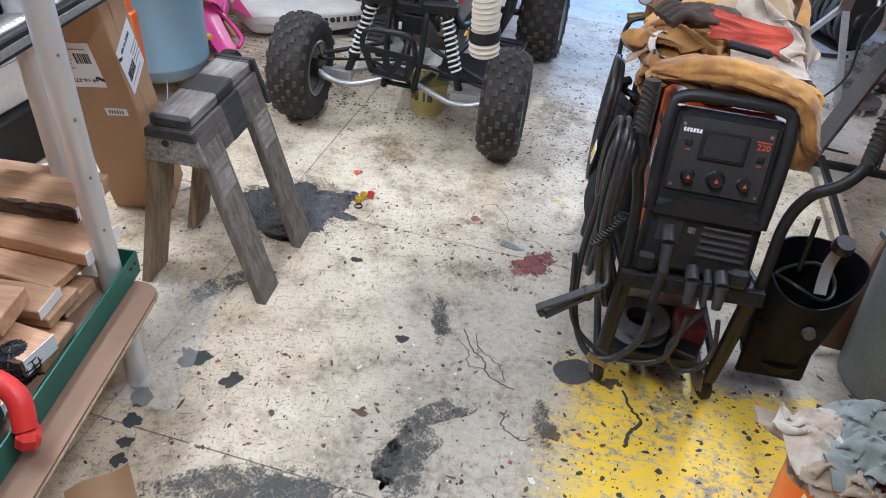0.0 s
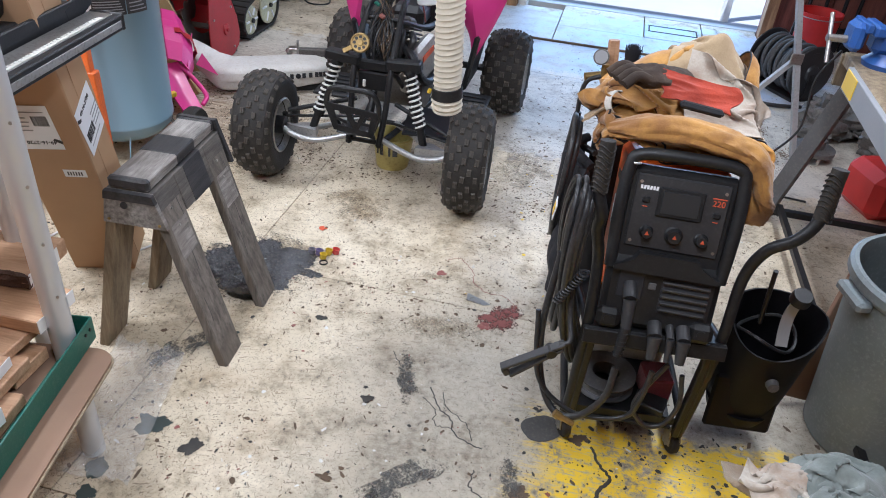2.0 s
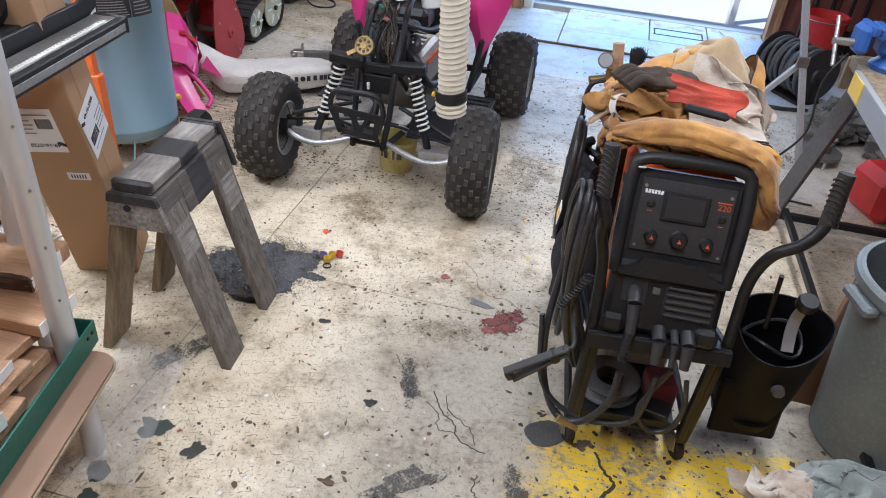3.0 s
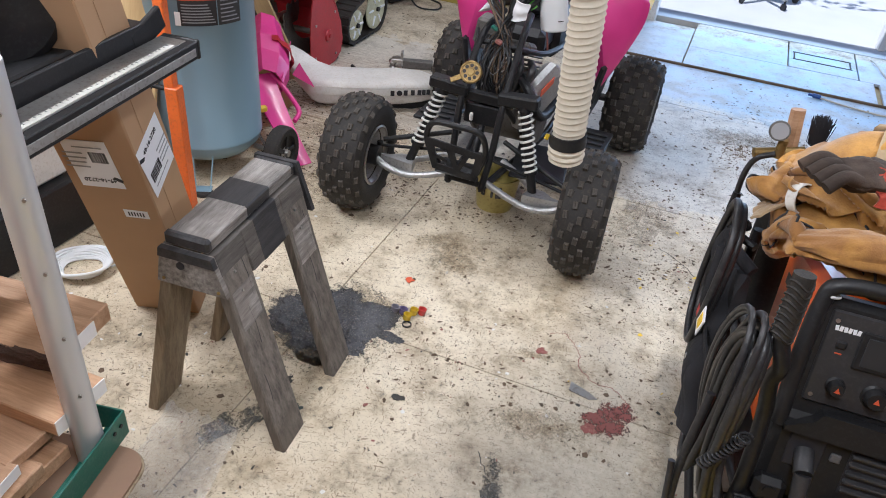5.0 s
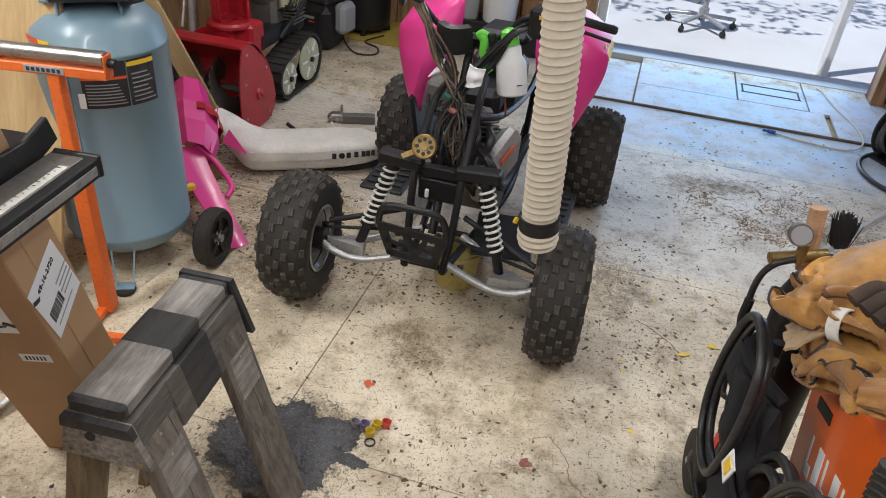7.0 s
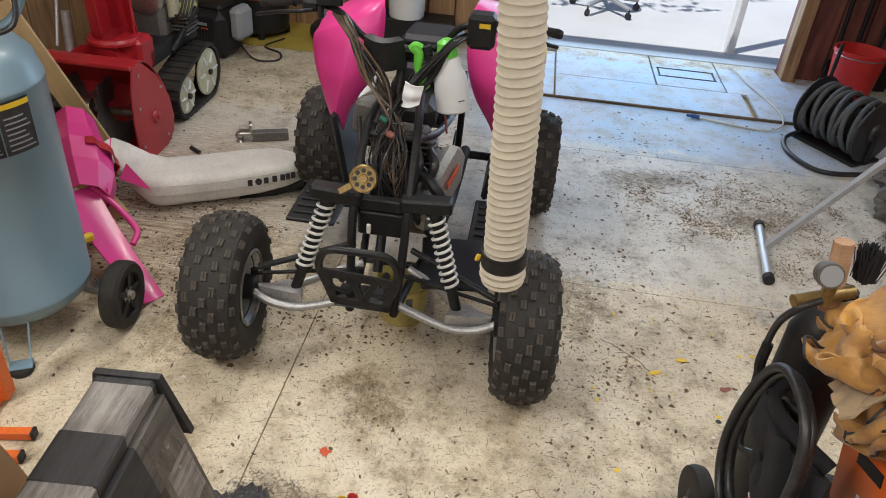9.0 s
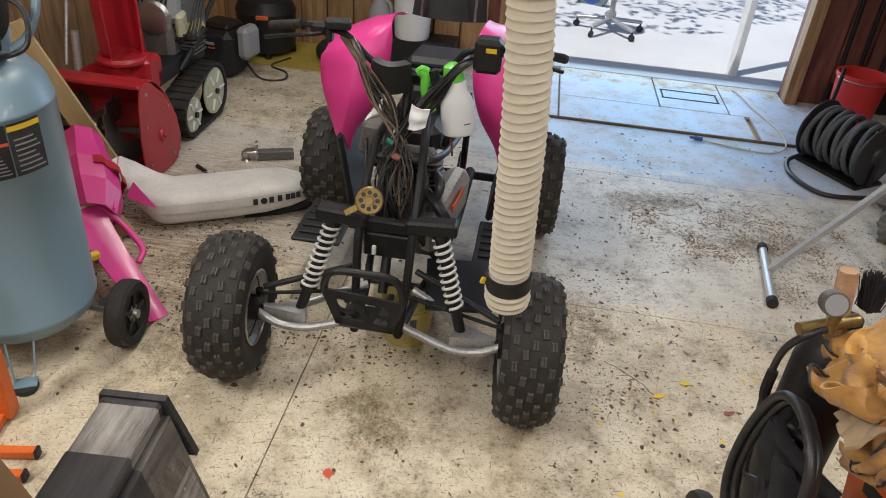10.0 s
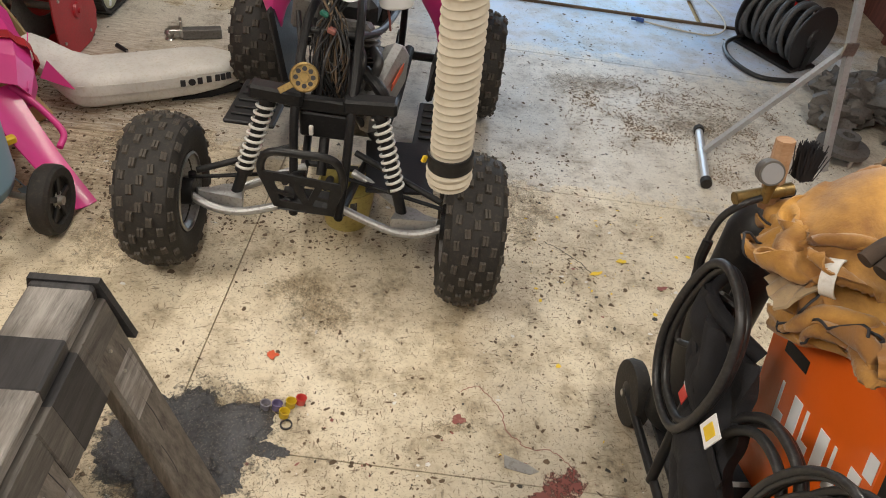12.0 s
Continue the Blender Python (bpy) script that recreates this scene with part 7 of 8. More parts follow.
part("base", Mesh().lathe([(0, 0), (0.085, 0), (0.09, 0.02), (0.06, 0.045), (0.055, 0.06), (0, 0.06)], 28), BLUE, vise)
part("body", Mesh().box((0, -0.02, 0.105), (0.10, 0.22, 0.10), bev=0.025).box((0, 0.09, 0.155), (0.14, 0.05, 0.05), bev=0.01), BLUE, vise)
part("jaw", Mesh().box((0, 0.16, 0.12), (0.11, 0.06, 0.12), bev=0.02).box((0, 0.14, 0.165), (0.14, 0.03, 0.04), bev=0.006), BLUE, vise)
part("screw", Mesh().rod((0, 0.15, 0.10), (0, 0.27, 0.10), 0.016), STEEL, vise)
part("screw_handle", Mesh().rod((0.05, 0.26, 0.19), (-0.05, 0.26, 0.01), 0.009), STEEL, vise)
# folding steel stand
st = thing("folding_stand", pose(0, 0, 0), "grey folding steel stand with a crossbar foot", "stand")
part("post", Mesh().rod((2.22, 3.95, 0.0), (1.90, 3.95, 1.05), 0.021, seg=4), STANDGREY, st)
part("brace", Mesh().rod((1.62, 4.06, 0.045), (2.03, 3.955, 0.63), 0.018, seg=4), STANDGREY, st)
part("crossbar", Mesh().rod((1.525, 3.84, 0.025), (1.70, 4.27, 0.025), 0.019), TUBE, st)
part("end_cap", Mesh().rod((1.517, 3.82, 0.026), (1.53, 3.852, 0.026), 0.025), RUBBER, st)
part("end_cap", Mesh().rod((1.696, 4.26, 0.026), (1.708, 4.29, 0.026), 0.025), RUBBER, st)
part("hinge_plate", Mesh().box((2.02, 3.935, 0.63), (0.07, 0.012, 0.06), bev=0.004), STEEL, st)
solo("hanging_cord", Mesh().tube(smooth_path([(1.83, 3.25, 0.90), (1.78, 3.28, 0.75), (1.80, 3.30, 0.50), (1.70, 3.35, 0.30), (1.72, 3.45, 0.10), (1.85, 3.6, 0.008), (2.1, 3.5, 0.008)], 8), 0.006, 7), CABLE, pose(0, 0, 0), "black cord hanging from the bench", "cord", smooth=60)

# ---- hose reel, red bucket and metal parts at the side wall ----
reel = thing("hose_reel", shop(2.34, 2.47, 0.0, 0, 0, -56), "black air hose wound on a drum on the floor", "hose reel")
part("drum", Mesh().rod((-0.20, 0, 0.20), (0.20, 0, 0.20), 0.09, seg=28), BLACK, reel)
for x in (-0.21, 0.21):
    part("flange", Mesh().lathe([(0, -0.006), (0.185, -0.006), (0.19, 0), (0.185, 0.006), (0.06, 0.006), (0.05, 0.02), (0, 0.02)], 36, pose(x, 0, 0.20, 0, 90 if x > 0 else -90, 0)), PANELBLACK, reel)
for k in range(12):
    part("hose_turn", Mesh().tube([(-0.18 + 0.0325 * k + 0.024 * math.sin(a + k * 1.7), (0.158 - 0.005 * (k % 3)) * math.cos(a), 0.20 + (0.158 - 0.005 * (k % 3)) * math.sin(a)) for a in [2 * math.pi * i / 36 for i in range(36)]], 0.0155, 8, closed=True), HAZYHOSE, reel, "", 60)
part("stand", Mesh().box((0, 0, 0.012), (0.46, 0.24, 0.02), bev=0.004).box((-0.225, 0, 0.10), (0.01, 0.05, 0.2), bev=0.002).box((0.225, 0, 0.10), (0.01, 0.05, 0.2), bev=0.002), BLACKSTEEL, reel)
solo("air_hose", Mesh().tube(smooth_path([(2.18, 2.60, 0.05), (2.05, 2.50, 0.018), (2.03, 2.28, 0.016), (2.16, 2.08, 0.016), (2.45, 2.12, 0.016), (2.7, 2.2, 0.016), (2.9, 2.3, 0.016)], 8), 0.014, 8), CABLE, SHOP, "black air hose trailing on the floor", "hose", smooth=60)
rb2 = thing("red_bucket", shop(2.62, 3.25, 0.0), "red plastic bucket by the doorway wall", "bucket")
part("body", Mesh().lathe([(0, 0.004), (0.13, 0), (0.135, 0.01), (0.165, 0.37), (0.172, 0.372), (0.172, 0.40), (0.16, 0.40), (0.128, 0.012), (0, 0.012)], 36), REDPLASTIC, rb2)
part("bail", Mesh().tube(arc((0, 0, 0.37), 0.175, 190, 350, 14, "xy"), 0.004, 6), STEEL, rb2)
solo("garden_tool", Mesh().rod((0, 0, 0), (0.10, 0.05, 0.42), 0.013).box((-0.01, 0, 0.05), (0.04, 0.03, 0.14), bev=0.006), BLACKSTEEL, shop(2.42, 3.10, 0.02, 0, -10, 0), "dark short-handled tool leaning on the bucket", "tool")
for k, (u, v) in enumerate(((2.62, 3.64), (2.75, 3.66), (2.88, 3.62), (3.0, 3.66))):
    solo("long_tool", Mesh().rod((0, 0, 0), (0.02 * (k - 1), 0.05, 1.7), 0.016).box((0, 0, 0.10), (0.10, 0.03, 0.20), bev=0.006), BLACKSTEEL, shop(u, v, 0.0), "dark long-handled tool standing against the wall", "tool", "tools on the wall")
rot = thing("brake_rotor", shop(2.35, 1.30, 0.0), "rusty brake rotor stack on the floor", "brake rotor")
part("disc", Mesh().lathe([(0.05, 0.05), (0.12, 0.05), (0.125, 0.055), (0.125, 0.075), (0.06, 0.08), (0.06, 0.13), (0.03, 0.13), (0.03, 0.05)], 30, closed=True), ENGINE, rot)
for k in range(5):
    a = radians(72 * k)
    part("stud", Mesh().rod((0.09 * math.cos(a), 0.09 * math.sin(a), 0.0), (0.09 * math.cos(a), 0.09 * math.sin(a), 0.06), 0.01), STEEL, rot)
for k, (u, v, r) in enumerate(((2.42, 1.62, 0.12), (2.62, 1.72, 0.15), (2.55, 1.95, 0.11), (2.78, 1.45, 0.13), (2.85, 1.95, 0.16))):
    solo("engine_part", lump((0, 0, 0), (r, r * 0.8, r * 0.75), 20 + k, 0.7, 30), ENGINE, shop(u, v, r * 0.72), "dark greasy engine part on the floor", "engine part", "engine parts", smooth=40)
can = thing("fuel_can", shop(2.55, 0.75, 0.0, 0, 0, 20), "red plastic fuel can under the bench", "fuel can")
part("body", Mesh().box((0, 0, 0.13), (0.22, 0.32, 0.26), (0, 0, 0), bev=0.05), REDPLASTIC, can)
part("spout", Mesh().rod((0, -0.10, 0.24), (-0.03, -0.22, 0.34), 0.026, 0.016), REDPLASTIC, can)
solo("yellow_cord", Mesh().tube(smooth_path([(1.55, 2.70, 0.008), (1.75, 2.64, 0.008), (1.98, 2.62, 0.008), (2.10, 2.74, 0.020), (2.11, 3.0, 0.022), (2.02, 3.4, 0.018), (1.95, 3.75, 0.018), (1.93, 4.0, -0.1)], 8), 0.006, 7), HOSE, SHOP, "pale yellow cord lying across the doorway floor", "cord", smooth=60)
solo("blue_plug", Mesh().rod((0, 0, 0.016), (0.05, -0.01, 0.016), 0.014).rod((-0.03, 0, 0.016), (0, 0, 0.016), 0.009), BLUE, shop(1.51, 2.70, 0), "blue plug on the end of the cord", "plug")

# ---- snow blower ----
sb = thing("snow_blower", SHOP.copy(), "red tracked snow blower with an auger housing and chute", "snow blower")
teardrop = [(1.20, 0.50), (1.235, 0.515), (1.30, 0.50), (1.42, 0.40), (1.52, 0.25), (1.545, 0.13), (1.52, 0.05), (1.44, 0.008), (1.30, 0.004), (1.19, 0.03), (1.15, 0.12), (1.148, 0.25), (1.165, 0.40)]
for u in (-1.445, -2.20):
    pl = part("side_plate", Mesh().slab(teardrop, 0.008, pose(u, 0, 0) @ Matrix(((0, 0, 1, 0), (1, 0, 0, 0), (0, 1, 0, 0), (0, 0, 0, 1)))), RED, sb, "red enamelled side plate", 0)
    for v, z in ((1.24, 0.46), (1.21, 0.30), (1.20, 0.10), (1.45, 0.06), (1.44, 0.33)):
        part("bolt", Mesh().rod((u + 0.006, v, z), (u + 0.014, v, z), 0.008, seg=6), STEEL, pl)
part("bearing", Mesh().lathe([(0, 0.02), (0.012, 0.02), (0.014, 0.012), (0.035, 0.01), (0.04, 0)], 20, pose(-1.437, 1.36, 0.20, 0, 90, 0)), RED, sb)
back = smooth_path([(0, 1.20, 0.51), (0, 1.34, 0.50), (0, 1.46, 0.38), (0, 1.53, 0.22), (0, 1.50, 0.07), (0, 1.40, 0.01), (0, 1.22, 0.006)], 5)
part("auger_housing", Mesh().sheet(lambda s, t: (-2.20 + 0.755 * s, back[int(round(t * (len(back) - 1)))].y, back[int(round(t * (len(back) - 1)))].z), 4, len(back) - 1, 0.008), RED, sb, "", 40)
part("housing_lip", Mesh().box((-1.82, 1.20, 0.508), (0.76, 0.03, 0.02), bev=0.004), RED, sb)
part("auger_shaft", Mesh().rod((-2.19, 1.36, 0.20), (-1.45, 1.36, 0.20), 0.018), ENGINE, sb)
part("gearbox", Mesh().rod((-1.82, 1.30, 0.20), (-1.82, 1.52, 0.20), 0.05).lathe([(0, -0.06), (0.06, -0.05), (0.07, 0), (0.06, 0.05), (0, 0.06)], 20, pose(-1.82, 1.36, 0.20, 0, 90, 0)), STEEL, sb)
for side in (-1, 1):
    def flight(s, t, side=side):
        a = s * 2 * math.pi * 1.5
        r = 0.05 + (0.115 + 0.012 * (1 if int(s * 36) % 2 else -1)) * t
        return (-1.82 + side * (0.07 + 0.29 * s), 1.36 + r * math.cos(a), 0.20 + r * math.sin(a))
    part("auger", Mesh().sheet(flight, 60, 3, 0.006), ENGINE, sb, "dark serrated auger", 60)
part("chute", Mesh().sheet(lambda s, t: (-1.74 + (0.115 - 0.015 * t) * math.cos(radians(30 + 235 * s)), 1.62 + 0.105 * math.sin(radians(30 + 235 * s)) - 0.06 * t, 0.50 + 0.66 * t), 5, 8, 0.006), RED, sb, "tall red discharge chute, open on one side", 20)
part("chute_flange", Mesh().box((-1.66, 1.665, 0.83), (0.012, 0.05, 0.62), (0, 0, 40), bev=0.002), RED, sb)
part("chute_ring", Mesh().lathe([(0.10, 0), (0.135, 0), (0.135, 0.015), (0.125, 0.03), (0.10, 0.03)], 28, pose(-1.74, 1.60, 0.49), True), RED, sb)
part("impeller_housing", Mesh().rod((-1.80, 1.50, 0.30), (-1.80, 1.72, 0.30), 0.19, seg=32).box((-1.66, 1.64, 0.42), (0.16, 0.16, 0.18), bev=0.02), RED, sb)
part("chute_crank", Mesh().rod((-2.0, 1.50, 0.46), (-2.06, 1.85, 1.2), 0.009).rod((-1.97, 1.55, 0.40), (-1.97, 1.58, 0.62), 0.022), ALLOY, sb)
en = part("engine", Mesh().box((-1.73, 2.15, 0.60), (0.30, 0.34, 0.24), bev=0.03).box((-1.72, 2.0, 0.50), (0.22, 0.2, 0.2), bev=0.03), ENGINE, sb, "grey petrol engine")
part("fan_cowl", Mesh().box((-1.70, 1.98, 0.70), (0.24, 0.12, 0.22), bev=0.04), GREYINK, en)
for k in range(7):
    part("cowl_slot", Mesh().box((-1.78 + k * 0.027, 1.915, 0.74), (0.012, 0.006, 0.07), (0, 15, 0), bev=0.002), INK, en, "", 0)
part("muffler", Mesh().rod((-1.60, 2.02, 0.52), (-1.60, 2.20, 0.52), 0.06, seg=20), AMBER, en, "tan oil filler and muffler")
part("air_cleaner", Mesh().box((-1.585, 1.99, 0.585), (0.05, 0.11, 0.15), (8, 0, 12), bev=0.018), CREAM, en, "cream carburettor cover")
part("starter_housing", Mesh().lathe([(0.0, 0.03), (0.05, 0.03), (0.085, 0.02), (0.10, 0.0), (0.0, 0.0)], 24, pose(-1.70, 1.91, 0.63, 90, 0, 0)), STEEL, en)
for k in range(5):
    part("cooling_fin", Mesh().box((-1.60, 2.07, 0.42 + 0.022 * k), (0.16, 0.16, 0.008), bev=0.003), ENGINE, en)
for k in range(4):
    part("control_cable", Mesh().tube(smooth_path([(-1.62 + 0.03 * k, 1.95, 0.50 + 0.02 * k), (-1.52 + 0.02 * k, 1.92, 0.56), (-1.50, 2.0 + 0.04 * k, 0.70), (-1.56, 2.3, 0.85)], 6), 0.006, 7), CABLE, sb, "", 60)
part("scraper_bar", Mesh().box((-1.82, 1.505, 0.012), (0.74, 0.02, 0.02), bev=0.003), ENGINE, sb)
part("fuel_tank", Mesh().box((-1.92, 2.05, 0.86), (0.30, 0.30, 0.14), bev=0.04), WHITE, sb, "white plastic tank")
part("frame", Mesh().box((-1.75, 1.95, 0.38), (0.34, 0.60, 0.10), bev=0.01).rod((-1.58, 1.9, 0.35), (-1.50, 2.1, 0.55), 0.016).rod((-1.6, 2.2, 0.45), (-1.6, 3.0, 0.95), 0.016).rod((-1.95, 2.2, 0.45), (-1.95, 3.0, 0.95), 0.016), BLACKSTEEL, sb)


def track_loop(inset):
    pts = []
    for c, r, a0, a1 in (((1.80, 0.135), 0.135, 250, 105), ((2.10, 0.172), 0.172, 105, -75)):
        for i in range(15):
            a = radians(a0 + (a1 - a0) * i / 14)
            pts.append((c[0] + (r - inset) * math.cos(a), c[1] + (r - inset) * math.sin(a)))
    return pts


outer, inner = track_loop(0.006), track_loop(0.024)
for u0 in (-1.62, -2.10):
    g = Mesh()
    n = len(outer)
    vs = [(u, v, z) for u in (u0, u0 + 0.155) for v, z in outer] + [(u, v, z) for u in (u0, u0 + 0.155) for v, z in inner]
    fs = []
    for i in range(n):
        j = (i + 1) % n
        fs += [(i, j, n + j, n + i), (2 * n + i, 3 * n + i, 3 * n + j, 2 * n + j), (i, 2 * n + i, 2 * n + j, j), (n + i, n + j, 3 * n + j, 3 * n + i)]
    tr = part("track", g.add(vs, fs), RUBBER, sb, "black rubber track with cleats", 40)
    per = [0.0]
    for i in range(n):
        a, b = Vector(outer[i]), Vector(outer[(i + 1) % n])
        per.append(per[-1] + (b - a).length)
    for k in range(26):
        d = per[-1] * k / 26
        i = max(q for q in range(n) if per[q] <= d)
        a, b = Vector(outer[i]), Vector(outer[(i + 1) % n])
        p = a.lerp(b, (d - per[i]) / max(1e-6, per[i + 1] - per[i]))
        ang = math.degrees(math.atan2((b - a).y, (b - a).x))
        part("cleat", Mesh().box((u0 + 0.0775, p.x, p.y), (0.15, 0.02, 0.018), (ang, 0, 0), bev=0.003), RUBBER, tr)
    for v, z, r in ((1.80, 0.135, 0.102), (2.10, 0.172, 0.138)):
        w = part("track_wheel", Mesh().lathe([(0, 0.0), (r, 0.0), (r, 0.01), (r * 0.8, 0.016), (r * 0.3, 0.012), (0.02, 0.02), (0, 0.02)], 28, pose(u0 + 0.135, v, z, 0, 90, 0)), CREAM, sb, "pale cream sprocket wheel")
        part("hub_bolt", Mesh().rod((u0 + 0.15, v, z), (u0 + 0.17, v, z), 0.018, seg=6), BLACKSTEEL, w)
        for k in range(6):
            a = radians(60 * k)
            part("sprocket_rib", Mesh().box((u0 + 0.152, v + r * 0.62 * math.cos(a), z + r * 0.62 * math.sin(a)), (0.012, r * 0.5, 0.012), (60 * k, 0, 0), bev=0.002), POLY, w)

# ---- black machine cover, vacuum, jugs on the yellow strip ----
bag = thing("black_generator", shop(-1.74, 2.86, 0, 0, 0, -12), "small black portable generator with a pale logo mark", "generator")
part("body", Mesh().box((0, 0, 0.17), (0.30, 0.26, 0.32), bev=0.05).box((0, 0.02, 0.34), (0.22, 0.2, 0.05), bev=0.02), BLACK, bag)
part("front_cover", Mesh().box((0.0, -0.13, 0.17), (0.20, 0.03, 0.26), (-6, 0, 0), bev=0.012), DENIM, bag)
part("logo_bar", Mesh().box((0.0, -0.149, 0.25), (0.09, 0.003, 0.018), (-6, 0, 0)), GREYINK, bag, "", 0)
part("logo_bar", Mesh().box((0.02, -0.146, 0.22), (0.05, 0.003, 0.010), (-6, 0, 0)), REDINK, bag, "", 0)
for k in range(4):
    part("vent_slot", Mesh().box((-0.03 + 0.022 * k, -0.147, 0.16), (0.008, 0.004, 0.03), (-6, 12, 0)), INK, bag, "", 0)
part("side_tank", Mesh().box((0.18, 0.05, 0.24), (0.10, 0.18, 0.22), bev=0.03), GREYINK, bag, "grey side housing")
solo("power_cord", Mesh().tube(smooth_path([(-1.60, 2.90, 0.10), (-1.50, 2.84, 0.02), (-1.40, 2.80, 0.008), (-1.30, 2.86, 0.008), (-1.34, 3.0, 0.008), (-1.48, 3.1, 0.008), (-1.4, 3.3, 0.012)], 8), 0.007, 7), CABLE, SHOP, "black power cord on the floor", "cord", smooth=60)
vac = thing("shop_vacuum", shop(-1.62, 3.42, 0.005), "black shop vacuum with orange latches", "vacuum")
part("drum", Mesh().lathe([(0, 0.03), (0.19, 0.03), (0.21, 0.05), (0.22, 0.30), (0.225, 0.32), (0.19, 0.40), (0.1, 0.44), (0, 0.45)], 36), BLACK, vac)
part("latch", Mesh().box((0.05, -0.225, 0.31), (0.09, 0.02, 0.03), (0, 0, 12), bev=0.006), ORANGE, vac)
for a in (20, 110, 200, 290):
    part("castor", Mesh().rod((0.19 * math.cos(radians(a)), 0.19 * math.sin(radians(a)), 0.0), (0.19 * math.cos(radians(a)), 0.19 * math.sin(radians(a)), 0.05), 0.025), BLACK, vac)
tyre2 = solo("spare_tyre", Mesh().lathe([(0.10, -0.05), (0.19, -0.055), (0.215, -0.03), (0.22, 0), (0.215, 0.03), (0.19, 0.055), (0.10, 0.05)], 36, None, True), RUBBER, shop(-1.02, 3.45, 0.062), "small black tyre lying on the yellow strip", "tyre", smooth=40)
box3 = solo("low_crate", Mesh().box((0, 0, 0.11), (0.75, 0.26, 0.22), bev=0.01), BLACKSTEEL, shop(-0.55, 3.52, 0.0), "dark low crate against the front wall", "crate")
wb = thing("white_pail", shop(-0.52, 3.50, 0.22), "white plastic pail with a blue lid", "pail")
part("body", Mesh().lathe([(0, 0.003), (0.125, 0), (0.13, 0.01), (0.145, 0.34), (0.15, 0.345), (0.15, 0.36), (0, 0.36)], 32), POLY, wb)
part("lid", Mesh().lathe([(0, 0.40), (0.15, 0.40), (0.155, 0.39), (0.155, 0.362), (0, 0.362)], 32), BLUE, wb, "blue lid")
part("rib", Mesh().lathe([(0.143, 0.30), (0.152, 0.30), (0.152, 0.31), (0.143, 0.31)], 32, None, True), POLY, wb)
jug = thing("plastic_jug", shop(-0.76, 3.46, 0.22), "translucent grey plastic jug with a handle", "jug")
part("body", Mesh().lathe([(0, 0), (0.075, 0), (0.08, 0.01), (0.08, 0.16), (0.06, 0.22), (0.03, 0.26), (0.022, 0.28), (0, 0.28)], 24, Matrix.Diagonal((1, 0.75, 1, 1))), GREYINK, jug)
part("handle", Mesh().tube(smooth_path([(0.03, 0, 0.255), (0.075, 0, 0.23), (0.085, 0, 0.17), (0.06, 0, 0.13)], 5), 0.013, 10), GREYINK, jug)
part("cap", Mesh().rod((0, 0, 0.28), (0, 0, 0.305), 0.024), BLUE, jug)

# black plastic seat pan standing on the quad bike's tail
sp = thing("seat_pan", SHOP @ pose(0.0, 1.30, 0.93), "black plastic bodywork standing on the bike's tail", "bodywork")
part("shield", Mesh().sheet(lambda s, t: ((s - 0.5) * (0.34 - 0.06 * t), 0.10 - 0.05 * math.cos((s - 0.5) * 3) + 0.05 * t, 0.02 + t * (0.20 + 0.13 * abs(s - 0.5) * 2)), 20, 12, 0.006), BLACK, sp, "", 60)
part("frame_loop", Mesh().tube(smooth_path([(-0.12, 0.05, 0.03), (-0.10, 0.04, 0.20), (0.0, 0.03, 0.13), (0.11, 0.04, 0.20), (0.12, 0.05, 0.03)], 6), 0.006, 8), STEEL, sp)

# ---- white seat lying on the floor ----
rows_seat = (((-1.475, 0.965), 0.035, 0.215, 0.245), ((-1.42, 0.945), 0.075, 0.135, 0.225), ((-1.32, 0.92), 0.10, 0.065, 0.19), ((-1.20, 0.90), 0.135, 0.006, 0.175), ((-1.08, 0.97), 0.14, 0.008, 0.17), ((-0.95, 1.03), 0.14, 0.014, 0.175), ((-0.82, 1.09), 0.135, 0.025, 0.185), ((-0.71, 1.15), 0.12, 0.04, 0.18), ((-0.63, 1.195), 0.085, 0.06, 0.155), ((-0.595, 1.215), 0.02, 0.08, 0.12))


def seat_row(f):
    x = min(max(f, 0.0), 1.0) * (len(rows_seat) - 1)
    i = min(int(x), len(rows_seat) - 2)
    q = x - i
    q = q * q * (3 - 2 * q) * 0.4 + q * 0.6
    (a, h0, l0, t0), (b, h1, l1, t1) = rows_seat[i], rows_seat[i + 1]
    c = Vector((*a, 0)).lerp(Vector((*b, 0)), q)
    return c, h0 + (h1 - h0) * q, l0 + (l1 - l0) * q, t0 + (t1 - t0) * q


def seat_fn(s, t):
    c, hw, lo, hi = seat_row(s)
    d = (seat_row(s + 0.02)[0] - seat_row(s - 0.02)[0]).normalized()
    side = Vector((d.y, -d.x, 0))
    a = 2 * math.pi * t
    ca, sa = math.cos(a), math.sin(a)
    k = 0.55
    x = math.copysign(abs(ca) ** k, ca) * hw
    z = (lo + hi) / 2 + math.copysign(abs(sa) ** k, sa) * (hi - lo) / 2
    if sa < 0:
        x *= 0.9
    return c + side * x + Vector((0, 0, z))


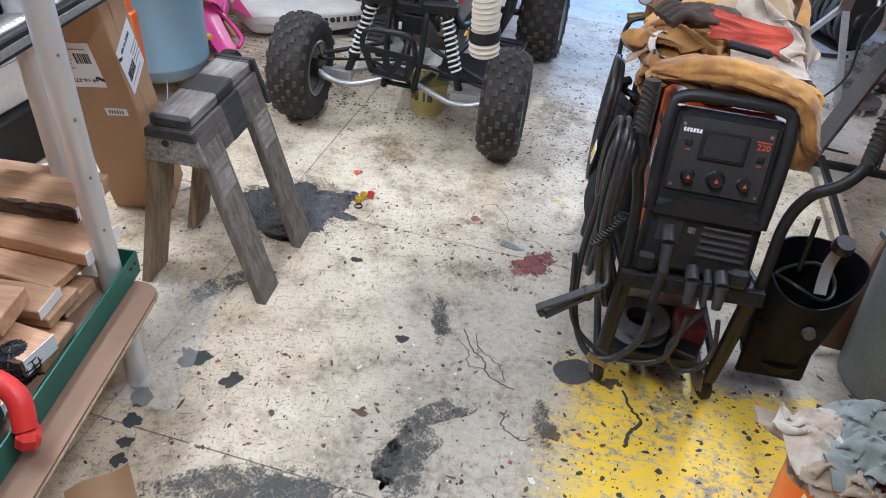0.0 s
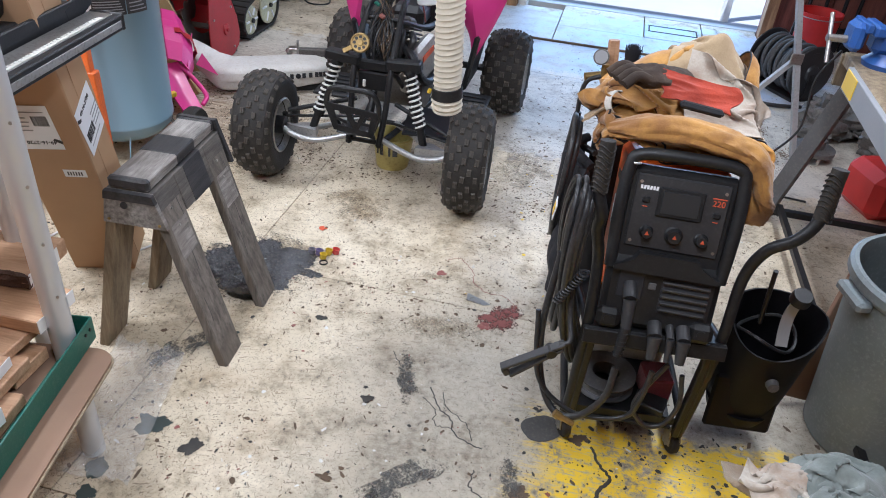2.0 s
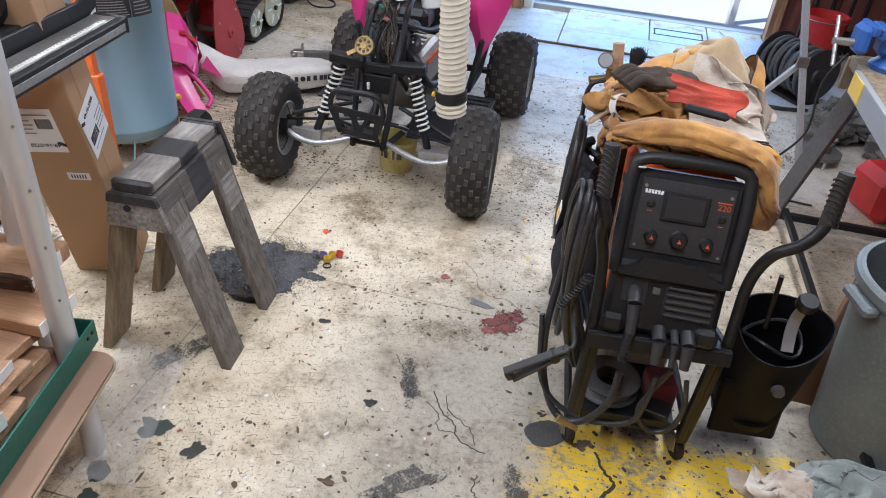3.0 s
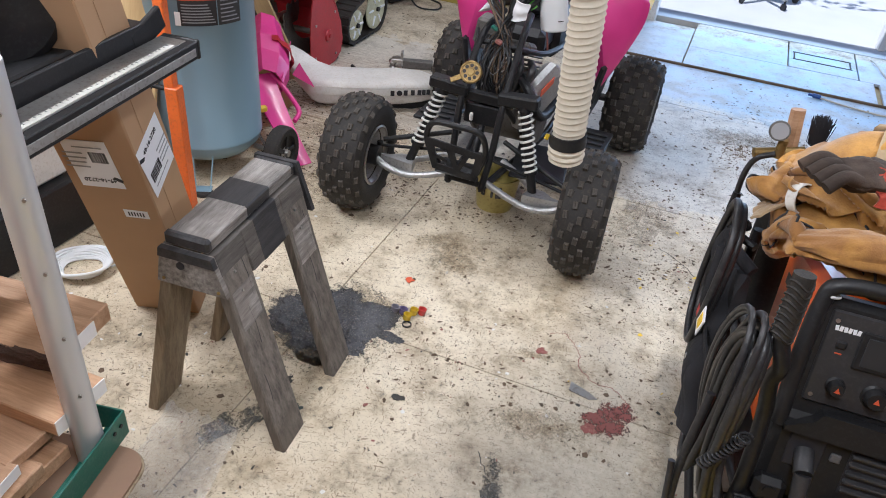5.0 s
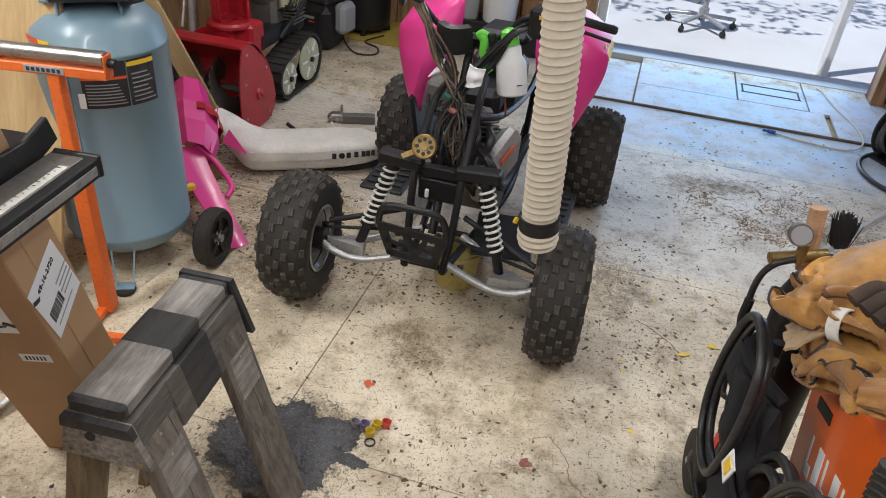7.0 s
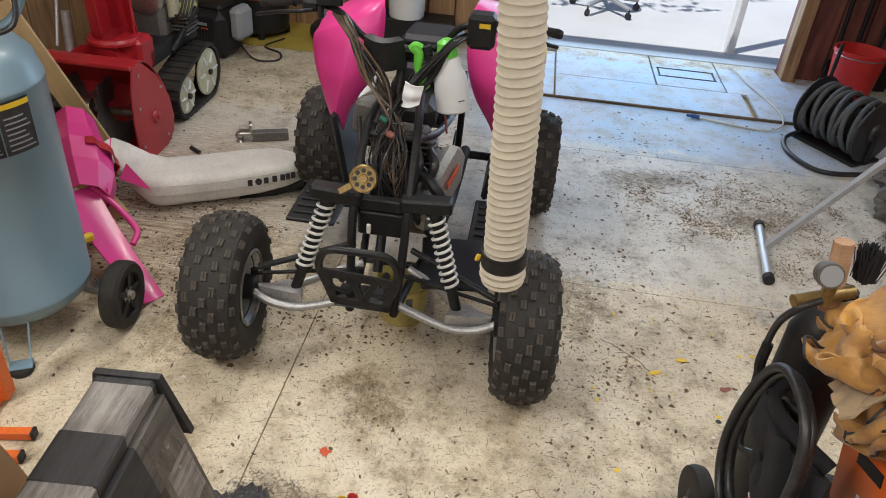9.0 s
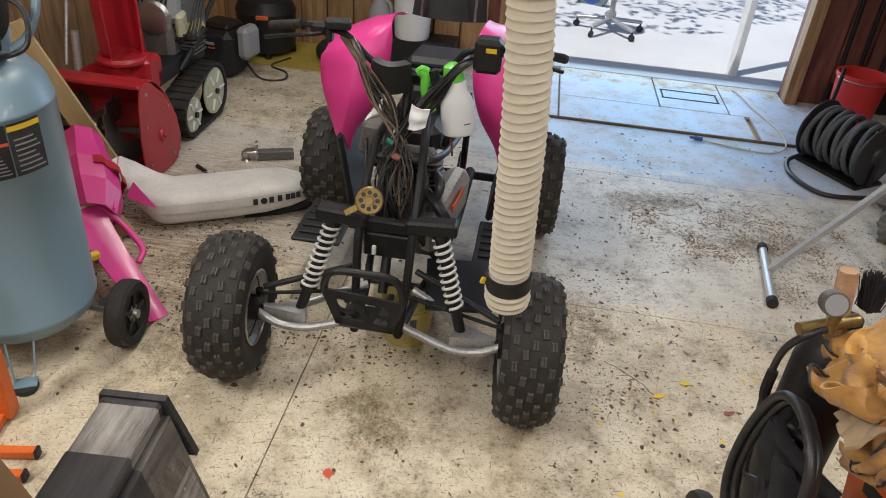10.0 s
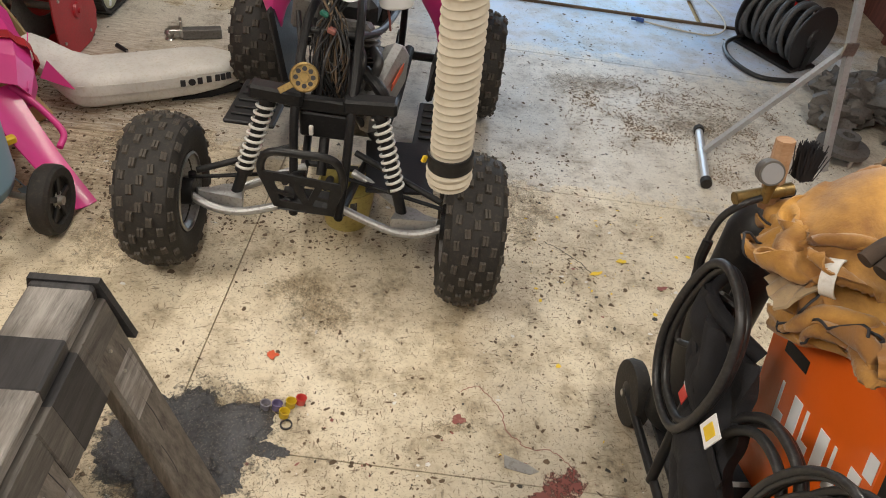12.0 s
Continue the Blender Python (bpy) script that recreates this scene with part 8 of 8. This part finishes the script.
seat = thing("bike_seat", SHOP.copy(), "long white vinyl bike seat lying on the floor", "seat")
part("cushion", Mesh().sheet(seat_fn, 70, 36), VINYL, seat, "", 70)
part("seat_base", Mesh().sheet(lambda s, t: seat_row(0.62 + 0.36 * s)[0] + Vector((0, (t - 0.5) * 0.16, 0.006 + 0.06 * s)), 12, 4, 0.03), BLACK, seat, "black plastic base", 60)
for k in range(7):
    f = 0.635 + k * 0.031
    c, hw, lo, hi = seat_row(f)
    d = (seat_row(f + 0.02)[0] - seat_row(f - 0.02)[0]).normalized()
    side = Vector((d.y, -d.x, 0))
    p = c + side * (hw + 0.0015) + Vector((0, 0, lo + (hi - lo) * 0.60))
    ang = math.degrees(math.atan2(d.y, d.x))
    if k == 1:
        part("logo_mark", Mesh().lathe([(0, 0), (0.016, -0.002), (0.016, 0.003), (0, 0.003)], 12, pose(*p, 0, 0, ang) @ pose(0, 0, 0, 88, 0, 0)), INK, seat, "", 0)
    else:
        part("logo_bar", Mesh().box((0, 0, 0), (0.022, 0.030, 0.006), bev=0.001, m=pose(*p, 0, 0, ang) @ pose(0, 0, 0, 88, 0, 0)), INK, seat, "black brand lettering as plain bars", 0)
part("logo_ring", Mesh().lathe([(0.016, 0), (0.022, 0), (0.022, 0.003), (0.016, 0.003)], 20, pose(-0.705, 1.15, 0.157, 0, 4, 25) @ Matrix.Diagonal((1.3, 0.8, 1, 1)), True), INK, seat, "", 0)
part("logo_bar", Mesh().box((-0.705, 1.15, 0.158), (0.024, 0.006, 0.003), (0, 4, 25)), INK, seat, "", 0)
part("seam", Mesh().tube([seat_fn(s / 30, 0.055) for s in range(3, 29)], 0.0022, 5), VINYL, seat, "", 60)

# ---- pink front bodywork leaning behind the compressor ----
pk = thing("pink_fender", pose(0, 0, 0), "loose pink plastic bodywork leaning behind the compressor", "bodywork")
A, B = Vector((-1.06, 3.79, 0.015)), Vector((-1.38, 4.12, 0.32))
ax = (B - A).normalized()
sd = ax.cross(Vector((0.75, -0.45, 0.5))).normalized()
nrm = ax.cross(sd)


def arm_fn(s, t):
    w = 0.05 + 0.035 * s
    return A.lerp(B, s) + sd * (t - 0.5) * 2 * w + nrm * (0.018 * math.cos((t - 0.5) * 3.0) + 0.015 * math.sin(3 * s))


part("lower_arm", Mesh().sheet(arm_fn, 24, 10, 0.005), PINK, pk, "", 60)
part("side_arm", Mesh().tube(smooth_path([A.lerp(B, 0.45) + sd * 0.07, A.lerp(B, 0.55) + sd * 0.12 - nrm * 0.01, A.lerp(B, 0.8) + sd * 0.11, A.lerp(B, 0.98) + sd * 0.07], 5), 0.013, 8), PINK, pk, "", 60)
part("sticker", Mesh().sheet(lambda s, t: arm_fn(0.30 + 0.55 * s, 0.30 + 0.36 * t) + (nrm if nrm.x > 0 else -nrm) * 0.004, 10, 3), PAPER, pk, "white printed sticker", 0)
part("reflector", Mesh().box(tuple(A.lerp(B, 0.6) - sd * 0.085), (0.05, 0.03, 0.03), (0, 0, 40), bev=0.006), YELLOWINK, pk, "amber reflector")


def hood_fn(s, t):
    a = radians(-70 + 210 * t)
    c = Vector((-1.345, 4.16, 0.27)).lerp(Vector((-1.50, 4.62, 0.40)), s)
    r = 0.085 + 0.045 * math.sin(math.pi * min(1, s * 1.2)) + 0.012 * (1 if (t * 6) % 1 > 0.5 else 0)
    return c + Vector((math.cos(a) * r, -0.04 * math.sin(a), math.sin(a) * r * 0.95 - 0.02))


part("hood", Mesh().sheet(hood_fn, 4, 5, 0.005), PINK, pk, "", 0)
part("intake_slot", Mesh().sheet(lambda s, t: hood_fn(0.42 + 0.10 * s, 0.18 + 0.5 * t) + Vector((0.004, -0.004, 0.004)), 4, 8, 0.003), RED, pk, "dark intake slot", 0)
part("lower_panel", Mesh().sheet(lambda s, t: Vector((-1.32, 4.15, 0.30)).lerp(Vector((-1.38, 4.5, 0.36)), s) + Vector((0.05 - 0.07 * t, 0.02 * t, -0.30 * t)), 8, 8, 0.005), PINK, pk, "", 25)
part("fin", Mesh().slab([(0, 0), (0.13, -0.05), (0.03, 0.07)], 0.006, pose(-1.30, 4.42, 0.20, 70, 10, 20)), PINK, pk, "", 0)

# ---- small things on the floor ----
hit = thing("tow_ball_mount", shop(-1.02, 1.62, 0.0, 0, 0, 22), "worn steel tow ball mount on the floor", "ball mount")
part("shank", Mesh().box((0.08, 0, 0.028), (0.20, 0.052, 0.052), bev=0.004), ENGINE, hit)
part("plate", Mesh().box((-0.05, 0, 0.05), (0.07, 0.06, 0.02), bev=0.004).box((-0.02, 0, 0.06), (0.016, 0.055, 0.09), bev=0.003), STEEL, hit)
part("ball", Mesh().lathe([(0, 0), (0.026, 0.0), (0.014, 0.01), (0.02, 0.02), (0.027, 0.035), (0.02, 0.052), (0, 0.056)], 20, pose(-0.08, 0, 0.0)), STEEL, hit)
scd = thing("screwdriver", shop(-1.30, 1.42, 0.012, 0, 0, -35), "screwdriver with a dark handle on the floor", "screwdriver")
part("handle", Mesh().rod((0, 0, 0), (0.08, 0, 0), 0.012, 0.010), BLACK, scd)
part("blade", Mesh().rod((0.08, 0, 0), (0.16, 0, -0.004), 0.004), STEEL, scd)
for x, y, c in ((-0.425, 2.80, "grey"), (-0.392, 2.795, "purple"), (-0.352, 2.80, "yellow"), (-0.322, 2.808, "red"), (-0.372, 2.765, "yellow")):
    solo("ear_plug_pot", Mesh().lathe([(0, 0.0), (0.011, 0), (0.0145, 0.004), (0.0155, 0.022), (0.0165, 0.026), (0.0135, 0.026), (0.0115, 0.006), (0, 0.006)], 16), CUP[c], pose(x, y, 0.001, 0, 12, 30), "tiny clear plastic pot with coloured lid", "pot", "coloured pots")
solo("loop_ring", Mesh().lathe([(0.014, 0), (0.018, 0.0), (0.018, 0.005), (0.014, 0.005)], 18, None, True), INK, pose(-0.365, 2.735, 0.002), "small black rubber ring on the floor", "ring")

# ---- outdoors ----
stool = thing("rolling_stool", shop(1.10, 5.55, -0.12), "steel rolling stool with five castor feet", "stool")
part("column", Mesh().rod((0, 0, 0.14), (0, 0, 0.62), 0.026).rod((0, 0, 0.10), (0, 0, 0.2), 0.045), ALLOY, stool)
part("cushion", Mesh().lathe([(0, 0.62), (0.17, 0.62), (0.18, 0.65), (0.17, 0.69), (0, 0.70)], 28), BLACK, stool)
for k in range(5):
    a = radians(72 * k + 20)
    c, s_ = math.cos(a), math.sin(a)
    lg = part("leg", Mesh().box((0.17 * c, 0.17 * s_, 0.115), (0.34, 0.045, 0.03), (0, 6, 72 * k + 20), bev=0.006), ALLOY, stool)
    part("castor", Mesh().rod((0.33 * c - 0.012 * s_, 0.33 * s_ + 0.012 * c, 0.032), (0.33 * c + 0.012 * s_, 0.33 * s_ - 0.012 * c, 0.032), 0.032).rod((0.33 * c, 0.33 * s_, 0.03), (0.33 * c, 0.33 * s_, 0.10), 0.01), BLACKSTEEL, lg)
cartw = thing("wheelbarrow_wheel", shop(0.95, 6.60, 0.02, 0, 78, 70), "grey tyre with a blue rim lying outdoors", "wheel")
part("tyre", Mesh().lathe([(0.13, -0.04), (0.18, -0.045), (0.20, 0), (0.18, 0.045), (0.13, 0.04)], 32, None, True), GREYBIN, cartw)
part("rim", Mesh().lathe([(0, -0.02), (0.13, -0.035), (0.13, 0.035), (0, 0.02)], 32), BLUE, cartw)
# tree beyond the drive whose crown dapples the ground
tree = thing("shade_tree", shop(-0.7, 7.2, -0.12), "leafy tree shading part of the drive", "tree")
part("trunk", Mesh().tube(smooth_path([(0, 0, 0), (0.05, 0, 1.2), (-0.05, 0.1, 2.6), (0.1, 0, 3.8)], 6), 0.16, 14, r1=0.07), BARK, tree)
rt = random.Random(8)
crown = Mesh()
for k in range(8):
    a = 2 * math.pi * k / 8
    e = Vector((1.9 * math.cos(a), 1.9 * math.sin(a), 4.3 + 0.8 * rt.random()))
    part("limb", Mesh().tube(smooth_path([(0, 0, 2.6 + 0.12 * k), e * 0.5 + Vector((0, 0, 1.6)), e], 5), 0.05, 8, r1=0.012), BARK, tree)
for k in range(5200):
    a, r = 2 * math.pi * rt.random(), 2.9 * rt.random() ** 0.6
    p = Vector((r * math.cos(a), r * math.sin(a), 4.0 + 1.6 * rt.random()))
    if noise.noise(p * 1.1) < -0.05:
        continue
    m = Matrix.Translation(p) @ pose(0, 0, 0, rt.uniform(-60, 60), rt.uniform(-60, 60), rt.uniform(0, 360))
    crown.add([(-0.07, 0, 0), (0, -0.035, 0.01), (0.08, 0, 0), (0, 0.035, 0.01)], [(0, 1, 2, 3)], m)
tagged(part("crown", crown, GREENSTEEL, tree, "", 0), "", "", "", "stuff")

# ---- stains, spills and chips on the floor ----


def stain(name, x, y, r, seed, mat, squash=1.0, spin=0.0, h=0.0022, rough=0.45, label="", n=72):
    g = Mesh().slab(blot(r * (1.35 if mat in (SMUDGE, REDSMUDGE, BROWNSMUDGE) else 1.0), seed, n, rough, squash, radians(spin)), 0.0008)
    return part(name, g, mat, floor, label, 0, SHOP.inverted() @ pose(x, y, 0.0006 + 0.00009 * seed))


def spill_fn(s, t):
    a = 2 * math.pi * s
    x, y = math.cos(a), math.sin(a)
    k = 1 + 0.30 * noise.noise((x * 1.8, y * 1.8, 4.2)) + 0.10 * noise.noise((x * 4, y * 4, 1.1)) + 0.12 * noise.noise((x * 13, y * 13, 2.1)) + 0.07 * noise.noise((x * 30, y * 30, 6.1)) + 0.3 * max(0, math.cos(a - 0.15)) ** 8
    r = (1 - t) * k
    q = Vector((0.205 * x * r, 0.195 * y * r, 0))
    edge = min(1.0, t * 7)
    z = 0.001 + edge * (0.005 + 0.016 * abs(noise.noise((q.x * 14, q.y * 26, 1))) + 0.012 * abs(noise.noise((q.x * 60, q.y * 34, 3))) + 0.004 * noise.noise(q * 90))
    return (q.x, q.y, z)


part("resin_spill", Mesh().sheet(spill_fn, 160, 60), CLAY, floor, "lumpy dark grey resin spill", 60, SHOP.inverted() @ pose(-0.668, 2.69, 0.0, 0, 0, 12))
for args in ((-0.41, 2.655, 0.045, 1, CLAY, 0.55, -25), (-0.80, 2.63, 0.05, 2, CHIPGREY, 0.6, 30), (-0.64, 2.68, 0.24, 60, SMUDGE, 0.9, 0), (-0.70, 2.56, 0.13, 61, BROWNSMUDGE, 0.6, 20), (-0.50, 2.80, 0.12, 62, BROWNSMUDGE, 0.6, -30), (-0.66, 2.53, 0.09, 3, SMUDGE, 0.5, -40), (-0.80, 1.80, 0.05, 4, CHIPGREEN, 0.8, 0), (-0.66, 1.72, 0.035, 5, CHIPGREY, 0.8, 50), (-0.915, 1.63, 0.032, 6, CHIPGREEN, 1.2, 0), (-0.91, 1.54, 0.028, 7, CHIPGREEN, 1.0, 0), (-0.905, 1.46, 0.022, 8, CHIPGREY, 0.8, 0), (-0.90, 1.40, 0.02, 9, CHIPGREY, 1.2, 0), (-0.33, 2.37, 0.022, 10, CHIPGREY, 0.6, 10), (0.0, 2.09, 0.12, 11, SMUDGE, 0.22, 96), (0.01, 2.02, 0.07, 12, SMUDGE, 0.3, 120), (0.36, 2.40, 0.075, 13, REDSMUDGE, 0.8, 20), (0.42, 2.45, 0.05, 14, REDSMUDGE, 0.6, 50), (0.30, 2.36, 0.028, 15, CHIPRED, 0.8, 0), (0.57, 1.80, 0.03, 17, CHIPBROWN, 0.8, 20), (-0.60, 1.32, 0.24, 18, SMUDGE, 0.22, 12), (-0.38, 1.33, 0.16, 19, SMUDGE, 0.3, -8), (-0.06, 1.52, 0.12, 20, SMUDGE, 0.4, 70), (-0.08, 1.40, 0.12, 21, SMUDGE, 0.5, 80), (0.06, 1.66, 0.17, 22, SMUDGE, 0.16, 28), (0.35, 1.58, 0.03, 23, CHIPBROWN, 0.8, 0), (0.33, 1.62, 0.13, 24, SMUDGE, 0.25, 80), (-0.86, 2.12, 0.10, 25, SMUDGE, 0.35, 55), (-0.76, 2.20, 0.10, 26, SMUDGE, 0.3, 60), (-0.66, 2.25, 0.035, 27, CHIPGREEN, 0.6, 40), (-0.72, 2.36, 0.04, 28, CHIPGREY, 0.5, 40), (-0.13, 1.95, 0.02, 29, CHIPGREY, 0.8, 0), (-0.24, 1.62, 0.02, 30, CHIPBROWN, 0.7, 0), (0.10, 2.68, 0.05, 31, BROWNSMUDGE, 0.6, 10), (0.14, 2.70, 0.018, 32, CHIPRED, 1, 0), (-0.15, 1.42, 0.07, 33, SMUDGE, 0.5, 60), (-0.22, 3.15, 0.14, 40, BROWNSMUDGE, 0.7, 20), (-0.30, 3.3, 0.10, 41, BROWNSMUDGE, 0.6, 0), (0.62, 3.80, 0.22, 42, BROWNSMUDGE, 0.5, 70), (1.75, 4.35, 0.30, 45, BROWNSMUDGE, 0.4, -20), (1.3, 4.8, 0.25, 46, BROWNSMUDGE, 0.4, 20), (-0.9, 4.2, 0.28, 47, BROWNSMUDGE, 0.5, 30), (-0.95, 3.6, 0.2, 48, BROWNSMUDGE, 0.5, 60), (0.15, 2.35, 0.15, 53, BROWNSMUDGE, 0.5, 0), (1.03, 3.20, 0.02, 34, CHIPRED, 0.6, 0), (-0.40, 3.006, 0.018, 35, REDINK, 0.8, 0), (0.93, 3.36, 0.018, 36, YELLOWINK, 0.6, 0), (0.80, 3.30, 0.025, 37, YELLOWINK, 0.4, 20), (0.30, 3.55, 0.02, 38, CHIPGREY, 0.6, 0)):
    stain("floor_stain", *args)
part("metal_flake", Mesh().slab([(-0.045, -0.02), (0.03, -0.024), (0.055, -0.008), (0.02, 0.006), (-0.05, 0.02)], 0.003, SHOP.inverted() @ pose(0.285, 2.525, 0.003, 4, 3, -20)), STEEL, floor, "thin grey metal flake", 0)
for pts, r, mat in (([(0.09, 2.02), (0.11, 1.93), (0.15, 1.88), (0.17, 1.80), (0.25, 1.75)], 0.006, CHIPGREY), ([(0.06, 1.97), (0.10, 1.92), (0.10, 1.85), (0.16, 1.83)], 0.004, CHIPGREY), ([(0.13, 2.0), (0.14, 1.92), (0.20, 1.86), (0.22, 1.78)], 0.004, CHIPGREY), ([(0.22, 1.66), (0.20, 1.60), (0.25, 1.55), (0.29, 1.555)], 0.005, CHIPGREY), ([(0.61, 1.77), (0.625, 1.70), (0.65, 1.64)], 0.012, CHIPGREY), ([(0.65, 1.645), (0.60, 1.60), (0.575, 1.545)], 0.015, CHIPGREY), ([(0.17, 2.80), (0.22, 2.82), (0.27, 2.74), (0.28, 2.64), (0.33, 2.58), (0.40, 2.56), (0.44, 2.48)], 0.0035, CHIPRED), ([(-0.42, 2.55), (-0.47, 2.47), (-0.44, 2.40), (-0.38, 2.33), (-0.36, 2.26)], 0.0016, LEGTAN), ([(-0.02, 2.12), (-0.05, 2.20)], 0.004, CHIPGREY), ([(1.62, 4.45), (1.64, 4.52), (1.72, 4.62), (1.70, 4.75)], 0.003, CHIPRED), ([(0.66, 3.50), (0.74, 3.40), (0.80, 3.28)], 0.005, CHIPGREY)):
    part("floor_streak", Mesh().tube([(p.x + 0.010 * noise.noise((p.x * 60, p.y * 60, r)), p.y + 0.010 * noise.noise((p.x * 60, p.y * 60, 5)), 0.0) for p in smooth_path([(a, b, 0) for a, b in pts], 10)], r * 0.42, 6, m=SHOP.inverted() @ Matrix.Diagonal((1, 1, 0.25, 1))), mat, floor, "", 0)


def scatter(name, count, mat, region, size, seed, label, density=None, h=0.0012, flat=0.9):
    """Loose chips: many small uneven polygons on the boards."""
    rr = random.Random(seed)
    g = Mesh()
    made = 0
    while made < count:
        u, v = rr.uniform(region[0], region[1]), rr.uniform(region[2], region[3])
        if density and rr.random() > density(u, v):
            continue
        r = size[0] + (size[1] - size[0]) * rr.random() ** 5
        n = rr.choice((5, 6, 7))
        sq, sp_ = rr.uniform(0.25, flat), rr.uniform(0, 6.28)
        ring = []
        for i in range(n):
            a = 2 * math.pi * i / n
            k = rr.uniform(0.55, 1.2)
            x, y = math.cos(a) * r * k, math.sin(a) * r * k * sq
            ring.append((u + x * math.cos(sp_) - y * math.sin(sp_), v + x * math.sin(sp_) + y * math.cos(sp_)))
        base = len(g.v)
        g.v += [(x, y, 0.0004) for x, y in ring] + [(x, y, h * rr.uniform(0.7, 1.5)) for x, y in ring]
        g.f += [tuple(base + n + i for i in range(n))] + [tuple((base + i, base + (i + 1) % n, base + n + (i + 1) % n, base + n + i)) for i in range(n)]
        made += 1
    ob = new(name, g.data(name, mat, 0))
    ob.parent = floor
    return tagged(ob, label, "", "", "stuff")


def clumpy(u, v):
    return max(0.05, 0.45 + 1.1 * noise.noise((u * 1.4, v * 1.4, 11)) + 0.5 * noise.noise((u * 5, v * 5, 3)))


scatter("dark_chips", 1700, CHIPGREY, (-2.4, 2.3, -2.6, 2.7), (0.0018, 0.012), 1, "scattered dark paint chips and grit", clumpy)
scatter("brown_chips", 4200, CHIPBROWN, (-2.4, 2.3, -2.6, 2.7), (0.002, 0.014), 2, "scattered brown debris", clumpy)
scatter("middle_chips", 1500, CHIPBROWN, (-0.5, 1.0, -1.0, 0.3), (0.002, 0.012), 12, "scattered brown debris", clumpy)
scatter("red_specks", 170, CHIPRED, (-0.6, 1.7, -2.2, 0.5), (0.003, 0.012), 3, "red paint specks", clumpy)
scatter("yellow_specks", 60, YELLOWINK, (0.5, 1.5, -0.7, 0.6), (0.002, 0.012), 4, "yellow paint specks", clumpy)
scatter("pale_chips", 600, WHITE, (-1.2, 1.9, -2.5, 1.6), (0.003, 0.015), 5, "pale paint flakes", clumpy)
scatter("yellow_area_chips", 900, CHIPGREY, (1.03, 2.0, -2.4, -1.2), (0.003, 0.016), 6, "dark scuffs on the yellow paint")
scatter("shavings", 3800, SHAVING, (0.75, 2.4, 0.5, 2.0), (0.0025, 0.008), 7, "drift of pale wood shavings", lambda u, v: max(0.0, 1 - ((u - 1.66) / 0.78) ** 2 - ((v - 1.42) / 0.55) ** 2) * (0.06 + max(0, noise.noise((u * 5, v * 5, 2)) * 1.6 + 0.7 * noise.noise((u * 14, v * 14, 5)))), 0.003, 0.35)
scatter("shavings_dark", 900, CHIPBROWN, (0.75, 2.4, 0.5, 2.0), (0.002, 0.006), 8, "brown debris among the shavings", lambda u, v: max(0.0, 1 - ((u - 1.58) / 0.7) ** 2 - ((v - 1.5) / 0.45) ** 2) * (0.04 + max(0, noise.noise((u * 4, v * 4, 2)) * 2.2)), 0.0025, 0.35)
scatter("dirt_drift", 2200, CHIPBROWN, (-1.6, -0.35, 0.1, 1.3), (0.003, 0.013), 9, "brown dirt drift beside the bike", clumpy, 0.002)
scatter("wheel_dirt", 420, CHIPBROWN, (0.55, 1.15, 0.0, 1.6), (0.003, 0.014), 10, "dark dirt beside the rear wheel", lambda u, v: max(0, 0.9 - abs(u - 0.75) * 2.2) * (0.2 + max(0, noise.noise((u * 3, v * 3, 7)) * 2)))
scatter("lane_chips", 130, CHIPGREY, (-0.6, 1.5, -1.8, -0.1), (0.004, 0.014), 21, "dark paint chips and gouges", clumpy, 0.001, 0.8)
scatter("gouges", 420, CHIPBROWN, (-0.8, 1.9, -2.2, 2.2), (0.006, 0.026), 22, "thin brown gouges in the paint", clumpy, 0.0008, 0.28)
scatter("threshold_chips", 150, CHIPGREY, (0.15, 2.3, 2.05, 2.76), (0.003, 0.012), 23, "dark chips in the blue paint", clumpy, 0.0010, 0.7)
part("oil_stain", Mesh().slab(blot(0.068, 5, 40, 0.10, 0.85, 0.3), 0.0008), SLICK, floor, "round dark grey oil stain", 0, SHOP.inverted() @ pose(0.455, 1.845, 0.002))
